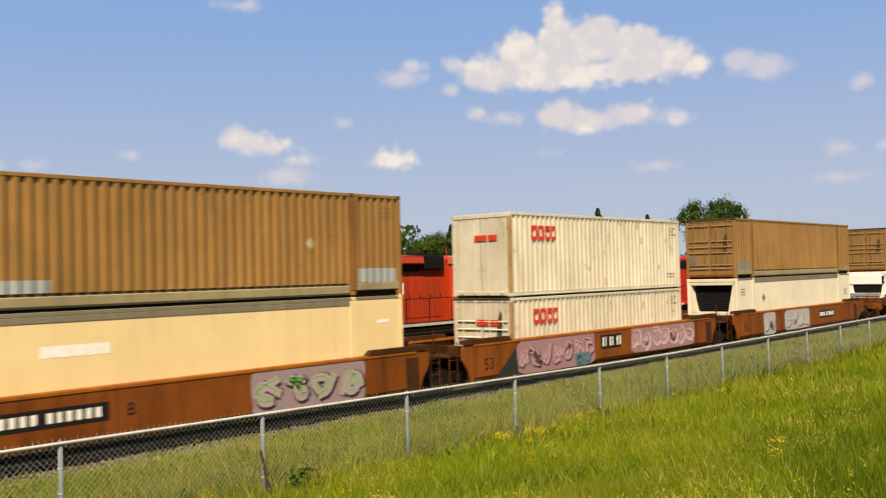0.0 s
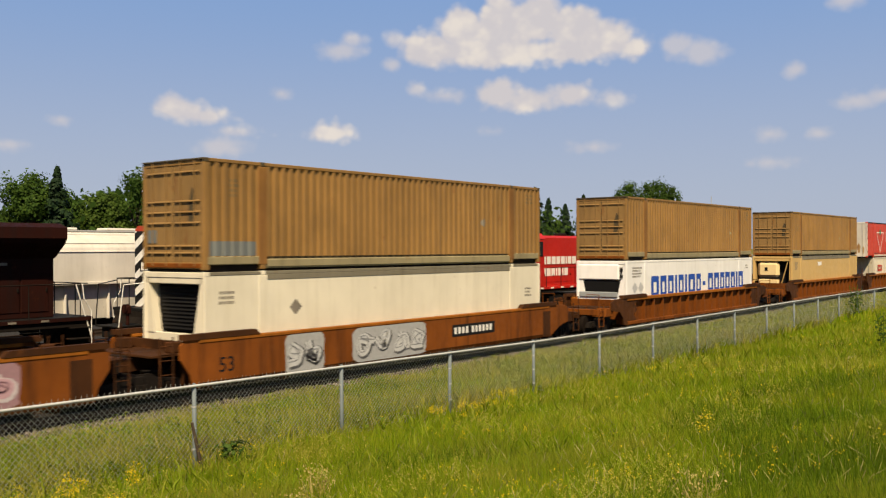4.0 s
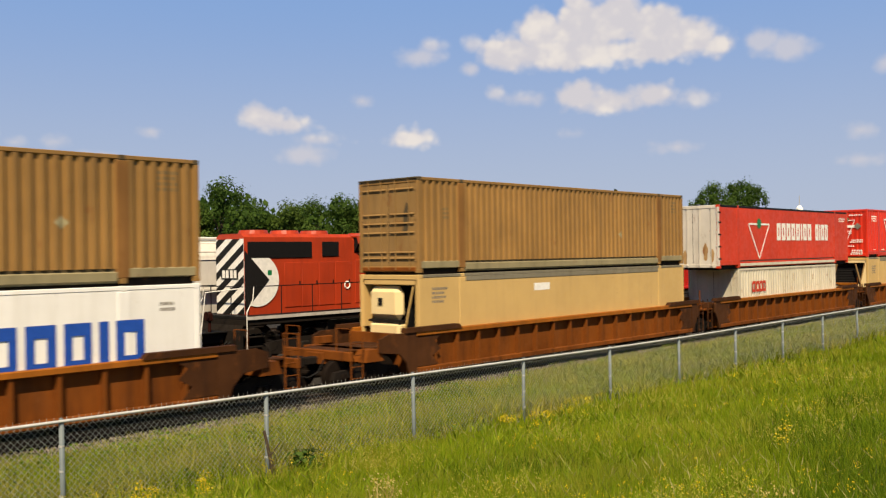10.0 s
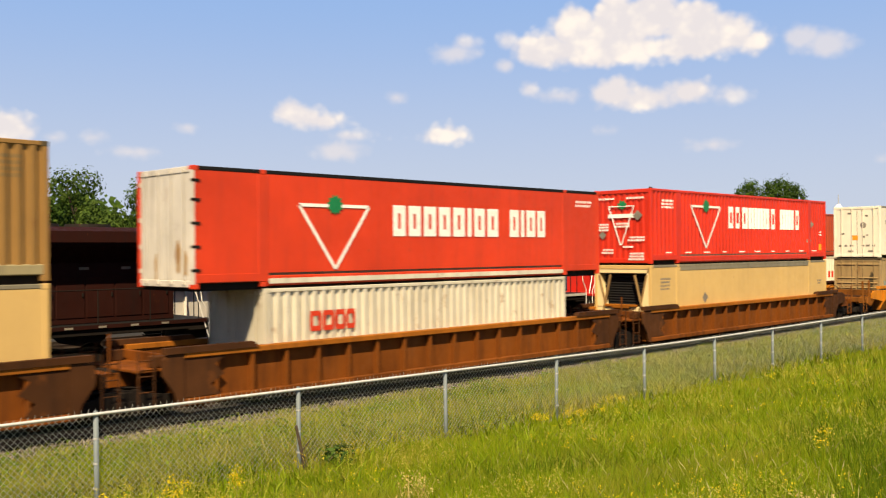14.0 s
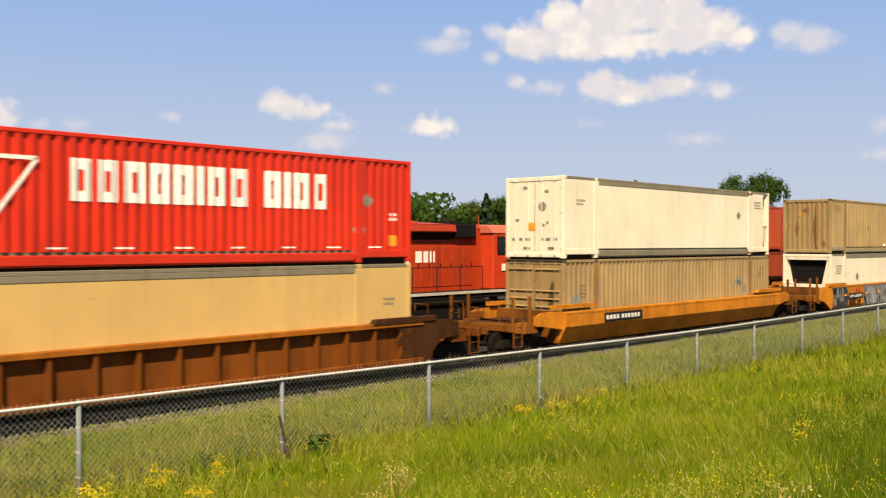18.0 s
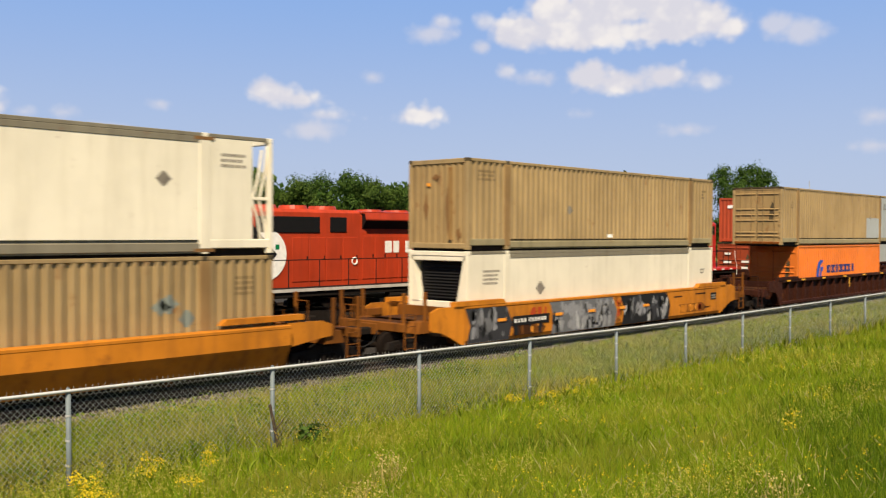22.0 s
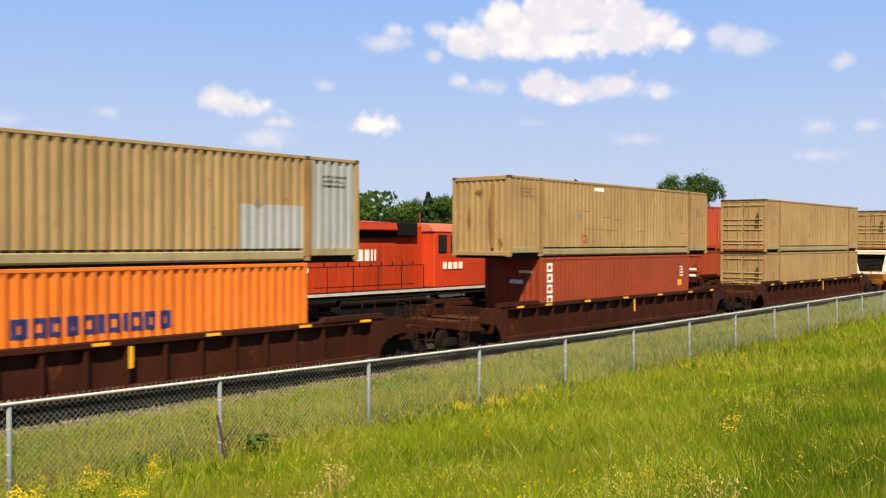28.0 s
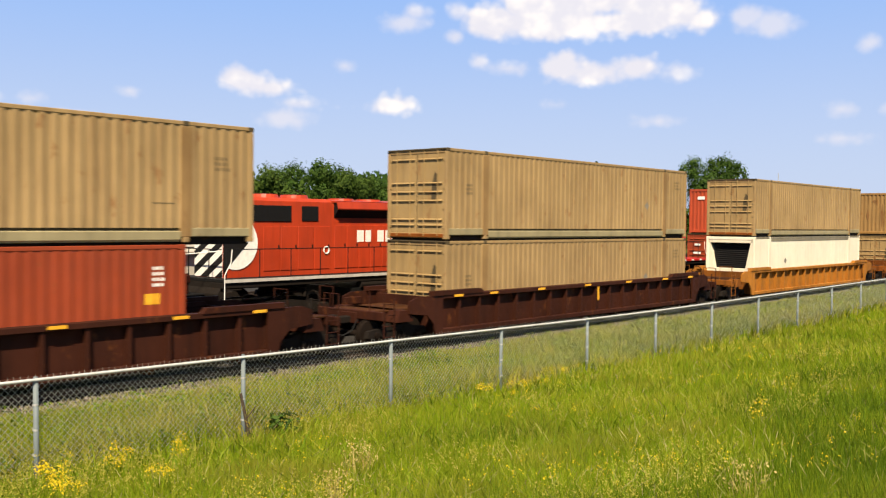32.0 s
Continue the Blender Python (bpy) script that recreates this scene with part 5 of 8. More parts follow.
MARK_SILVER = plain("silver_marking", (0.55, 0.55, 0.53), 0.5)
diamond(c, p, -7.25, 1.62, MARK_SILVER, 0.24)
diamond(c, p, -6.62, 1.62, MARK_SILVER, 0.24)
small_print(c, p, 7.0, 2.4, MARK_GREY, 2, 0.35)
for z_ in (2.08, 2.36):
    part("vent_square", B().box(-8.09, -8.079, -1.1, -0.95, z_, z_ + 0.16), MARK_BLACK, c, "small black vent")
part("unit_cover", B().cbox(-8.1, -7.85, -0.9, 1.18, 2.0, 2.72, 0.05), WHITE, c, "white housing over the cooling unit")
# solid dark block in place of the slot's shaded depth
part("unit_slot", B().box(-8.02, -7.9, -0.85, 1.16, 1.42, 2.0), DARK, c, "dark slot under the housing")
# primer grey stands in for the shaded panel below the slot
part("unit_tray", B().cbox(-8.085, -7.95, -0.8, 1.16, 1.2, 1.45, 0.03), PATCH, c, "lower panel under the slot, grey for its shade")
c, p = put_box(CC[3], UP, 16.15, CH, "corrugated", BROWN, "brown corrugated container with ribbed doors", end="door", end_mat=DOOR_BROWN)
diamond(c, p, 4.7, 1.35, MARK_PALE, 0.14)
small_print(c, p, -7.1, 1.9, MARK_FADED, 3, 0.25)
small_print(c, p, 7.0, 2.5, MARK_FADED, 4)

# car 4
c, p = put_box(CC[4], BASE, 16.15, CH, "smooth", SAND, "sand-coloured refrigerated container with a rounded cooling unit", end="tank")
small_print(c, p, -7.5, 2.4, MARK_GREY, 4, 0.6)
marks(c, [(-2.4, -1.5, 2.2, 2.45)], p, MARK_WHITE, "label_patch")
c, p = put_box(CC[4], UP, 16.15, CH, "corrugated", BROWN, "brown corrugated container with ribbed doors", end="door", end_mat=DOOR_BROWN)
diamond(c, p, 3.2, 1.2, MARK_PALE, 0.12)
small_print(c, p, 7.0, 2.5, MARK_FADED, 4)
small_print(c, p, -7.0, 1.9, MARK_FADED, 3, 0.25)

# car 5
c, p = put_box(CC[5], BASE, 12.19, LOW, "corrugated", GREYWHITE, "grey-white corrugated container with red shapes", end="flat_door", end_mat=GREYWHITE)
round_logo(c, p, -4.7, 1.45, 0.62)
c, p = put_box(CC[5], UP_LOW, 16.15, CH, "smooth", FADED_RED, "smooth red container with weathered white doors and a triangle mark", end="flat_door", end_mat=DOOR_WHITE, rail_mat=FADED_RED, roof_dark=True, band=False)
leaf_triangle(c, p, -3.85, 0.4, 2.35, 1.65)
word_bars(c, p, -1.8, 2.66, 1.27, 0.86, (1, 1, 1.05, 1, 1.05, 0.4, 1, 1.05), MARK_WHITE, "white_bar", "tall white bar", 0.22)
word_bars(c, p, 3.2, 5.0, 1.27, 0.86, (1, 0.4, 1, 0.9), MARK_WHITE, "white_bar", "tall white bar", 0.22)
part("pale_bottom_rail", B().cbox(-5.95, 5.95, -CW - 0.012, -CW - 0.004, 0.07, 0.2, 0.003), GREYWHITE, c)
small_print(c, p, 6.7, 2.45, MARK_WHITE, 2, 0.9)
part("door_post", B().cbox(-8.085, -8.0, -CW - 0.004, -CW + 0.1, 0.1, CH - 0.1, 0.01), DOOR_WHITE, c)
for z_ in (0.4, 0.95, 1.5, 2.05, 2.5):
    part("door_hinge", B().cbox(-8.1, -7.86, -CW - 0.012, -CW + 0.02, z_, z_ + 0.07, 0.006), STEEL, c)

for y_, z_, r_ in ((-0.62, 0.75, 0.24), (-0.95, 0.6, 0.18), (0.4, 0.5, 0.2)):
    part("door_stain", B().poly([(y_ + r_ * (0.5 + 0.12 * math.sin(5 * k_)) * math.cos(k_), z_ + 1.7 * r_ * math.sin(k_)) for k_ in [i_ * 0.4488 for i_ in range(14)]], "x", -8.052, -8.049), RUSTY_WHITE, c, "yellow-brown stain on a white door")

# car 6
c, p = put_box(CC[6], BASE, 16.15, CH, "smooth", SAND, "sand-coloured refrigerated container with an open cooling bay", end="reefer", end_mat=CREAM)
small_print(c, p, -7.4, 2.3, MARK_GREY, 4, 0.7)
for s_ in (-1, 1):
    part("bay_strut", B().tube([(-8.06, s_ * 0.55, 2.5), (-8.04, s_ * 1.05, 0.45)], 0.05, 6), POST_TAN, c, "stained pale strut beside the cooling bay")
    part("bay_strut", B().tube([(-8.06, s_ * 1.08, 2.5), (-8.04, s_ * 0.8, 1.3)], 0.04, 6), POST_TAN, c, "stained pale strut beside the cooling bay")
for z_, a_ in ((1.36, 0.62), (1.30, 0.3)):
    part("bay_ledge", B().cbox(-8.1, -7.95, -a_, a_ + 0.2, z_ - 0.1, z_, 0.02), CAR_CHORD, c, "rusty ledge under the cooling bay")
part("rusty_patch", B().poly([(-0.6, 0.4), (-0.1, 0.3), (0.5, 0.45), (0.62, 0.9), (0.4, 1.2), (-0.35, 1.22), (-0.7, 0.85)], "x", -8.032, -8.027), STAIN, c, "rusty patch under the cooling bay")
diamond(c, p, -4.0, 1.5, MARK_GREY, 0.2)
small_print(c, p, 7.0, 1.85, MARK_GREY, 2, 0.45)
c, p = put_box(CC[6], UP, 16.15, CH, "corrugated", RED, "bright red corrugated container with a triangle mark", end="plain")
leaf_triangle(c, p, -3.9, 0.6, 2.4, 1.68)
word_bars(c, p, -2.0, 2.5, 1.42, 0.92, (1, 1, 1.05, 1, 1.05, 0.4, 1, 1.05), MARK_WHITE, "white_bar", "tall white bar", 0.22)
word_bars(c, p, 2.95, 5.0, 1.42, 0.92, (1, 0.4, 1, 0.9), MARK_WHITE, "white_bar", "tall white bar", 0.22)
small_print(c, p, -7.3, 2.4, MARK_WHITE, 3, 0.9)
for q_ in ((6.4, 1.7), (6.1, 0.9)):
    diamond(c, p, *q_, MARK_GREY, 0.2)
small_print(c, p, 7.2, 1.3, MARK_WHITE, 2, 0.35)
marks(c, [(7.2, 7.55, 0.45, 0.75)], p, MARK_ORANGE, "orange_sticker")
for x_ in (-7, -5.5, -4, -2.5, -1, 0.5, 2, 3.5, 5, 6.5):
    marks(c, [(x_, x_ + 0.45, 0.4, 0.44)], p, MARK_WHITE, "white_dash")
part("end_band", B().box(-8.084, -8.08, -0.72, 0.62, 1.78, 1.93), MARK_WHITE, c, "pale band across the end wall")
part("end_diamond", B().poly([(-0.95, 1.86), (-0.72, 1.66), (-0.5, 1.86), (-0.72, 2.06)], "x", -8.09, -8.086), MARK_GREY, c, "grey diamond placard")
part("end_diamond", B().poly([(0.72, 1.12), (0.9, 0.95), (1.06, 1.12), (0.9, 1.29)], "x", -8.084, -8.08), MARK_GREY, c, "grey diamond placard")
for a_, b_ in (((-0.55, 2.22), (0.02, 0.72)), ((0.6, 2.22), (0.06, 0.72)), ((-0.55, 2.22), (0.6, 2.22))):
    part("end_line", B().tube([(-8.082, a_[0], a_[1]), (-8.082, b_[0], b_[1])], 0.022, 4), MARK_WHITE, c, "thin pale line")
for y_, z_, w_, k_ in ((-0.35, 1.52, 0.6, 2), (-1.02, 0.98, 0.66, 2), (-0.98, 0.36, 0.62, 3), (0.62, 1.5, 0.48, 3), (-1.0, 2.5, 0.75, 1), (0.35, 2.5, 0.7, 1), (-0.5, 0.62, 0.4, 1), (0.4, 0.5, 0.5, 2)):
    b_ = B()
    for i_ in range(k_):
        q_ = y_
        while q_ < y_ + w_:
            e_ = random.uniform(0.05, 0.12)
            b_.box(-8.086, -8.079, q_, q_ + e_, z_ - 0.11 * i_, z_ - 0.11 * i_ + 0.07)
            q_ += e_ + 0.035
    tagged(part("end_lettering", b_, MARK_WHITE, c, "small white lettering too small to read"), kind="stuff")
part("end_leaf", B().poly([(-0.03 + (0.24 if i_ % 2 else 0.15) * math.sin(i_ * math.pi / 7), 2.28 + (0.2 if i_ % 2 else 0.13) * math.cos(i_ * math.pi / 7)) for i_ in range(14)], "x", -8.092, -8.087), MARK_GREEN, c, "green leaf shape")

# car 7
c, p = put_box(CC[7], BASE, 16.15, CH, "corrugated", TAN, "weathered tan-brown corrugated container low in a yellow car", end="door", end_mat=DOOR_TAN)
SCRAWL = plain("faded_teal_scrawl", (0.20, 0.23, 0.20))
for x_, z_, r_ in ((4.95, 1.72, 0.2), (5.15, 1.78, 0.22), (5.62, 1.42, 0.2), (-7.4, 1.45, 0.18), (-7.1, 1.5, 0.16)):
    diamond(c, p, x_, z_, SCRAWL, r_, "faded blue-grey spray mark")
small_print(c, p, -7.1, 1.9, MARK_FADED, 4, 0.35)
small_print(c, p, 7.0, 2.3, MARK_FADED, 4, 0.5)
c, p = put_box(CC[7], UP, 16.15, CH, "smooth", BONE, "smooth bone-white container with white doors", end="flat_door", end_mat=BONE, rail_mat=BONE, band=True, open_far=0.62, low_rail=BAND)
for x_, z_ in ((6.0, 0.02), (6.0, CH - 0.2)):
    part("rust_smear", B().cbox(x_ - 0.2, x_ + 0.35, -CW - 0.008, -CW - 0.005, z_ + 0.03, z_ + 0.11, 0.001), STAIN, c, "rusty smear at the stacking post")
small_print(c, p, -7.3, 2.0, MARK_GREY, 2, 0.45)
diamond(c, p, 5.0, 1.75, MARK_GREY, 0.17)
small_print(c, p, 6.55, 2.35, MARK_GREY, 3, 0.7)
part("door_sticker", B().box(-8.056, -8.048, -0.05, 0.3, 0.98, 1.25), MARK_ORANGE, c, "orange sticker")
for y_, z_, w_ in ((-1.0, 0.62, 0.16), (-0.7, 0.62, 0.2), (-0.4, 0.62, 0.12), (0.2, 0.62, 0.2), (0.55, 0.62, 0.14), (0.85, 0.62, 0.16), (-0.62, 1.2, 0.1), (-0.45, 1.12, 0.1), (-0.62, 2.3, 0.16), (0.3, 2.45, 0.2), (0.7, 1.3, 0.2), (0.2, 0.3, 0.3), (-0.9, 0.3, 0.3)):
    part("door_marking", B().box(-8.056, -8.048, y_, y_ + w_, z_, z_ + 0.1), MARK_GREY, c)
part("round_emblem", B().cyl((-8.056, -0.35, 1.82), (-8.048, -0.35, 1.82), 0.17, n=14), MARK_GREY, c, "grey round emblem")
diamond(c, p, -8.0, 1.75, MARK_GREY, 0.05)

# car 8
c, p = put_box(CC[8], BASE, 16.15, CH, "smooth", BONE, "bone-white refrigerated container with a black louvred bay", end="reefer")
small_print(c, p, -7.3, 2.2, MARK_GREY, 4, 0.75)
diamond(c, p, -4.3, 1.6, MARK_GREY, 0.22)
small_print(c, p, 7.0, 1.9, MARK_GREY, 2, 0.35)
c, p = put_box(CC[8], UP, 16.15, CH, "corrugated", TAN, "tan corrugated container with a plain stained end", end="plain", end_mat=DOOR_TAN)
small_print(c, p, -7.6, 2.45, MARK_FADED, 3, 0.8)
diamond(c, p, -2.6, 1.35, MARK_GREY, 0.15)
small_print(c, p, 7.1, 2.3, MARK_FADED, 3, 0.25)
part("end_hatch", B().cbox(-8.12, -8.03, -0.62, -0.5, 0.3, 2.6, 0.01), DOOR_BROWN, c)
part("end_sticker", B().box(-8.083, -8.079, 0.3, 0.46, 2.02, 2.12), MARK_ORANGE, c)
marks(c, [(-0.2, 0.25, 0.38, 0.5)], p, MARK_WHITE, "label_patch")

# car 9
c, p = put_box(CC[9], BASE, 12.19, CH, "corrugated", ORANGE, "bright orange corrugated container with a blue emblem", end="door", end_mat=ORANGE)
for pts_ in ([(-3.65, 1.2), (-3.33, 1.2), (-3.22, 1.64), (-3.08, 1.9), (-2.76, 2), (-2.76, 2.1), (-3.2, 2.1), (-3.46, 1.92)], [(-3.2, 1.2), (-2.96, 1.24), (-2.96, 1.48), (-2.76, 1.52), (-2.76, 1.78), (-3.08, 1.72)]):
    part("emblem", B().poly(pts_, "y", -CW - 0.006, -CW - 0.002), MARK_BLUE, c, "blue bird-like emblem")
word_bars(c, p, -2.1, 1.75, 1.4, 0.42, (1, 0.8, 0.8, 0.8, 0.8, 0.4, 0.85, 0.3, 0.75, 0.8, 0.8), MARK_NAVY, "dark_bar", "dark blue bar")
c, p = put_box(CC[9], UP, 16.15, CH, "corrugated", TAN, "tan corrugated container with a grey repainted end", end="door", end_mat=DOOR_TAN)
for q_ in ((3.8, 5.94, 0.345, 1.5), (6.27, 7.92, 0.345, 2.76)):
    marks(c, [q_], p, PATCH, "primer_patch", "grey repainted patch")
small_print(c, p, 6.7, 2.3, MARK_FADED, 3, 0.9)
small_print(c, p, -7.0, 2.1, MARK_FADED, 3, 0.3)
diamond(c, p, 4.4, 1.5, MARK_GREY, 0.15)

# car 10
c, p = put_box(CC[10], BASE, 12.19, CH, "corrugated", MAROON, "red-brown corrugated container with white upright letters", end="plain", deep=0.022)
for z_ in (1.15, 1.55, 1.95, 2.35):
    marks(c, frame_marks([(-5.68, -5.32, z_, z_ + 0.32)], 0.09), p, MARK_WHITE, "white_bar", "hollow white block")
small_print(c, p, 5.2, 2.3, MARK_WHITE, 4, 0.3)
marks(c, [(5.0, 5.4, 1.5, 1.75)], p, MARK_YELLOW, "yellow_sticker")
part("end_mark", B().box(-6.102, -6.098, -0.5, 0.1, 1.9, 2.05).box(-6.102, -6.098, -0.9, -0.3, 2.3, 2.4), MARK_WHITE, c)
c, p = put_box(CC[10], UP, 16.15, CH, "corrugated", TAN_DULL, "scuffed tan corrugated container with a plain end", end="plain", end_mat=DOOR_TAN, deep=0.03)
small_print(c, p, -7.4, 2.4, MARK_FADED, 3, 0.8)
diamond(c, p, -3.4, 1.6, MARK_GREY, 0.18)
for k_, (x_, z_, w_) in enumerate(((-3.2, 1.72, 0.6), (-1.7, 1.5, 0.75), (-0.7, 1.42, 0.5), (-3.0, 1.02, 1.4), (-1.4, 0.98, 0.9), (1.2, 0.95, 0.5), (5.2, 0.9, 0.6))):
    marks(c, [(x_, x_ + w_, z_, z_ + 0.035)], p, MARK_FADED, "scrape", "brown scrape")
marks(c, frame_marks([(-3.2, -2.85, 0.5, 0.8)], 0.05), p, MAROON, "red_square")
marks(c, [(-2.3, -1.6, 2.55, 2.68)], p, MARK_WHITE, "label_patch")
small_print(c, p, 6.9, 2.0, MARK_FADED, 3, 0.4)
part("end_hatch", B().cbox(-8.12, -8.03, -0.62, -0.5, 0.3, 2.6, 0.01), DOOR_BROWN, c)

# car 11
for z_ in (BASE, UP):
    c, p = put_box(CC[11], z_, 16.15, CH, "corrugated", TAN_DULL, "tan corrugated container with ribbed doors in a pair", end="door", end_mat=DOOR_TAN, deep=0.03)
    small_print(c, p, -7.1, 1.7, MARK_FADED, 3, 0.25)
    diamond(c, p, 4.6, 1.3, MARK_GREY, 0.15)
    small_print(c, p, 7.0, 2.3, MARK_FADED, 3, 0.4)
# car 12
c, p = put_box(CC[12], BASE, 16.15, CH, "smooth", BONE, "bone-white refrigerated container with a dark cooling bay", end="reefer")
diamond(c, p, -4.0, 1.6, MARK_GREY, 0.15)
c, p = put_box(CC[12], UP, 16.15, CH, "corrugated", TAN_DULL, "tan corrugated container on a white refrigerated one", end="door", end_mat=DOOR_TAN, deep=0.03)
# car 13
c, p = put_box(CC[13], BASE, 16.15, CH, "corrugated", TAN_DULL, "tan corrugated container low in a brown car", end="door", end_mat=DOOR_TAN, deep=0.03)
c, p = put_box(CC[13], UP, 16.15, CH, "corrugated", BROWN, "brown corrugated container with a stained end", end="plain", end_mat=DOOR_BROWN)

# ---- the yard: parked locomotives and cars ----
LOCO_RED = paint("locomotive_red", (0.50, 0.05, 0.013), (0.16, 0.03, 0.015), 0.5, 0.08, 0.45)
PARKED_RED = paint("dull_orange_red_paint", (0.46, 0.07, 0.022), (0.22, 0.04, 0.02), 0.4, 0.08, 0.5)
LOCO_CAB = paint("clean_cab_red", (0.60, 0.055, 0.015), (0.25, 0.04, 0.02), 0.35, 0.05, 0.45)
# lighter than the cab red, so the roof's lit slope is in the paint
LOCO_ROOF = paint("sunlit_red_roof", (0.62, 0.16, 0.09), (0.3, 0.06, 0.03), 0.4, 0.05, 0.55)
LOCO_BRIGHT = paint("bright_locomotive_red", (0.56, 0.022, 0.014), (0.35, 0.03, 0.02), 0.2, 0.0, 0.38)
LOCO_SOOT = paint("sooty_maroon", (0.030, 0.007, 0.004), (0.012, 0.009, 0.008), 0.6, 0.1, 0.6)
HOPPER = paint("hopper_off_white", (0.86, 0.81, 0.70), (0.42, 0.36, 0.27), 0.35, 0.08, 0.5)
BLUE_CAR = paint("faded_blue_boxcar_paint", (0.03, 0.046, 0.085), (0.03, 0.03, 0.03), 0.4, 0.12, 0.55)
WALK_WHITE = paint("white_sill_stripe", (0.62, 0.58, 0.52), (0.2, 0.16, 0.12), 0.6, 0.1, 0.55)


def loco_truck(lo, x, axles=3):
    t = part("truck", B().cbox(x - 0.9 * axles + 0.9, x + 0.9 * axles - 0.9, -0.5, 0.5, 0.5, 0.9, 0.05), STEEL, lo, "black locomotive truck")
    half = 0.92 * (axles - 1) + 0.45
    for s in (-1, 1):
        y0, y1 = sorted((s * 1.05, s * 1.2))
        part("side_frame", B().poly([(x - half, 0.45), (x - half + 0.1, 0.72), (x - 0.5, 0.9), (x + 0.5, 0.9), (x + half - 0.1, 0.72), (x + half, 0.45), (x + 0.4, 0.3), (x - 0.4, 0.3)], "y", y0, y1), STEEL, t)
        for k in range(axles):
            wx = x + (k - (axles - 1) / 2) * 1.84
            part("axle_box", B().cbox(wx - 0.2, wx + 0.2, *sorted((s * 1.15, s * 1.3)), 0.34, 0.74, 0.05), STEEL, t)
    for k in range(axles):
        wx = x + (k - (axles - 1) / 2) * 1.84
        b = B().cyl((wx, -0.9, 0.5), (wx, 0.9, 0.5), 0.09, n=8)
        for s in (-1, 1):
            b.cyl((wx, s * 0.69, 0.5), (wx, s * 0.83, 0.5), 0.5, n=20)
        part("wheelset", b, WHEEL, t)


def handrail(lo, x0, x1, y, z0, n, mat):
    """A railing of stanchions and one long bar along a walkway."""
    b = B().tube([(x0, y, z0 + 1.0), (x1, y, z0 + 1.0)], 0.02)
    part("handrail", b, mat, lo)
    for i in range(n):
        x = x0 + (x1 - x0) * i / (n - 1)
        part("stanchion", B().tube([(x, y, z0 - 0.1), (x, y, z0 + 1.0)], 0.018), mat, lo)


def underframe(lo, x0, x1, z, mat, stripe):
    part("underframe", B().cbox(x0, x1, -1.45, 1.45, z - 0.32, z - 0.11, 0.02), STEEL, lo)
    part("walkway", B().cbox(x0, x1, -1.5, 1.5, z - 0.11, z, 0.01), mat, lo)
    for s in (-1, 1):
        part("sill_stripe", B().box(x0 + 0.02, x1 - 0.02, *sorted((s * 1.502, s * 1.512)), z - 0.12, z - 0.01), stripe, lo, "pale stripe along the walkway edge")
    for e, xe in ((-1, x0), (1, x1)):
        part("pilot", B().poly([(xe, z - 0.3), (xe + e * 0.12, z - 0.5), (xe + e * 0.12, 0.3), (xe, 0.2)], "y", -1.35, 1.35), STEEL, lo)
        part("coupler", B().cbox(*sorted((xe, xe + e * 0.75)), -0.13, 0.13, 0.72, 0.95, 0.04), STEEL, lo)
        for s in (-1, 1):
            for k in range(4):
                part("step", B().cbox(*sorted((xe - e * 0.1, xe - e * 0.75)), *sorted((s * 1.2, s * 1.5)), 0.35 + k * 0.34, 0.39 + k * 0.34, 0.006), STEEL, lo)
            part("grab_rail", B().tube([(xe - e * 0.05, s * 1.5, 0.5), (xe - e * 0.05, s * 1.5, z + 0.15), (xe - e * 0.3, s * 1.5, z + 0.55), (xe - e * 0.35, s * 1.5, z + 1.0)], 0.017), MARK_WHITE, lo, "white grab rail")
        part("end_rail", B().tube([(xe - e * 0.05, -1.3, z + 1.0), (xe - e * 0.05, 1.3, z + 1.0)], 0.02).tube([(xe - e * 0.05, -0.6, z), (xe - e * 0.05, -0.6, z + 1.0)], 0.02).tube([(xe - e * 0.05, 0.6, z), (xe - e * 0.05, 0.6, z + 1.0)], 0.02), BLACK, lo)
        for y in (-0.75, -0.55, 0.55, 0.75):
            part("air_hose", B().tube([(xe + e * 0.1, y, 0.9), (xe + e * 0.3, y, 0.7), (xe + e * 0.34, y, 0.42)], 0.028), BLACK, lo)


def hood(lo, x0, x1, hw, z0, z1, mat, name="hood", bevel=0.12):
    return part(name, B().poly([(-hw, z0), (hw, z0), (hw, z1 - bevel), (hw - bevel * 1.3, z1), (-hw + bevel * 1.3, z1), (-hw, z1 - bevel)], "x", x0, x1), mat, lo)


def hood_doors(lo, x0, x1, hw, z0, z1, n, mat):
    w = (x1 - x0) / n
    for i in range(n):
        a = x0 + i * w
        d = part("hood_door", B().cbox(a + 0.03, a + w - 0.03, -hw - 0.022, -hw - 0.002, z0, z1, 0.008), mat, lo)
        part("door_latch", B().cbox(a + w - 0.12, a + w - 0.07, -hw - 0.05, -hw - 0.022, (z0 + z1) / 2, (z0 + z1) / 2 + 0.12, 0.006), STEEL, d)


def roof_fans(lo, xs, z):
    for x in xs:
        part("roof_fan", B().cyl((x, 0, z), (x, 0, z + 0.14), 0.55, 0.5, n=18), LOCO_RED, lo)
        part("fan_guard", B().cyl((x, 0, z + 0.14), (x, 0, z + 0.16), 0.44, n=18), BLACK, lo)


def bars_on(lo, x, z, h, widths, gap, hw, mat, name="lettering_bar"):
    for x0, x1, z0, z1 in letter_bars(x, z, h, widths, gap):
        part(name, B().box(x0, x1, -hw - 0.034, -hw - 0.024, z0, z1), mat, lo)


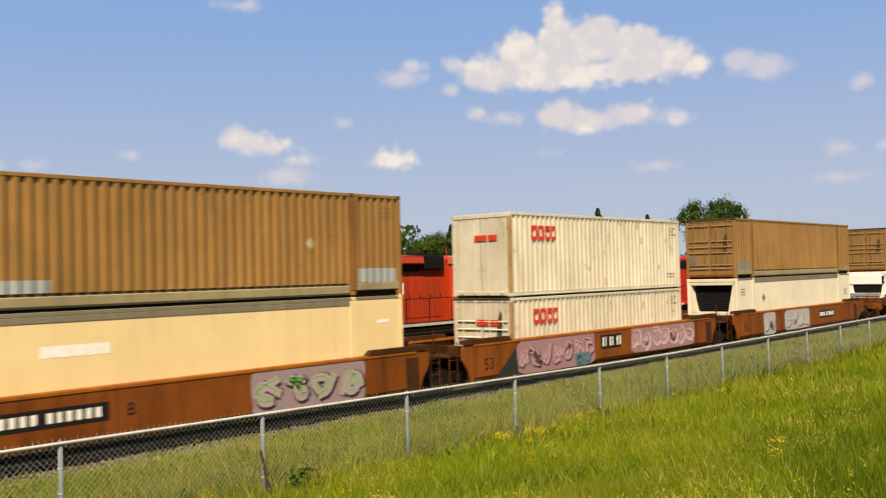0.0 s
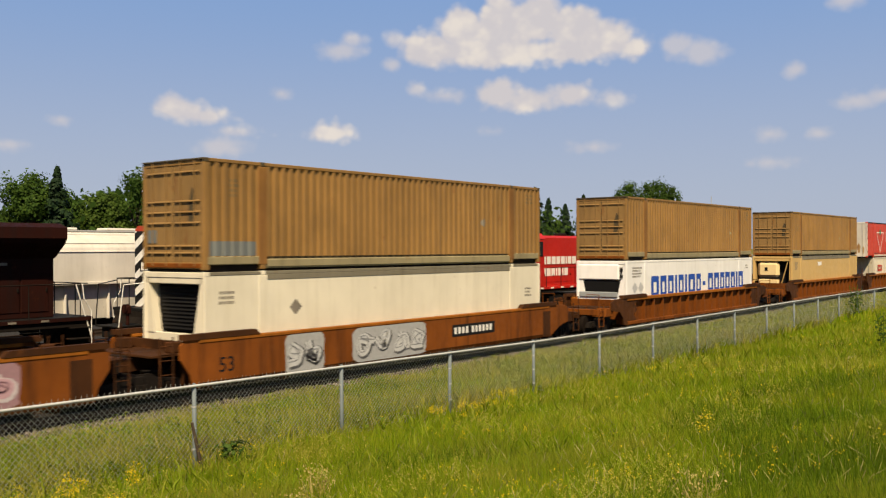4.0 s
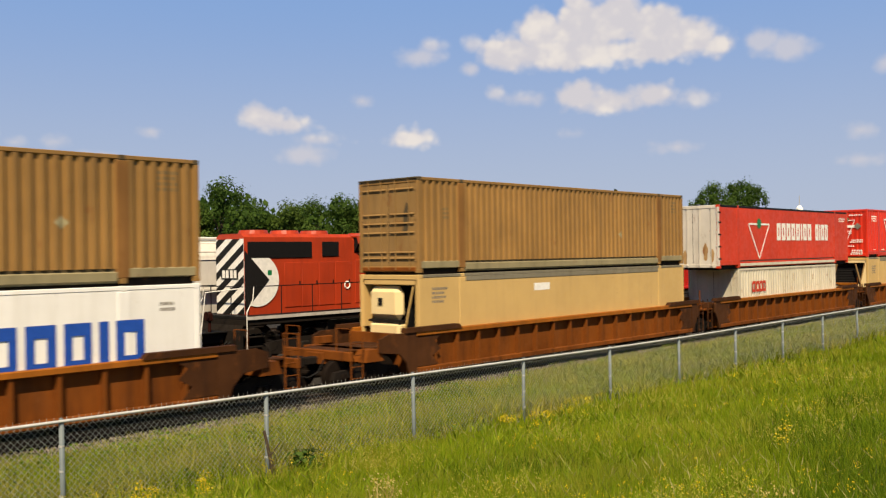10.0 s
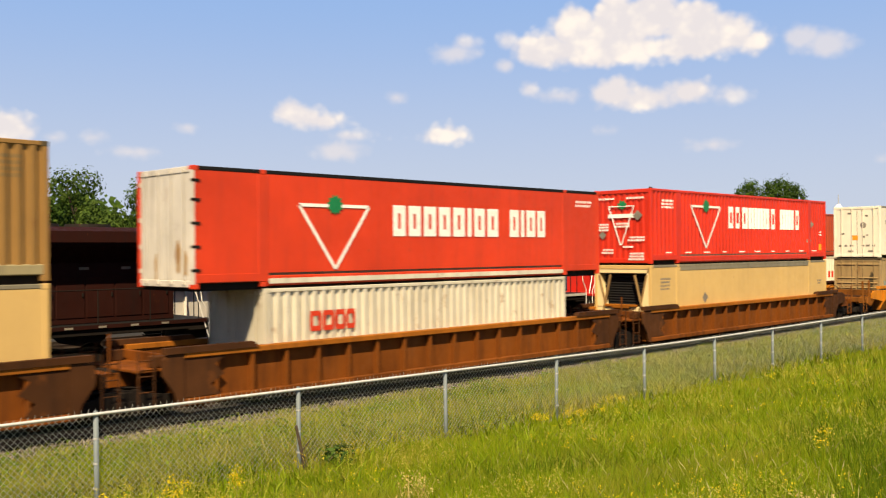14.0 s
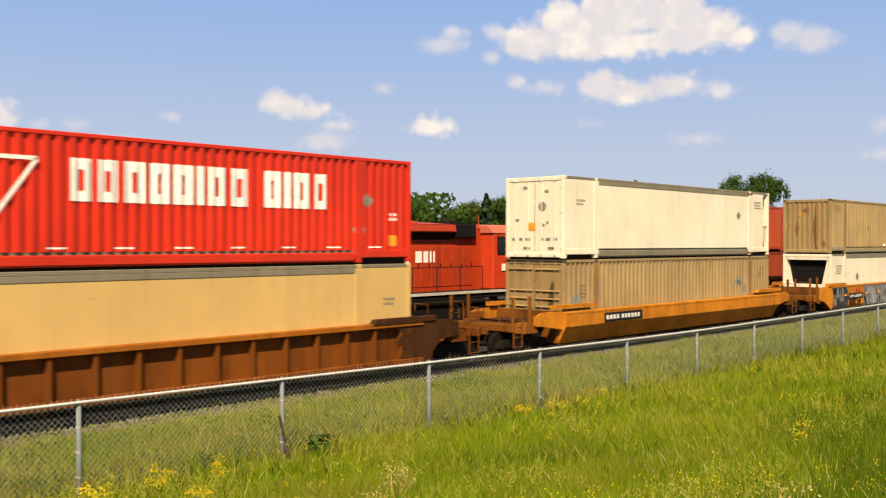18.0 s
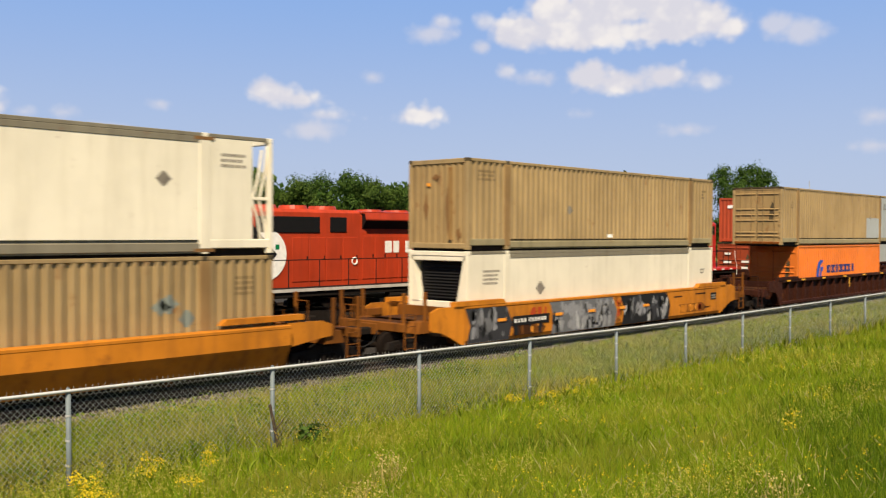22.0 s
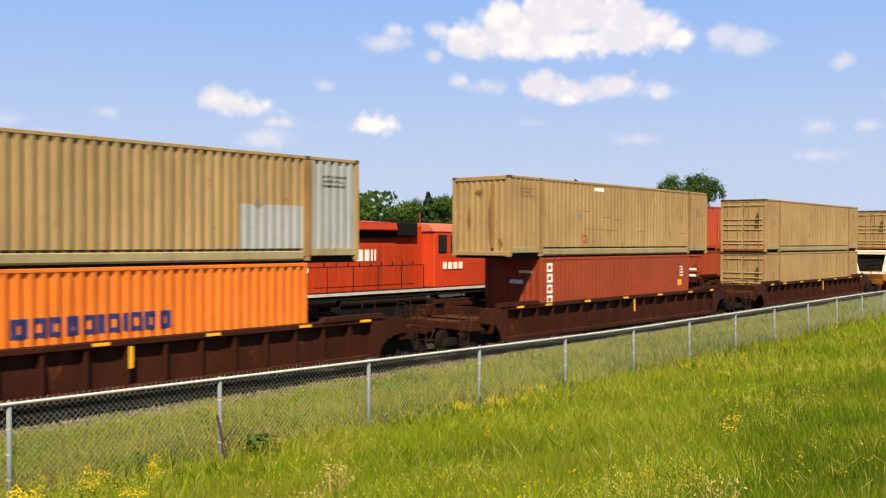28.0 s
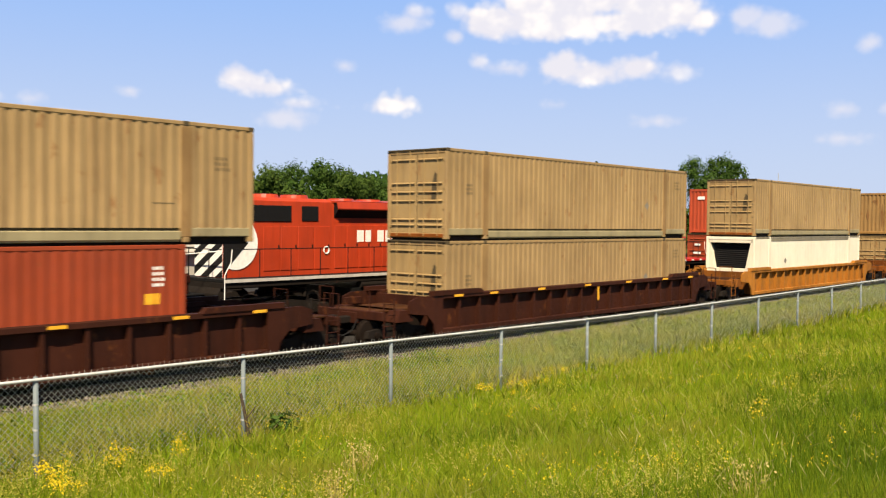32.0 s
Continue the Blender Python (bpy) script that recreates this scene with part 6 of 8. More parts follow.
def cab(lo, x0, x1, hw, z0, z1, mat, front, roof_mat=None):
    """A cab with side and end windows; front is +1 or -1, the way it faces."""
    part("cab_wall", B().cbox(x0, x1, -hw, hw, z0, z1 - 0.35, 0.04), mat, lo)
    part("cab_roof", B().poly([(-hw - 0.03, z1 - 0.37), (-hw + 0.25, z1 - 0.08), (-0.5, z1), (0.5, z1), (hw - 0.25, z1 - 0.08), (hw + 0.03, z1 - 0.37)], "x", x0 - 0.06, x1 + 0.06), roof_mat or mat, lo)
    for k in (0.16, 0.56):
        wa = x0 + (x1 - x0) * k
        wb = wa + (x1 - x0) * (0.22 if k < 0.5 else 0.34)
        f = part("window", B().cbox(wa - 0.05, wb + 0.05, -hw - 0.025, -hw + 0.01, z1 - 1.3, z1 - 0.52, 0.01), BLACK, lo, "black-framed cab window")
        part("pane", B().box(wa, wb, -hw - 0.03, -hw - 0.026, z1 - 1.25, z1 - 0.57), GLASS, f)
        part("window_bar", B().box((wa + wb) / 2 - 0.015, (wa + wb) / 2 + 0.015, -hw - 0.04, -hw - 0.03, z1 - 1.25, z1 - 0.57), STEEL, f)
    xf = x1 if front > 0 else x0
    for y in (-0.85, 0.85):
        f = part("windscreen", B().cbox(*sorted((xf - front * 0.01, xf + front * 0.02)), y - 0.45, y + 0.45, z1 - 1.15, z1 - 0.5, 0.01), BLACK, lo)
        part("pane", B().box(*sorted((xf + front * 0.022, xf + front * 0.026)), y - 0.38, y + 0.38, z1 - 1.08, z1 - 0.57), GLASS, f)


def cut_band(pts, lim, keep_above):
    """The part of a flat polygon above or below a level."""
    out = []
    inside = lambda q: (q[1] >= lim) == keep_above
    for p, q in zip(pts, pts[1:] + pts[:1]):
        if inside(p):
            out.append(p)
        if inside(p) != inside(q):
            f = (lim - p[1]) / (q[1] - p[1])
            out.append((p[0] + f * (q[0] - p[0]), lim))
    return out


def loco_striped():
    """Older road unit: striped tail, half-round white mark, flared grilles, cab at the far end."""
    lo = thing("diesel_locomotive", pose(28.0, YARD_Y[0], 0), "parked red diesel locomotive with black-and-white striped tail", "locomotive", "parked locomotives")
    z, hw = 1.76, 0.82
    underframe(lo, -9.05, 8.5, z, BLACK, WALK_WHITE)
    part("end_platform", B().cbox(-10.3, -9.06, -0.62, 0.62, 1.2, 1.25, 0.01).cbox(-10.2, -9.06, -0.4, 0.4, 0.85, 1.2, 0.03), BLACK, lo)
    for y in (-1.2, 1.2):
        part("platform_rail", B().tube([(-9.1, y, 2.7), (-10.1, y * 0.6, 2.6), (-10.25, y * 0.55, 1.22)], 0.022), MARK_WHITE if y < 0 else BLACK, lo)
    hood(lo, -8.6, -3.6, hw, z, 4.58, LOCO_RED, "radiator_hood")
    hood(lo, -3.6, 2.85, hw, z, 4.5, LOCO_RED, "engine_hood")
    hood(lo, 4.9, 7.4, hw, z, 3.35, LOCO_CAB, "short_hood", 0.2)
    cab(lo, 2.85, 4.9, 1.5, z, 4.55, LOCO_CAB, 1, LOCO_ROOF)
    part("antenna", B().tube([(2.6, -0.9, 4.4), (2.6, -0.9, 4.95)], 0.02), LOCO_RED, lo)
    part("radiator_grille", B().cbox(-8.45, -5.6, -hw - 0.03, -hw + 0.02, 3.72, 4.3, 0.01), BLACK, lo, "black radiator grille")
    part("filter_grille", B().cbox(-5.1, -4.3, -hw - 0.03, -hw + 0.02, 3.75, 4.3, 0.01), BLACK, lo)
    # black colour holds the shade under the flare as well as the grille
    part("flared_blister", B().poly([(-hw + 0.02, 3.85), (-hw - 0.28, 4.25), (-hw - 0.22, 4.48), (-hw + 0.02, 4.5)], "x", -3.5, 0.9), BLACK, lo, "flared grille housing, black with its underside shade")
    part("blister_side", B().poly([(-hw - 0.285, 4.2), (-hw - 0.3, 4.24), (-hw - 0.24, 4.5), (-hw - 0.2, 4.5)], "x", -3.55, 0.95), LOCO_RED, lo, "lit red lip of the grille housing")
    part("blister_cap", B().poly([(-hw - 0.2, 4.46), (-hw - 0.24, 4.52), (0.6, 4.62), (0.6, 4.5)], "x", -3.55, 0.95), LOCO_RED, lo)
    part("air_filter_box", B().cbox(0.95, 2.35, -hw - 0.2, hw + 0.2, 3.95, 4.56, 0.05), BLACK, lo)
    hood_doors(lo, -3.5, 2.3, hw, 1.95, 3.6, 9, LOCO_RED)
    hood_doors(lo, -6.9, -3.7, hw, 1.95, 3.55, 4, LOCO_RED)
    roof_fans(lo, (-7.6, -6.2, -4.8), 4.58)
    roof_fans(lo, (-2.4, -0.9), 4.5)
    part("exhaust_pipe", B().cbox(1.3, 1.9, -0.3, 0.3, 4.5, 4.72, 0.04), STEEL, lo)
    # tail: leaning black and white stripes
    e = -8.605
    part("tail_plate", B().box(e - 0.01, e, -hw, hw, z + 0.02, 4.4), MARK_WHITE, lo, "white tail panel")
    lowz, topz, rise, period = z + 0.02, 4.4, 1.05, 0.55
    k = lowz - rise - period
    while k < topz:
        band = [(-hw, k + rise), (hw, k), (hw, k + period * 0.5), (-hw, k + rise + period * 0.5)]
        for keep_above, lim in ((True, lowz), (False, topz)):
            band = cut_band(band, lim, keep_above)
        if len(band) > 2:
            part("black_stripe", B().poly(band, "x", e - 0.016, e - 0.011), MARK_BLACK, lo, "black diagonal stripe")
        k += period
    part("number_board", B().box(e - 0.03, e - 0.017, -0.5, 0.5, 3.0, 3.35), MARK_BLACK, lo)
    for y in (-0.42, -0.2, 0.05, 0.27):
        part("number_bar", B().box(e - 0.035, e - 0.031, y, y + 0.16, 3.04, 3.31), MARK_WHITE, lo)
    cx, cz, r = -8.05, 2.95, 0.92
    pts = [(max(-8.6, cx + r * math.cos(a)), cz + r * math.sin(a)) for a in [i * 2 * math.pi / 36 for i in range(36)]]
    part("round_mark", B().poly(pts, "y", -hw - 0.028, -hw - 0.024), MARK_WHITE, lo, "white half-round mark")
    part("triangle_mark", B().poly([(-8.6, 1.9), (-7.55, 2.95), (-8.6, 4.0)], "y", -hw - 0.034, -hw - 0.029), MARK_BLACK, lo, "black triangle")
    bars_on(lo, -2.3, 2.95, 0.46, (0.36, 0.3, 0, 0.36, 0.26, 0.1, 0.1), 0.1, hw, MARK_WHITE)
    bars_on(lo, 3.4, 2.55, 0.3, (0.26, 0.26, 0.26, 0.26), 0.1, 1.5, MARK_WHITE, "number_bar")
    handrail(lo, -8.9, 2.2, -1.46, z, 9, BLACK)
    handrail(lo, -8.9, 2.2, 1.46, z, 9, BLACK)
    part("brake_stand", B().cbox(-9.8, -9.7, -0.46, -0.36, 1.25, 1.95, 0.02).cbox(-9.85, -9.66, -0.52, -0.3, 1.62, 1.9, 0.03).cyl((-9.88, -0.41, 1.8), (-9.85, -0.41, 1.8), 0.15, n=14), LOCO_SOOT, lo, "sooty red handbrake stand")
    ring = B()
    for i in range(12):
        a, a2 = i * math.pi / 6, (i + 1) * math.pi / 6
        ring.cyl((-3.9 + 0.13 * math.cos(a), -hw - 0.03, 2.65 + 0.13 * math.sin(a)), (-3.9 + 0.13 * math.cos(a2), -hw - 0.03, 2.65 + 0.13 * math.sin(a2)), 0.03, n=5)
    part("ring_mark", ring, MARK_WHITE, lo, "small white ring")
    part("green_mark", B().box(-7.62, -7.45, -hw - 0.034, -hw - 0.029, 3.12, 3.3), MARK_GREEN, lo, "small green square")
    handrail(lo, 5.0, 8.3, -1.46, z, 3, LOCO_RED)
    loco_truck(lo, -6.3)
    loco_truck(lo, 5.2)
    part("fuel_tank", B().poly([(-1.35, 1.2), (-1.35, 0.55), (-0.9, 0.28), (0.9, 0.28), (1.35, 0.55), (1.35, 1.2)], "x", -3.0, 2.9), BLACK, lo)
    part("air_tank", B().cyl((-2.6, -1.3, 1.32), (2.4, -1.3, 1.32), 0.16, n=12), STEEL, lo)


def loco_bright():
    """Freshly painted unit that faces the striped one."""
    lo = thing("diesel_locomotive", pose(46.1, YARD_Y[0], 0), "parked bright red diesel locomotive with white lettering bars", "locomotive", "parked locomotives")
    z, hw = 1.7, 0.82
    underframe(lo, -9.2, 8.9, z, LOCO_BRIGHT, LOCO_BRIGHT)
    for i in range(17):
        part("sill_dash", B().box(-8.9 + i * 1.05, -8.6 + i * 1.05, -1.522, -1.513, z - 0.11, z - 0.03), MARK_WHITE, lo, "white dash on the walkway edge")
    hood(lo, -8.0, -5.7, 0.85, z - 0.05, 3.3, LOCO_BRIGHT, "short_hood", 0.18)
    hood(lo, -3.2, 7.4, hw, z, 4.45, LOCO_BRIGHT, "engine_hood")
    cab(lo, -5.7, -3.2, 1.5, z, 4.62, LOCO_BRIGHT, -1)
    part("number_board", B().cbox(-5.8, -5.7, -0.75, 0.75, 4.12, 4.4, 0.01), MARK_BLACK, lo)
    for y in (-0.62, -0.46, 0.3, 0.46):
        part("number_bar", B().box(-5.81, -5.801, y, y + 0.12, 4.17, 4.35), MARK_WHITE, lo)
    for y in (-0.62, 0.02):
        part("nose_lettering", B().box(-8.02, -8.004, y, y + 0.56, 2.65, 3.05), MARK_WHITE, lo, "white bar on the nose")
    part("headlight", B().cyl((-5.84, -0.15, 4.25), (-5.7, -0.15, 4.25), 0.1, n=10).cyl((-5.84, 0.15, 4.25), (-5.7, 0.15, 4.25), 0.1, n=10), GALV, lo)
    bars_on(lo, -5.1, 2.75, 0.3, (0.2, 0.2, 0.2, 0.2), 0.06, 1.5, MARK_WHITE, "number_bar")
    hood_doors(lo, -3.0, 7.2, hw, 1.9, 2.55, 11, LOCO_BRIGHT)
    bars_on(lo, -2.4, 2.88, 0.42, (0.38, 0.4, 0.42, 0.4, 0.4, 0.14, 0.4, 0.42), 0.1, hw, MARK_WHITE)
    bars_on(lo, -2.4, 2.24, 0.42, (0.36, 0.4, 0.38, 0.14, 0.34, 0.14, 0.38), 0.1, hw, MARK_WHITE)
    part("radiator_grille", B().cbox(5.0, 7.2, -hw - 0.03, -hw + 0.02, 3.7, 4.2, 0.01), BLACK, lo)
    part("blower_grille", B().cbox(-3.1, -2.3, -hw - 0.03, -hw + 0.02, 3.85, 4.25, 0.01), BLACK, lo)
    for x in (6.4, 5.2):
        part("roof_fan", B().cyl((x, 0, 4.45), (x, 0, 4.58), 0.52, 0.48, n=16), LOCO_BRIGHT, lo)
    part("exhaust_pipe", B().cbox(0.6, 1.3, -0.25, 0.25, 4.45, 4.62, 0.04), STEEL, lo)
    handrail(lo, -3.0, 7.8, -1.46, z, 8, BLACK)
    handrail(lo, -8.9, -5.9, -1.46, z, 3, MARK_WHITE)
    for s in (-1, 1):
        part("front_grab_iron", B().tube([(-9.1, s * 1.3, 0.5), (-9.1, s * 1.3, 1.8), (-8.4, s * 1.0, 2.75), (-8.1, s * 0.6, 2.8)], 0.022), MARK_WHITE, lo, "white front grab iron")
    loco_truck(lo, -5.2, 2)
    loco_truck(lo, 5.2, 2)
    part("fuel_tank", B().poly([(-1.35, 1.15), (-1.35, 0.55), (-0.9, 0.28), (0.9, 0.28), (1.35, 0.55), (1.35, 1.15)], "x", -2.4, 2.4), BLACK, lo)


def loco_sooty():
    """Large sooty-black unit of which the tail is seen."""
    lo = thing("diesel_locomotive", pose(4.4, YARD_Y[0], 0), "parked sooty black-maroon diesel locomotive with overhanging radiator", "locomotive", "parked locomotives")
    z, hw = 1.72, 0.9
    underframe(lo, -11.0, 11.9, z, BLACK, LOCO_SOOT)
    for i in range(11):
        part("sill_dash", B().box(0.2 + i * 1.0, 0.45 + i * 1.0, -1.522, -1.513, z - 0.1, z - 0.04), MARK_GREY, lo, "pale dash on the walkway edge")
    hood(lo, -6.0, 10.95, hw, z, 4.3, LOCO_SOOT, "engine_hood")
    part("radiator_wing", B().poly([(-1.5, 3.95), (-1.6, 4.1), (-1.6, 4.42), (-1.2, 4.55), (1.2, 4.55), (1.6, 4.42), (1.6, 4.1), (1.5, 3.95), (0.9, 3.5), (-0.9, 3.5)], "x", 6.0, 11.0), LOCO_SOOT, lo, "overhanging sooty black radiator")
    hood_doors(lo, 0.0, 10.8, hw, 1.9, 3.1, 12, LOCO_SOOT)
    part("round_emblem", B().cyl((6.35, -hw - 0.024, 3.05), (6.35, -hw - 0.03, 3.05), 0.62, n=24), plain("gold_emblem", (0.22, 0.065, 0.02)), lo, "gold ring emblem")
    part("emblem_centre", B().cyl((6.35, -hw - 0.031, 3.05), (6.35, -hw - 0.036, 3.05), 0.48, n=24), LOCO_SOOT, lo)
    for x in (7.0, 8.6):
        part("roof_fan", B().cyl((x, 0, 4.55), (x, 0, 4.66), 0.7, 0.65, n=16), STEEL, lo)
    for x0 in (7.9, 9.2):
        part("side_plate_mark", B().box(x0, x0 + 0.3, -hw - 0.03, -hw - 0.024, 3.3, 3.38), MARK_GREY, lo)
    handrail(lo, 0.0, 11.5, -1.46, z, 8, STEEL)
    part("tail_rail", B().tube([(11.35, -1.46, 2.72), (11.9, -1.46, 1.0)], 0.022), MARK_WHITE, lo, "white slanted rail")
    loco_truck(lo, 7.2)
    loco_truck(lo, -7.2)
    part("fuel_tank", B().poly([(-1.4, 1.2), (-1.4, 0.5), (-1.0, 0.25), (1.0, 0.25), (1.4, 0.5), (1.4, 1.2)], "x", -4.0, 3.8), BLACK, lo)


def covered_hopper(x, label, k=7.4):
    """Grain hopper: side sheet above a recessed slope sheet, rounded shoulder with seams, roof hatches and walk."""
    h = thing("covered_hopper", pose(x, YARD_Y[1], 0), label, "hopper car", "grain hoppers")
    shoulder = [(1.6, 3.68), (1.56, 3.84), (1.46, 4.0), (1.26, 4.18), (0.95, 4.34), (0.6, 4.43)]
    prof = [(-1.6, 2.48)] + [(-a, z) for a, z in shoulder] + shoulder[::-1] + [(1.6, 2.48)]
    part("side_shell", B().poly(prof, "x", -k, k), HOPPER, h)
    part("slope_sheet", B().poly([(-1.42, 2.49), (1.42, 2.49), (1.2, 1.12), (-1.2, 1.12)], "x", -k + 0.5, k - 0.5), HOPPER, h, "recessed slope sheet")
    part("centre_sill", B().cbox(-k - 0.7, k + 0.7, -0.4, 0.4, 0.78, 1.1, 0.03), STEEL, h)
    part("roof_walk", B().cbox(-k - 0.2, k + 0.2, -0.5, 0.5, 4.46, 4.52, 0.01), GALV, h)
    for s in (-1, 1):
        part("side_sill", B().cbox(-k, k, *sorted((s * 1.58, s * 1.64)), 2.44, 2.54, 0.01), HOPPER, h)
        for a, z in ((1.6, 3.68), (1.46, 4.0), (0.95, 4.34)):
            part("seam", B().cyl((-k, s * a, z), (k, s * a, z), 0.035, n=6), HOPPER, h)
        for q in range(9):
            xx = -k + 0.15 + q * (2 * k - 0.3) / 8
            part("side_stake", B().cbox(xx - 0.03, xx + 0.03, *sorted((s * 1.3, s * 1.44)), 1.1, 2.48, 0.008), HOPPER, h)
    for q in range(4):
        xx = (q - 1.5) * (k - 1.0) * 0.56
        part("hatch", B().cbox(xx - 0.16 * k, xx + 0.16 * k, -0.35, 0.35, 4.51, 4.62, 0.04), HOPPER, h)
        part("outlet", B().poly([(xx - 0.15 * k, 1.1), (xx + 0.15 * k, 1.1), (xx + 0.4, 0.45), (xx - 0.4, 0.45)], "y", -0.8, 0.8), STEEL, h, "dark discharge gate")
    for e in (-1, 1):
        lad = B()
        for yy in (-1.35, -0.95):
            lad.tube([(e * (k + 0.08), yy, 1.0), (e * (k + 0.08), yy, 4.4)], 0.022)
        for q in range(9):
            lad.tube([(e * (k + 0.08), -1.35, 1.2 + q * 0.38), (e * (k + 0.08), -0.95, 1.2 + q * 0.38)], 0.015)
        part("ladder", lad, HOPPER, h)
        part("end_platform", B().cbox(*sorted((e * (k - 0.5), e * (k + 0.9))), -1.4, 1.4, 1.0, 1.1, 0.02), STEEL, h)
        part("end_post", B().cbox(*sorted((e * (k - 0.08), e * (k - 0.2))), -1.5, -1.38, 1.1, 2.49, 0.01), HOPPER, h)
        part("coupler", B().cbox(*sorted((e * (k + 0.8), e * (k + 1.35))), -0.13, 0.13, 0.75, 0.95, 0.03), STEEL, h)
        truck(h, e * (k - 0.8))


def boxcar():
    b = thing("boxcar", pose(49.0, YARD_Y[2], 0), "faded blue boxcar on the far track", "boxcar")
    part("body", B().poly([(-1.5, 1.05), (-1.5, 4.35), (-1.2, 4.52), (0, 4.62), (1.2, 4.52), (1.5, 4.35), (1.5, 1.05)], "x", -9.0, 9.0), BLUE_CAR, b)
    for i in range(19):
        if 7 < i < 11:
            continue
        part("side_post", B().cbox(-9.0 + i, -8.9 + i, -1.56, -1.5, 1.05, 4.3, 0.01), BLUE_CAR, b)
    part("sliding_door", B().cbox(-1.6, 1.6, -1.6, -1.53, 1.15, 4.2, 0.02), BLUE_CAR, b)
    part("roof_edge", B().cbox(-9.05, 9.05, -1.56, -1.45, 4.28, 4.42, 0.02), GALV, b, "pale roof edge")
    part("sill", B().cbox(-9.0, 9.0, -1.4, 1.4, 0.85, 1.05, 0.02), STEEL, b)
    for e in (-1, 1):
        truck(b, e * 6.8)
        part("coupler", B().cbox(*sorted((e * 8.9, e * 9.5)), -0.13, 0.13, 0.75, 0.95, 0.03), STEEL, b)


def parked_box(x, z, length, mat, label, end):
    c, p = container("shipping_container", length, CH, "corrugated", mat, label, end=end)
    c.matrix_basis = pose(x, YARD_Y[0], z)
    c["group"] = "parked cars"
    return c, p


def parked_cars():
    """Two joined parked cars behind the bright locomotive, with boxes of several sizes."""
    for k, (cx, l) in enumerate(((66.2, "parked dark well car holding short and long containers"), (84.2, "parked dark well car holding a grey container"))):
        f, _ = well_car("dark", "rib", (9.0, False), (9.0, False), l)
        f.matrix_basis = pose(cx, YARD_Y[0], 0)
        f["group"] = "parked cars"
        truck(f, 9.0)
        if k == 0:
            truck(f, -9.0)
    c, p = parked_box(60.95, BASE, 6.06, MAROON, "short dark red container with white door marks", "door")
    for y, z, w in ((-0.9, 1.6, 0.5), (-0.85, 1.2, 0.45), (-0.85, 0.75, 0.5), (0.3, 1.55, 0.55), (0.35, 2.1, 0.4)):
        part("door_mark", B().box(-3.06, -3.05, y, y + w, z, z + 0.13), MARK_WHITE, c, "white mark on the door")
    c, p = parked_box(67.1, BASE, 6.06, BONE, "short cream container with a red square mark", "plain")
    for x in (-2.3, -1.75):
        marks(c, [(x, x + 0.45, 1.45, 1.9)], p, MARK_RED, "red_mark", "red square mark")
    c, p = parked_box(66.2, UP, 16.15, PARKED_RED, "orange-red corrugated container on a parked stack", "plain")
    part("end_mark", B().box(-8.082, -8.078, 0.2, 0.7, 2.2, 2.4), MARK_WHITE, c, "white mark on the end wall")
    part("end_sticker", B().box(-8.083, -8.079, -0.9, -0.3, 0.35, 0.8), MARK_YELLOW, c, "yellow sticker")
    parked_box(84.2, BASE, 16.15, PATCH, "grey corrugated container low in a parked car", "plain")


loco_sooty()
loco_striped()
loco_bright()
covered_hopper(17.3, "off-white covered grain hopper behind the locomotives")
covered_hopper(33.2, "short off-white covered hopper behind the striped locomotive", 5.75)
boxcar()
parked_cars()


# ---- masts ----
def mast(x, y, h, label):
    m = thing("radio_mast", pose(x, y, -0.5), label, "mast")
    part("pole", B().cyl((0, 0, 0), (0, 0, h), 0.11, 0.05, n=8), GALV, m)
    part("crossbar", B().tube([(-0.22, 0, h * 0.95), (0.22, 0, h * 0.95)], 0.03), GALV, m)
    part("dome", B().cyl((0, 0, h - 2.1), (0, 0, h - 1.7), 0.5, 0.46, n=14).cyl((0, 0, h - 1.7), (0, 0, h - 1.35), 0.46, 0.2, n=14), WHITE, m, "white dome")


mast(130.7, 52.0, 11.6, "slender pale mast with a white dome beyond the yard")

# ---- trees ----
LEAF = foliage("broad_leaves", [(0.038, 0.082, 0.014), (0.056, 0.112, 0.017), (0.078, 0.142, 0.021), (0.104, 0.17, 0.027)], 0.6, 0.35)
LEAF_LIGHT = foliage("light_leaves", [(0.055, 0.10, 0.016), (0.074, 0.128, 0.02), (0.096, 0.156, 0.025), (0.12, 0.18, 0.03)], 0.6, 0.35)
NEEDLE = foliage("conifer_needles", [(0.012, 0.028, 0.012), (0.022, 0.045, 0.018), (0.035, 0.065, 0.022)], 0.6, 0.1)
BARK = paint("bark", (0.09, 0.065, 0.045), (0.04, 0.03, 0.022), 0.5, 0, 0.9)


def quick_mesh(name, verts, faces, material):
    """verts: n x 3; faces: n x 4 or n x 3 array."""
    me = bpy.data.meshes.new(name)
    verts, faces = np.asarray(verts, np.float32), np.asarray(faces, np.int32)
    me.vertices.add(len(verts))
    me.vertices.foreach_set("co", verts.ravel())
    k = faces.shape[1]
    me.loops.add(faces.size)
    me.loops.foreach_set("vertex_index", faces.ravel())
    me.polygons.add(len(faces))
    me.polygons.foreach_set("loop_start", np.arange(0, faces.size, k, dtype=np.int32))
    me.materials.append(material)
    me.update(calc_edges=True)
    me.validate()
    return me


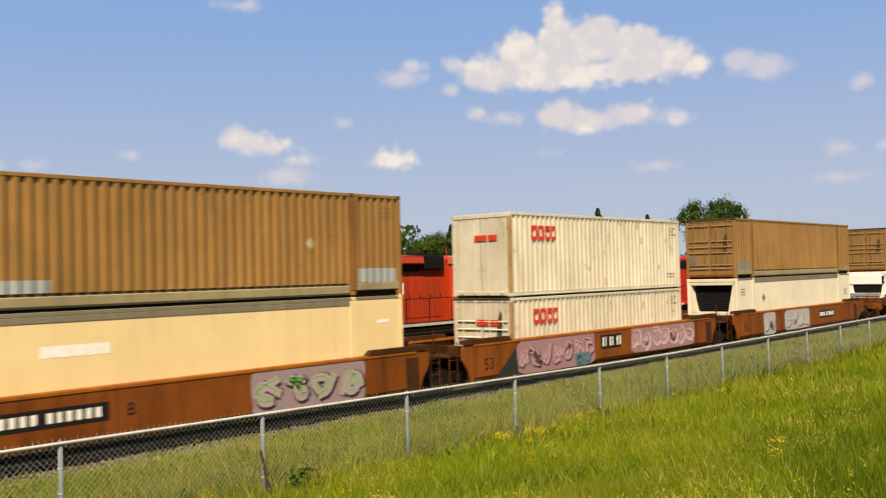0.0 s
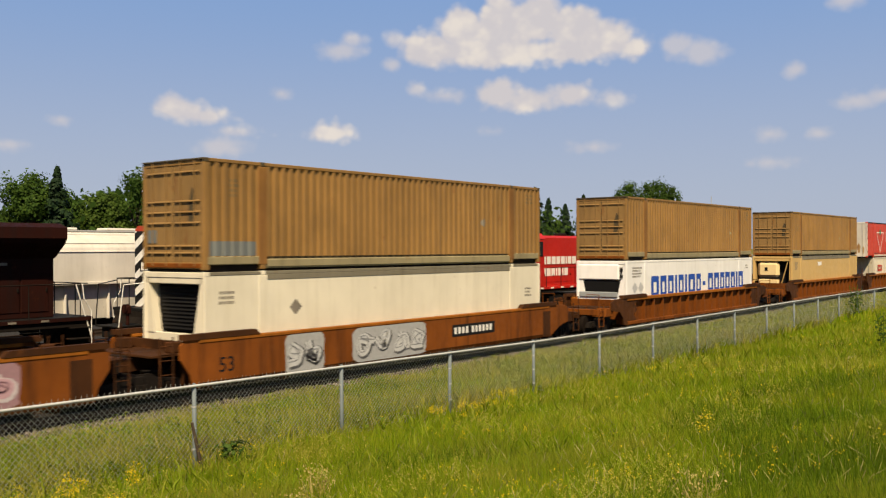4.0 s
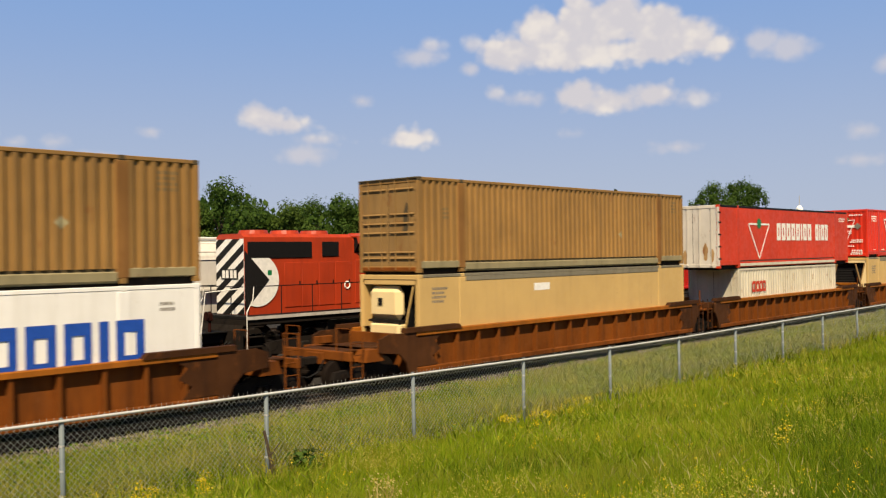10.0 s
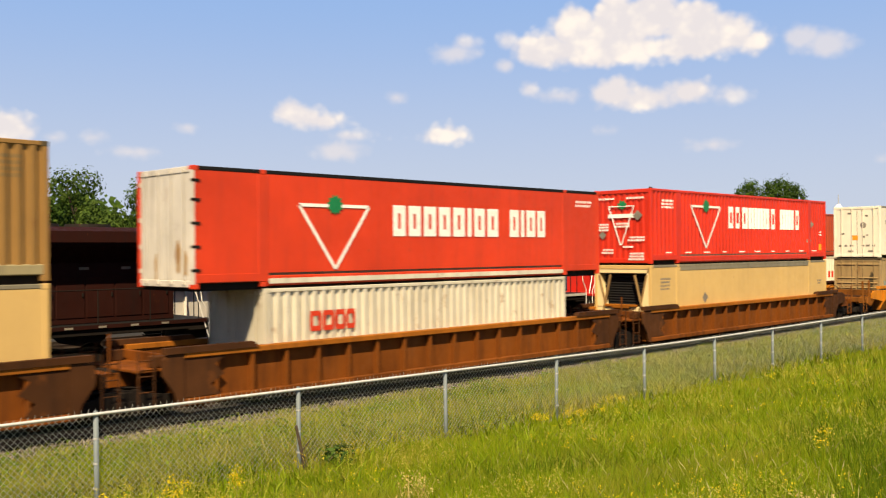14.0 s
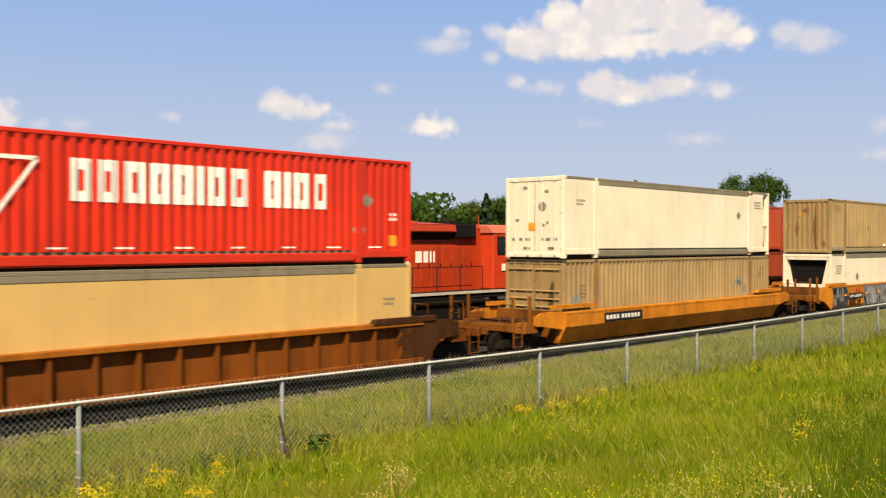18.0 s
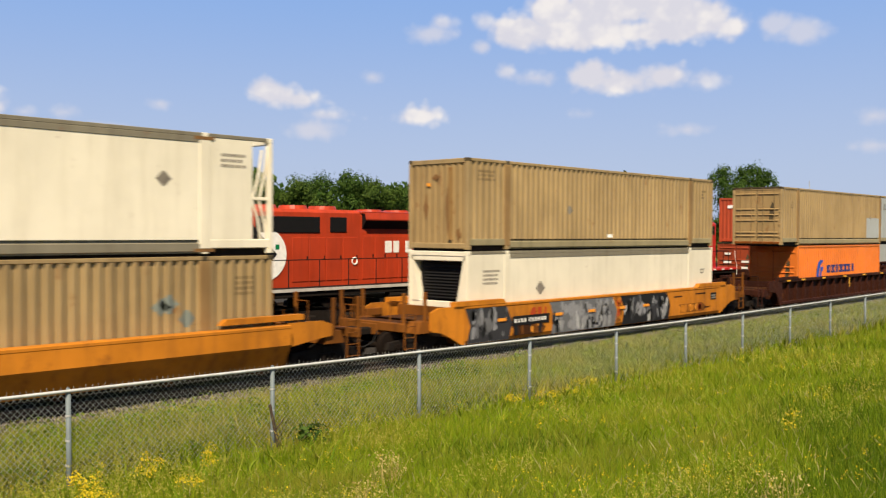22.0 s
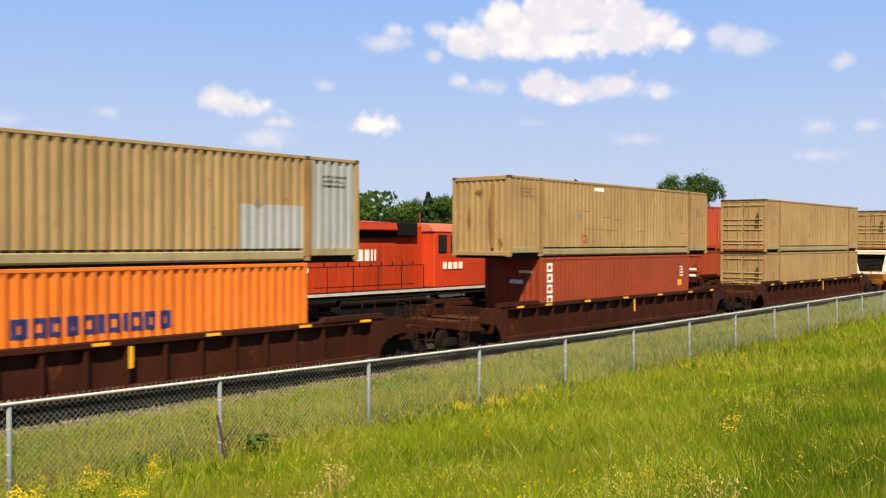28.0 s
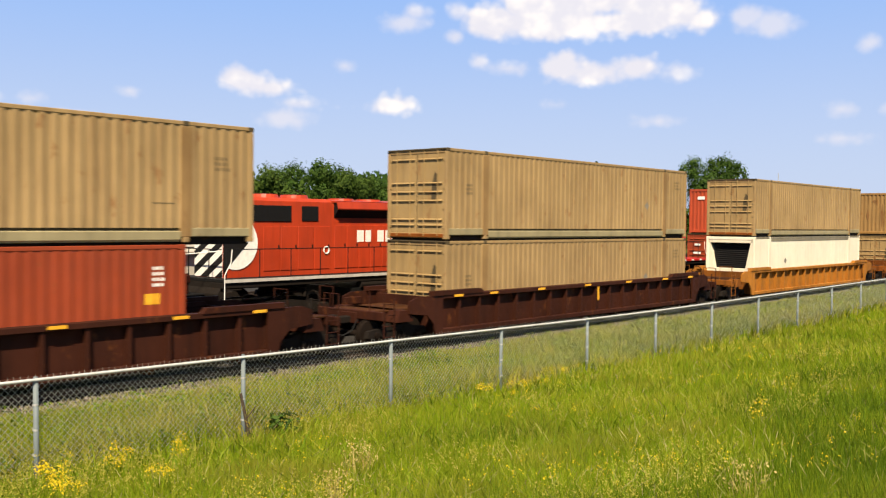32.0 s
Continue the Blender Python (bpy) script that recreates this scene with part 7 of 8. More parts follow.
def leaf_cards(rng, centres, out, size):
    """Small bent rhombs set at the centres, roughly facing outwards."""
    n = len(centres)
    d = out + rng.normal(0, 0.36, (n, 3))
    d /= np.linalg.norm(d, axis=1, keepdims=True) + 1e-9
    a = np.cross(d, rng.normal(0, 1, (n, 3)))
    a /= np.linalg.norm(a, axis=1, keepdims=True) + 1e-9
    b = np.cross(d, a)
    s = size * rng.uniform(0.6, 1.35, (n, 1))
    v = np.stack([centres - a * s, centres - b * s * 0.62 + d * s * 0.15, centres + a * s, centres + b * s * 0.62 + d * s * 0.15], 1)
    return v.reshape(-1, 3), np.arange(4 * n).reshape(n, 4)


def broad_tree(x, y, h, r, seed, mat, label, n=3600, taper=0.6, leaf=0.11, lobes=(), crest=0.70):
    rng = np.random.default_rng(seed)
    rnd = random.Random(seed)
    t = thing("tree", pose(x, y, -0.6), label, "tree", "trees beyond the yard")
    tr = B().cyl((0, 0, 0), (0.1, 0, h * 0.3), 0.028 * h, 0.02 * h, n=9).cyl((0.1, 0, h * 0.3), (0, 0.1, h * 0.7), 0.02 * h, 0.007 * h, n=8)
    blobs = []
    for i in range(24):
        a, u = rnd.uniform(0, 6.28), rnd.random()
        rr = r * (0.95 * math.sqrt(rnd.random()))
        zz = h * (0.14 + crest * u)
        k = 1.0 - taper * max(0.0, (u - 0.45) / 0.55)
        c = (rr * k * math.cos(a), rr * k * math.sin(a), zz)
        blobs.append((c, r * rnd.uniform(0.3, 0.5)))
        tr.cyl((0.05, 0.03, min(zz * 0.75, h * 0.6)), (c[0] * 0.85, c[1] * 0.85, zz), 0.008 * h, 0.003 * h, n=5)
    if not lobes:
        blobs.append(((rnd.uniform(-0.2, 0.2) * r, 0, h * 0.86), r * 0.32))
    blobs += [((u * r, -u * 0.7 * r, w * h), k * r) for u, w, k in lobes]
    part("trunk", tr, BARK, t, "brown trunk with limbs")
    w = np.array([b[1] ** 2 for b in blobs])
    pick = rng.choice(len(blobs), n, p=w / w.sum())
    cen = np.array([b[0] for b in blobs])[pick]
    rad = np.array([b[1] for b in blobs])[pick][:, None]
    # every limb end carries a dozen ragged sprays of leaves, with gaps between them
    m = 13
    spray = rng.normal(0, 1, (len(blobs), m, 3))
    spray /= np.linalg.norm(spray, axis=2, keepdims=True)
    swell = rng.uniform(0.34, 0.6, (len(blobs), m))
    which = rng.integers(0, m, n)
    d = rng.normal(0, 1, (n, 3))
    d /= np.linalg.norm(d, axis=1, keepdims=True)
    root = spray[pick, which]
    pos = cen + root * rad * 0.7 * np.array([1, 1, 0.8]) + d * rad * swell[pick, which][:, None] * rng.uniform(0.35, 1.15, (n, 1)) * np.array([1, 1, 1.15])
    pos[:, 2] = np.maximum(pos[:, 2], 0.4)
    v, f = leaf_cards(rng, pos, d * 0.75 + root * 0.7 + np.array([0, 0, 0.25]), leaf)
    part("crown", quick_mesh("crown", v, f, mat), mat, t, "leafy crown")


def conifer(x, y, h, r, seed, label):
    rng = np.random.default_rng(seed)
    t = thing("conifer_tree", pose(x, y, -0.6), label, "tree", "trees beyond the yard")
    part("trunk", B().cyl((0, 0, 0), (0, 0, h * 0.97), 0.02 * h, 0.004 * h, n=7), BARK, t)
    n = 4200
    u = rng.random(n) ** 0.75
    tier = np.floor(u * 14) / 14 + 0.05 * rng.random(n)
    a = np.floor(rng.random(n) * 9) / 9 * 6.283 + tier * 40 + rng.normal(0, 0.22, n)
    limb = rng.uniform(0.35, 1.35, (16, 10))[np.minimum(15, (tier * 14).astype(int)), np.minimum(9, ((a / 6.283) % 1.0 * 9).astype(int))]
    rr = r * limb * (1 - tier) ** 0.9 * rng.random(n) ** 0.45 + 0.03
    z = h * (0.08 + 0.92 * tier) - 0.25 * rr + rng.normal(0, 0.06, n)
    pos = np.stack([rr * np.cos(a), rr * np.sin(a), np.minimum(z, h)], 1)
    out = np.stack([np.cos(a), np.sin(a), np.full(n, 0.5)], 1)
    v, f = leaf_cards(rng, pos, out, 0.16)
    part("crown", quick_mesh("crown", v, f, NEEDLE), NEEDLE, t, "dark needled crown")


def plant_trees():
    rows = [  # azimuth from the track in degrees, distance in y, height, crown radius
        (72, 58, 10.0, 3.4), (68.5, 62, 8.1, 3.0), (65.6, 60, 9.5, 3.2), (61.2, 60, 9.4, 2.6), (59.4, 66, 8.6, 2.8), (57.5, 62, 8.2, 2.8),
        (55.6, 60, 10.2, 3.0), (53.6, 63, 8.4, 3.0), (51.6, 60, 8.3, 2.9), (50.0, 66, 9.2, 3.2), (48.4, 62, 9.3, 2.6), (46.7, 60, 8.7, 2.3),
        (45.0, 60, 7.8, 1.9), (43.0, 70, 7.6, 2.4), (41.8, 62, 8.0, 2.6), (39.9, 60, 8.4, 2.5), (38.6, 64, 8.3, 2.8), (37.2, 60, 8.3, 2.5), (35.6, 60, 9.0, 2.8), (34.0, 66, 8.8, 2.8), (33.0, 62, 9.6, 2.6), (30.6, 70, 8.0, 3.0), (28.6, 66, 8.4, 3.0)]
    for i, (az, y, h, r) in enumerate(rows):
        k = 1 / math.tan(radians(az))
        broad_tree(y * k, y, h + 1.0, r * 1.08, 40 + i, LEAF_LIGHT if i % 3 == 2 else LEAF, "light green broadleaf tree beyond the yard" if i % 3 == 2 else "dark green broadleaf tree beyond the yard", 14500)
    broad_tree(58 / math.tan(radians(25.5)), 58, 14.7, 4.6, 99, LEAF, "tall solitary broadleaf tree past the train", 30000, 0.5, 0.15, ((-0.44, 0.87, 0.25), (-0.56, 0.79, 0.33), (-0.86, 0.72, 0.28), (-0.25, 0.79, 0.34), (0.14, 0.86, 0.27), (0.38, 0.88, 0.29), (0.62, 0.84, 0.28), (0.84, 0.77, 0.3), (0.3, 0.79, 0.4), (0.0, 0.76, 0.38), (0.55, 0.76, 0.34)), 0.56)
    for i, (az, y, h, r) in enumerate(((59.9, 58, 9.9, 2.3), (40.9, 60, 9.2, 2.0), (32.0, 60, 11.8, 3.6), (31.2, 66, 11.2, 2.8), (30.2, 64, 10.4, 2.8), (29.1, 62, 11.6, 2.8))):
        conifer(y / math.tan(radians(az)), y, h, r, 70 + i, "dark pointed conifer among the trees")
    # low scrub that closes the foot of the tree belt
    rng = np.random.default_rng(5)
    n = 30000
    x = rng.uniform(8, 112, n)
    y = 68 + rng.normal(0, 2.5, n)
    top = 7.9 + 0.9 * np.sin(x * 0.31) + 0.8 * np.sin(x * 0.83 + 1)
    z = -0.5 + top * rng.random(n) ** 0.6
    pos = np.stack([x, y, z], 1)
    v, f = leaf_cards(rng, pos, np.tile([0.0, -1.0, 0.4], (n, 1)), 0.32)
    ob = new("scrub_belt", quick_mesh("scrub_belt", v, f, LEAF))
    tagged(ob, "low green scrub behind the trees", "shrubs", kind="stuff")


plant_trees()

# ---- grass ----
BLADE = foliage("grass_blades", [(0.22, 0.345, 0.010), (0.31, 0.435, 0.013), (0.40, 0.48, 0.020), (0.53, 0.51, 0.05)], 0.6, 0.55, (0.46, 0.39, 0.06))
VERGE = foliage("dry_verge_blades", [(0.17, 0.25, 0.012), (0.25, 0.335, 0.016), (0.34, 0.385, 0.022), (0.50, 0.44, 0.08)], 0.7, 0.4, (0.50, 0.39, 0.11))
LUSH = foliage("lush_blades", [(0.09, 0.165, 0.007), (0.13, 0.215, 0.009), (0.185, 0.275, 0.012), (0.26, 0.34, 0.016)], 0.6, 0.45)
WEED = foliage("verge_weed_leaves", [(0.09, 0.16, 0.012), (0.14, 0.22, 0.015), (0.20, 0.28, 0.025), (0.34, 0.32, 0.07)], 0.6, 0.35)
STRAW = foliage("pale_straw", [(0.44, 0.35, 0.08), (0.56, 0.45, 0.14), (0.68, 0.55, 0.22)], 0.6, 0.3)
SEED = foliage("pale_seed_heads", [(0.26, 0.27, 0.05), (0.34, 0.32, 0.09), (0.46, 0.39, 0.17)], 0.6, 0.3)
BROAD = foliage("broad_meadow_leaves", [(0.16, 0.26, 0.011), (0.24, 0.345, 0.014), (0.31, 0.40, 0.022), (0.44, 0.44, 0.05)], 0.6, 0.45)
PANICLE = foliage("tan_yellow_panicles", [(0.36, 0.35, 0.04), (0.46, 0.42, 0.06), (0.55, 0.47, 0.10)], 0.6, 0.4)
FLOWER = foliage("yellow_flowers", [(0.60, 0.42, 0.01), (0.70, 0.52, 0.015), (0.74, 0.58, 0.03)], 0.5, 0.2)


def blades(rng, x, y, height, width, lean):
    """Bent tapering blades rooted in the ground at x, y."""
    n = len(x)
    z = np.array([ground_z(float(a), float(b)) for a, b in zip(x, y)]) - 0.02
    root = np.stack([x, y, z], 1)
    a = rng.uniform(0, 2 * np.pi, n)
    side = np.stack([np.cos(a), np.sin(a), 0 * a], 1) * width[:, None]
    b = rng.uniform(0, 2 * np.pi, n)
    way = np.stack([np.cos(b), np.sin(b), 0 * b], 1) * (lean * height)[:, None]
    up = np.stack([0 * a, 0 * a, height], 1)
    mid = root + up * 0.55 + way * 0.3
    tip = root + up + way
    v = np.stack([root - side, root + side, mid + side * 0.75, mid - side * 0.75, tip], 1).reshape(-1, 3)
    o = 5 * np.arange(n)[:, None]
    tris = np.concatenate([o + [0, 1, 2], o + [0, 2, 3], o + [3, 2, 4]], 1).reshape(-1, 3)
    return v, tris


def scatter(rng, n, y0, y1, r0, r1, a0=11.0, a1=74.0):
    """Random places in a wedge of the slope, denser towards the viewer."""
    az = np.radians(rng.uniform(a0, a1, n * 3))
    r = r0 * (r1 / r0) ** rng.random(n * 3)
    x, y = r * np.cos(az), r * np.sin(az)
    ok = (y > y0) & (y < y1)
    return x[ok][:n], y[ok][:n], r[ok][:n]


def make_grass():
    rng = np.random.default_rng(11)
    x, y, r = scatter(rng, 330000, -1.5, 10.95, 5.0, 46.0)
    patch = np.array([noise.noise((float(a) * 0.45, float(b) * 0.45, 2.0)) for a, b in zip(x, y)])
    h = rng.uniform(0.16, 0.42, len(x)) * (1 + 0.5 * patch) * np.clip(0.62 + 0.05 * (11 - y), 0.6, 1.0)
    w = (0.0017 + 0.00027 * r) * rng.uniform(0.6, 1.4, len(x))
    v, f = blades(rng, x, y, h, w, rng.uniform(0.03, 0.38, len(x)))
    tagged(new("meadow_grass", quick_mesh("meadow_grass", v, f, BLADE)), "tall lush green meadow grass on the slope", "grass", kind="stuff")
    n = 26000
    x, y = rng.uniform(40, 140, n), rng.uniform(1, 10.9, n)
    v, f = blades(rng, x, y, rng.uniform(0.25, 0.55, n), rng.uniform(0.02, 0.05, n), rng.uniform(0.1, 0.6, n))
    tagged(new("far_meadow_grass", quick_mesh("far_meadow_grass", v, f, BLADE)), "tall green meadow grass further along the fence", "grass", kind="stuff")
    # rough, drier verge between fence and ballast
    n = 120000
    x = 3.0 + 52 * rng.random(n) ** 1.35
    y = 10.9 + 8.35 * rng.random(n)
    keep = np.array([noise.noise((float(a) * 0.7, float(b) * 0.7, 6.0)) for a, b in zip(x, y)]) * 1.5 + 1.05 - 0.5 * np.clip(y - 15.6 - 0.08 * np.clip(15 - x, 0, 10) - 0.06 * np.clip(x - 18, 0, 30), 0, 1.6) > rng.random(n) * 0.8
    x, y = x[keep], y[keep]
    h = rng.uniform(0.1, 0.42, len(x)) * np.clip(1.3 - 0.16 * (y - 11), 0.42, 1.3)
    v, f = blades(rng, x, y, h, 0.0045 + 0.00048 * x * rng.uniform(0.6, 1.4, len(x)), rng.uniform(0.15, 0.8, len(x)))
    tagged(new("verge_grass", quick_mesh("verge_grass", v, f, VERGE)), "rough yellowing grass between fence and ballast", "grass", kind="stuff")
    n = 12000
    x, y = rng.uniform(55, 150, n), rng.uniform(11, 18.4, n)
    v, f = blades(rng, x, y, rng.uniform(0.15, 0.4, n), rng.uniform(0.03, 0.06, n), rng.uniform(0.1, 0.6, n))
    tagged(new("far_verge_grass", quick_mesh("far_verge_grass", v, f, VERGE)), "rough yellowing grass far along the track", "grass", kind="stuff")
    # the same meadow around and behind the viewer, sparser
    n = 44000
    az, r = rng.uniform(0, 2 * np.pi, n), 0.4 * 100.0 ** rng.random(n)
    x, y = r * np.cos(az), r * np.sin(az)
    far = (np.degrees(az) < 11.5) | (np.degrees(az) > 73.5) | (r < 5.1)
    ok = (y < 10.9) & (y > -24) & far
    x, y, r = x[ok], y[ok], r[ok]
    v, f = blades(rng, x, y, rng.uniform(0.12, 0.32, len(x)), 0.003 + 0.0007 * r, rng.uniform(0.05, 0.5, len(x)))
    tagged(new("slope_grass", quick_mesh("slope_grass", v, f, BLADE)), "green meadow grass further round the slope", "grass", kind="stuff")
    # lush, darker stands of broader blades, thickest low on the slope before the viewer
    cx, cy, cr = scatter(rng, 19000, -1.5, 10.6, 5.0, 34.0)
    want = np.array([noise.noise((float(a) * 0.33, float(b) * 0.33, 9.0)) for a, b in zip(cx, cy)]) + 0.95 * np.clip((5.4 - cy) / 5.0, -0.5, 1.0)
    keep = want > rng.uniform(0.02, 0.42, len(cx))
    cx, cy, cr = cx[keep], cy[keep], cr[keep]
    m = 7
    x = np.repeat(cx, m) + rng.normal(0, 0.06, len(cx) * m)
    y = np.minimum(np.repeat(cy, m) + rng.normal(0, 0.06, len(cx) * m), 10.9)
    r = np.repeat(cr, m)
    v, f = blades(rng, x, y, rng.uniform(0.26, 0.5, len(x)), (0.003 + 0.00025 * r) * rng.uniform(0.7, 1.3, len(x)), rng.uniform(0.05, 0.42, len(x)))
    tagged(new("lush_grass_tufts", quick_mesh("lush_grass_tufts", v, f, LUSH)), "lush dark green stands of grass in the meadow", "grass", kind="stuff")
    # leafy green weeds scattered over the verge
    k = 480
    wx, wy = 3 + 50 * rng.random(k) ** 1.4, 11.15 + 4.9 * rng.random(k) ** 1.4
    wz = np.array([ground_z(float(a), float(b)) for a, b in zip(wx, wy)])
    m = 44
    d = rng.normal(0, 1, (k * m, 3))
    d /= np.linalg.norm(d, axis=1, keepdims=True)
    size = np.repeat(rng.uniform(0.12, 0.34, k), m)[:, None]
    pos = np.stack([np.repeat(wx, m), np.repeat(wy, m), np.repeat(wz, m)], 1) + d * size * np.array([1.0, 1.0, 0.6]) + np.array([0, 0, 0.14])
    v, f = leaf_cards(rng, pos, d + np.array([0, -0.3, 0.5]), 0.035)
    tagged(new("verge_weeds", quick_mesh("verge_weeds", v, f, WEED)), "low green weeds between fence and track", "weeds", kind="stuff")
    # straw-coloured stalks along the upper verge
    n = 26000
    x = 3.0 + 55 * rng.random(n) ** 1.3
    y = 11.6 + 5.2 * rng.random(n)
    keep = np.array([noise.noise((float(a) * 0.45, float(b) * 0.8, 14.0)) for a, b in zip(x, y)]) > rng.uniform(0.0, 0.3, n)
    x, y = x[keep], y[keep]
    n = len(x)
    v, f = blades(rng, x, y, rng.uniform(0.12, 0.36, n), 0.003 + 0.0004 * x, rng.uniform(0.2, 0.9, n))
    tagged(new("dry_verge_stalks", quick_mesh("dry_verge_stalks", v, f, SEED)), "straw-coloured dry stalks beside the ballast", "grass", kind="stuff")
    # broad arching leaves that break up the fine blades
    x, y, r = scatter(rng, 30000, -1.2, 10.8, 5.5, 44.0)
    keep = np.array([noise.noise((float(a) * 0.8, float(b) * 0.8, 31.0)) for a, b in zip(x, y)]) > rng.uniform(-0.5, 0.4, len(x))
    x, y, r = x[keep], y[keep], r[keep]
    n = len(x)
    v, f = blades(rng, x, y, rng.uniform(0.2, 0.42, n), (0.004 + 0.00055 * r) * rng.uniform(0.6, 1.3, n), rng.uniform(0.3, 1.1, n))
    tagged(new("broad_meadow_leaves", quick_mesh("broad_meadow_leaves", v, f, BROAD)), "broad arching green leaves in the meadow", "grass", kind="stuff")
    # loose tan panicles standing in drifts
    cx, cy, cr = scatter(rng, 10500, -1, 10.7, 6.5, 44.0)
    keep = np.array([noise.noise((float(a) * 0.5, float(b) * 0.5, 21.0)) for a, b in zip(cx, cy)]) > rng.uniform(0.0, 0.5, len(cx))
    cx, cy, cr = cx[keep], cy[keep], cr[keep]
    m = 9
    cz = np.array([ground_z(float(a), float(b)) for a, b in zip(cx, cy)]) + rng.uniform(0.28, 0.46, len(cx))
    up = np.tile(np.linspace(0, 0.15, m), len(cx))
    sway = np.repeat(rng.normal(0, 0.35, (len(cx), 2)), m, 0) * up[:, None]
    pos = np.stack([np.repeat(cx, m) + sway[:, 0], np.repeat(cy, m) + sway[:, 1], np.repeat(cz, m) + up], 1) + rng.normal(0, 0.012, (len(cx) * m, 3))
    v, f = leaf_cards(rng, pos, np.tile([-0.3, -0.6, 0.5], (len(pos), 1)), (0.0045 + 0.0004 * np.repeat(cr, m))[:, None])
    tagged(new("meadow_panicles", quick_mesh("meadow_panicles", v, f, PANICLE)), "pale tan flowering panicles drifting through the meadow", "grass", kind="stuff")
    # small yellow blossoms scattered in drifts
    x, y, r = scatter(rng, 2400, 1.5, 10.7, 7.5, 46.0)
    keep = np.array([noise.noise((float(a) * 0.5, float(b) * 0.6, 41.0)) for a, b in zip(x, y)]) > rng.uniform(-0.1, 0.7, len(x))
    x, y, r = x[keep], y[keep], r[keep]
    m = 4
    z = np.array([ground_z(float(a), float(b)) for a, b in zip(x, y)]) + rng.uniform(0.3, 0.46, len(x))
    pos = np.stack([np.repeat(x, m), np.repeat(y, m), np.repeat(z, m)], 1) + rng.normal(0, 0.02, (len(x) * m, 3))
    v, f = leaf_cards(rng, pos, np.tile([-0.2, -0.6, 0.7], (len(pos), 1)), (0.005 + 0.0004 * np.repeat(r, m))[:, None])
    tagged(new("meadow_blossoms", quick_mesh("meadow_blossoms", v, f, FLOWER)), "small yellow blossoms scattered through the meadow", "wildflowers", kind="stuff")
    # nodding seed heads
    x, y, r = scatter(rng, 2600, -1, 10.8, 5.5, 30.0)
    n = len(x)
    z = np.array([ground_z(float(a), float(b)) for a, b in zip(x, y)])
    h = rng.uniform(0.35, 0.62, n)
    lean = rng.normal(0, 0.12, (n, 2))
    foot = np.stack([x, y, z], 1)
    head = np.stack([x + lean[:, 0], y + lean[:, 1], z + h], 1)
    tip = head + np.stack([lean[:, 0] * 0.6, lean[:, 1] * 0.6, 0.09 + 0 * x], 1)
    a = rng.uniform(0, 6.28, n)
    s = np.stack([np.cos(a), np.sin(a), 0 * a], 1) * 0.0011
    k = np.stack([np.cos(a), np.sin(a), 0 * a], 1) * (0.0022 + 0.00014 * r)[:, None]
    m = (head * 0.5 + tip * 0.5)
    v = np.stack([foot - s, foot + s, head, m - k, m + k, tip], 1).reshape(-1, 3)
    o = 6 * np.arange(n)[:, None]
    f = np.concatenate([o + [0, 1, 2], o + [2, 4, 3], o + [3, 4, 5]], 1).reshape(-1, 3)
    tagged(new("seed_heads", quick_mesh("seed_heads", v, f, SEED)), "pale grass seed heads above the meadow", "grass", kind="stuff")


make_grass()


def flower_plant(x, y, h, spread, heads, seed):
    """A clump of stems with flat heads of many small yellow blooms."""
    rnd = random.Random(seed)
    rng = np.random.default_rng(seed)
    z = ground_z(x, y)
    t = thing("yellow_flower_plant", pose(x, y, z), "wild yellow flowers on thin green stems in the grass", "wildflower", "yellow wildflowers")
    pts = []
    for i in range(heads):
        hx, hy, hz = rnd.gauss(0, spread), rnd.gauss(0, spread), h * rnd.uniform(0.75, 1.1)
        part("stem", B().tube([(hx * 0.3, hy * 0.3, -0.02), (hx * 0.7, hy * 0.7, hz * 0.6), (hx, hy, hz)], 0.004, 4), BLADE, t)
        pts.append((hx, hy, hz))
    for hx, hy, hz in pts:
        n = 40
        c = np.array([hx, hy, hz]) + rng.normal(0, 1, (n, 3)) * np.array([0.035, 0.035, 0.03])
        v, f = leaf_cards(rng, c, np.tile([0, -0.5, 1.0], (n, 1)), 0.011)
        tagged(part("flower_head", quick_mesh("flower_head", v, f, FLOWER), FLOWER, t, "yellow flower head"), kind="stuff")


for i_, (x_, y_, h_, s_, k_) in enumerate(((4.45, 8.85, 0.6, 0.08, 8), (4.2, 8.0, 0.58, 0.08, 5), (5.3, 9.1, 0.6, 0.06, 5), (5.1, 8.15, 0.56, 0.05, 3), (5.86, 8.84, 0.6, 0.05, 4),
                                           (11.05, 8.8, 0.6, 0.1, 4), (11.5, 8.45, 0.6, 0.1, 5), (13.2, 9.1, 0.6, 0.14, 6), (14.0, 9.4, 0.6, 0.12, 5), (9.6, 4.0, 0.6, 0.04, 2))):
    flower_plant(x_, y_, h_, s_, k_, 300 + i_)


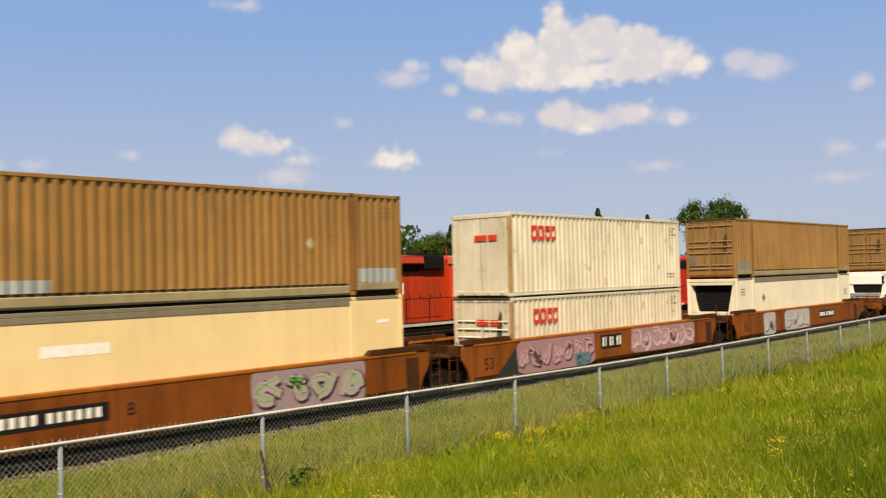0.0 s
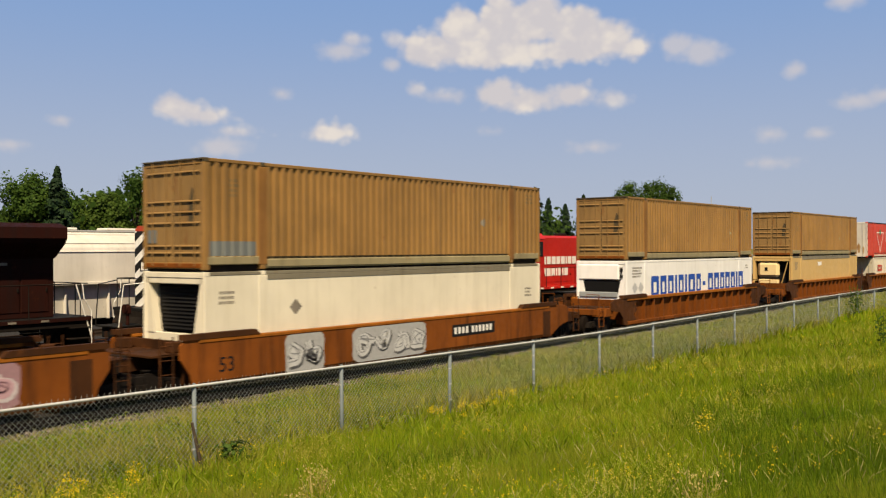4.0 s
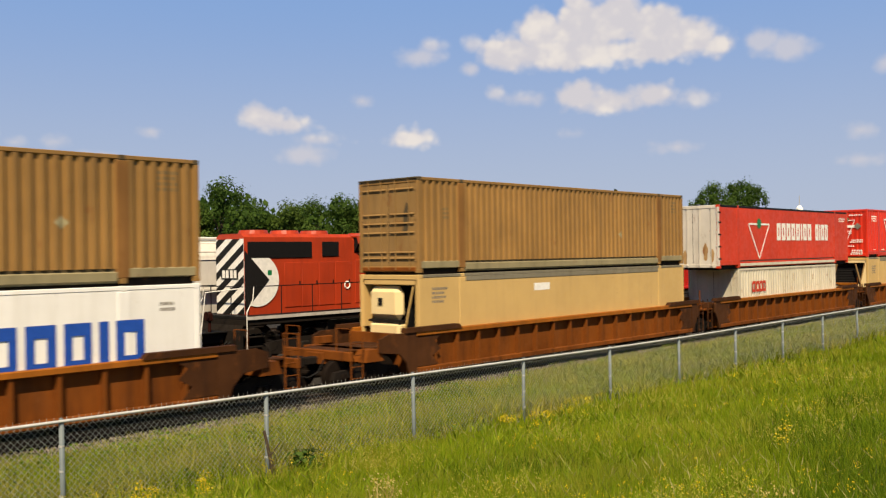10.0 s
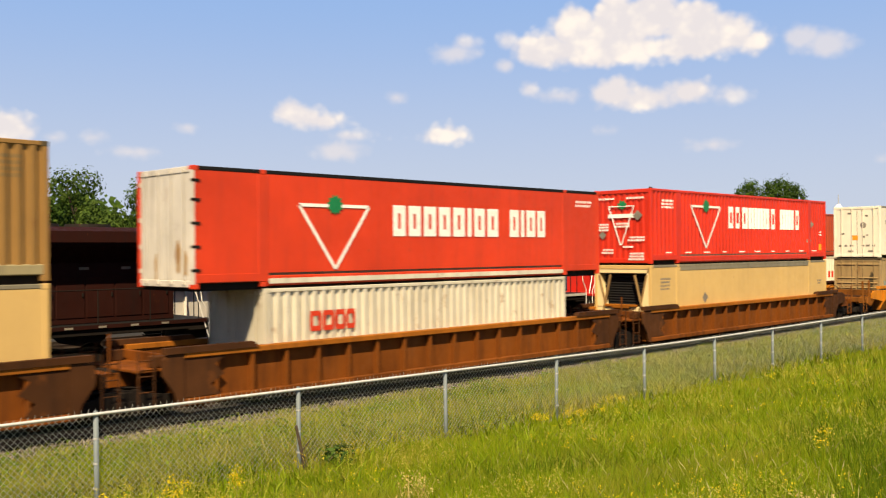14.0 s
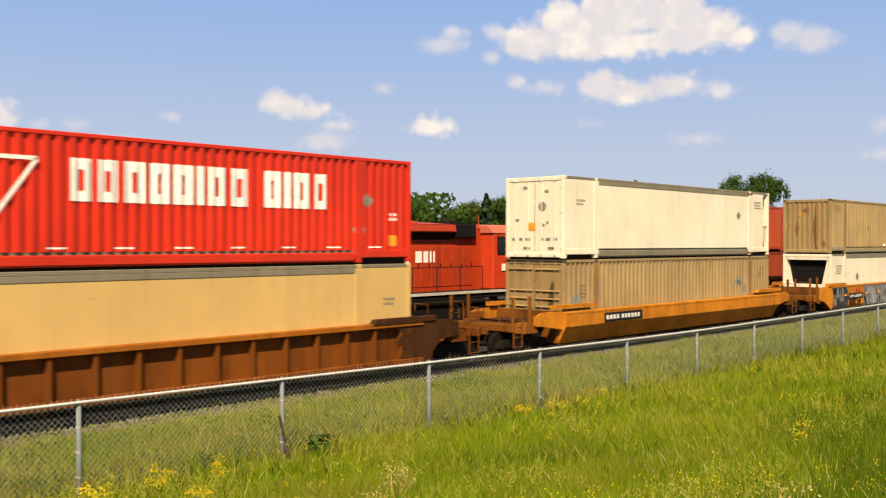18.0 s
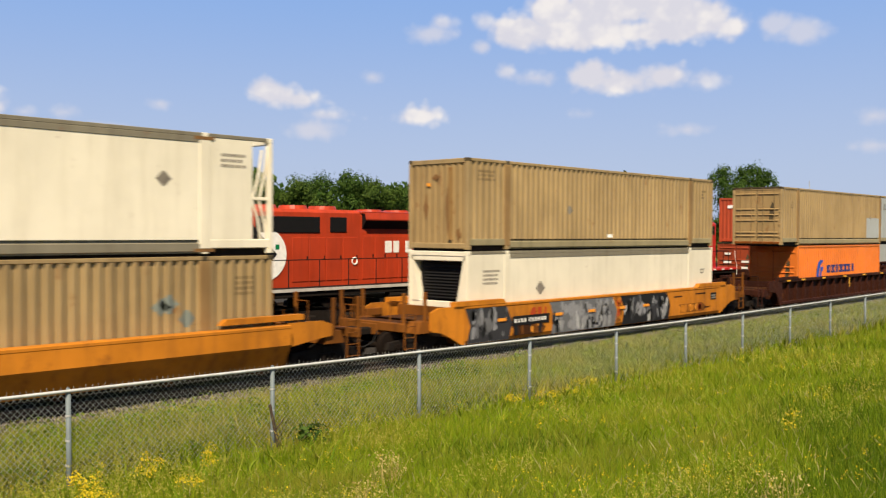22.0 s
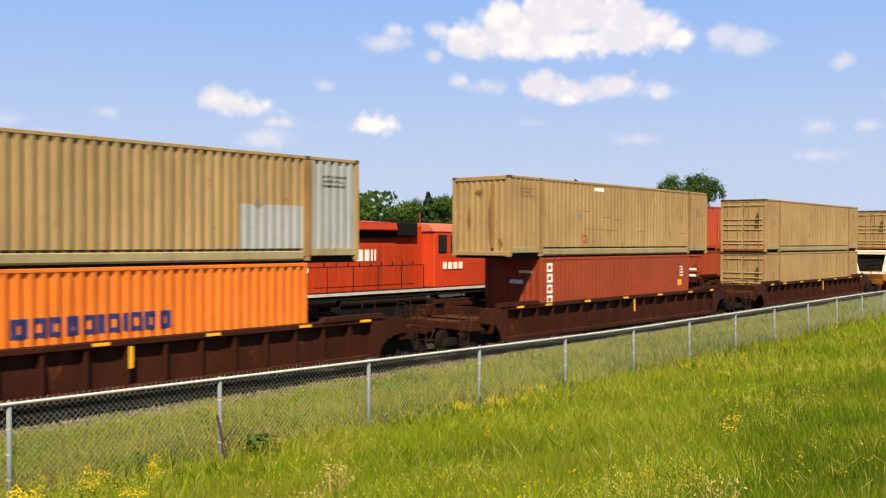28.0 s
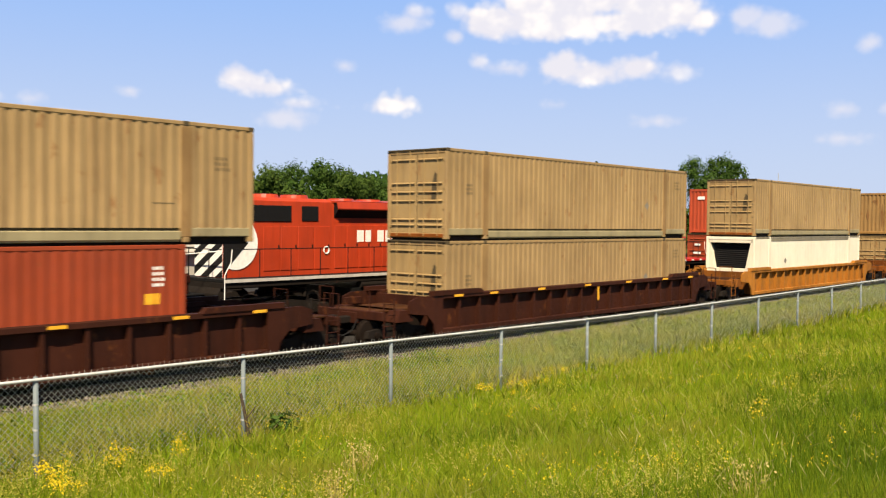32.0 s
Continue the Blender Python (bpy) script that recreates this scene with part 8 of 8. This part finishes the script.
def dry_tuft(x, y, h, seed, label):
    """A clump of straw-pale arching stalks."""
    rng = np.random.default_rng(seed)
    n = 46
    v, f = blades(rng, x + rng.normal(0, 0.07, n), y + rng.normal(0, 0.07, n), h * rng.uniform(0.6, 1.0, n), np.full(n, 0.007), rng.uniform(0.1, 0.4, n))
    top = np.stack([x + rng.normal(0, 0.1, 170), y + rng.normal(0, 0.1, 170), ground_z(x, y) + h * rng.uniform(0.5, 0.95, 170)], 1)
    v2, f2 = leaf_cards(rng, top, np.tile([0.0, -0.6, 0.5], (170, 1)), 0.013)
    tuft = thing("dry_grass_tuft", Matrix(), label, "grass", "dry tufts")
    tagged(part("straw", quick_mesh("straw", v, f, STRAW), STRAW, tuft), kind="stuff")
    tagged(part("plume", quick_mesh("plume", v2, f2, STRAW), STRAW, tuft, "pale plume of seed"), kind="stuff")


for i_, (x_, y_) in enumerate(((5.7, 6.2), (6.4, 2.75), (7.0, 7.25))):
    dry_tuft(x_, y_, 0.54, 400 + i_, "straw-pale arching grass stalks in the meadow")

stick = thing("broken_branch", pose(8.25, 10.86, ground_z(8.25, 10.86)), "grey broken branch leaning on a fence post", "branch")
part("wood", B().cyl((0.03, -0.06, -0.02), (-0.13, -0.03, 0.72), 0.03, 0.02, n=7).cyl((-0.05, -0.045, 0.34), (0.1, -0.08, 0.52), 0.014, 0.006, n=5), BARK, stick)


def leafy_weed(x, y, h, r, n, seed, mat, label):
    """A broad-leaved weed: stems and a loose cloud of leaves."""
    rng = np.random.default_rng(seed)
    z = ground_z(x, y)
    t = thing("leafy_weed", pose(x, y, z), label, "weed", "weeds by the fence")
    for i in range(5):
        a = i * 1.2566 + seed
        part("stem", B().tube([(0.05 * math.cos(a), 0.05 * math.sin(a), -0.03), (0.4 * r * math.cos(a), 0.4 * r * math.sin(a), h * 0.55), (0.7 * r * math.cos(a), 0.7 * r * math.sin(a), h * 0.95)], 0.007, 4), mat, t)
    d = rng.normal(0, 1, (n, 3))
    d /= np.linalg.norm(d, axis=1, keepdims=True)
    pos = d * rng.uniform(0.3, 1.0, (n, 1)) * np.array([r, r, h * 0.45]) + np.array([0, 0, h * 0.55])
    v, f = leaf_cards(rng, pos, d + np.array([0, 0, 0.6]), 0.05)
    tagged(part("leaves", quick_mesh("leaves", v, f, mat), mat, t), kind="stuff")


leafy_weed(8.75, 10.7, 0.42, 0.28, 160, 3, LEAF, "dark leafy weed at the foot of a fence post")
leafy_weed(42.4, 10.6, 1.6, 0.4, 260, 5, LEAF_LIGHT, "pale green bush growing through the fence")
leafy_weed(26.8, 6.0, 1.15, 0.3, 90, 7, LEAF, "tall dark weed standing above the grass")


# ---- what moves ----
def motions():
    """The train rolls by at an even pace; each wheelset turns with it."""
    for ob, x, z in TRAIN:
        walk(ob, [(t, pose(x - SPEED * t, TRACK_Y, z)) for t in (0.0, 8.0, 16.0, 24.0, 32.0)])
    turn = math.degrees(SPEED / 0.42)
    for w in WHEELS:
        x, y, z = w.location
        walk(w, [(k / 15, pose(x, y, z, 0, -turn * k / 15, 0)) for k in range(481)])


motions()
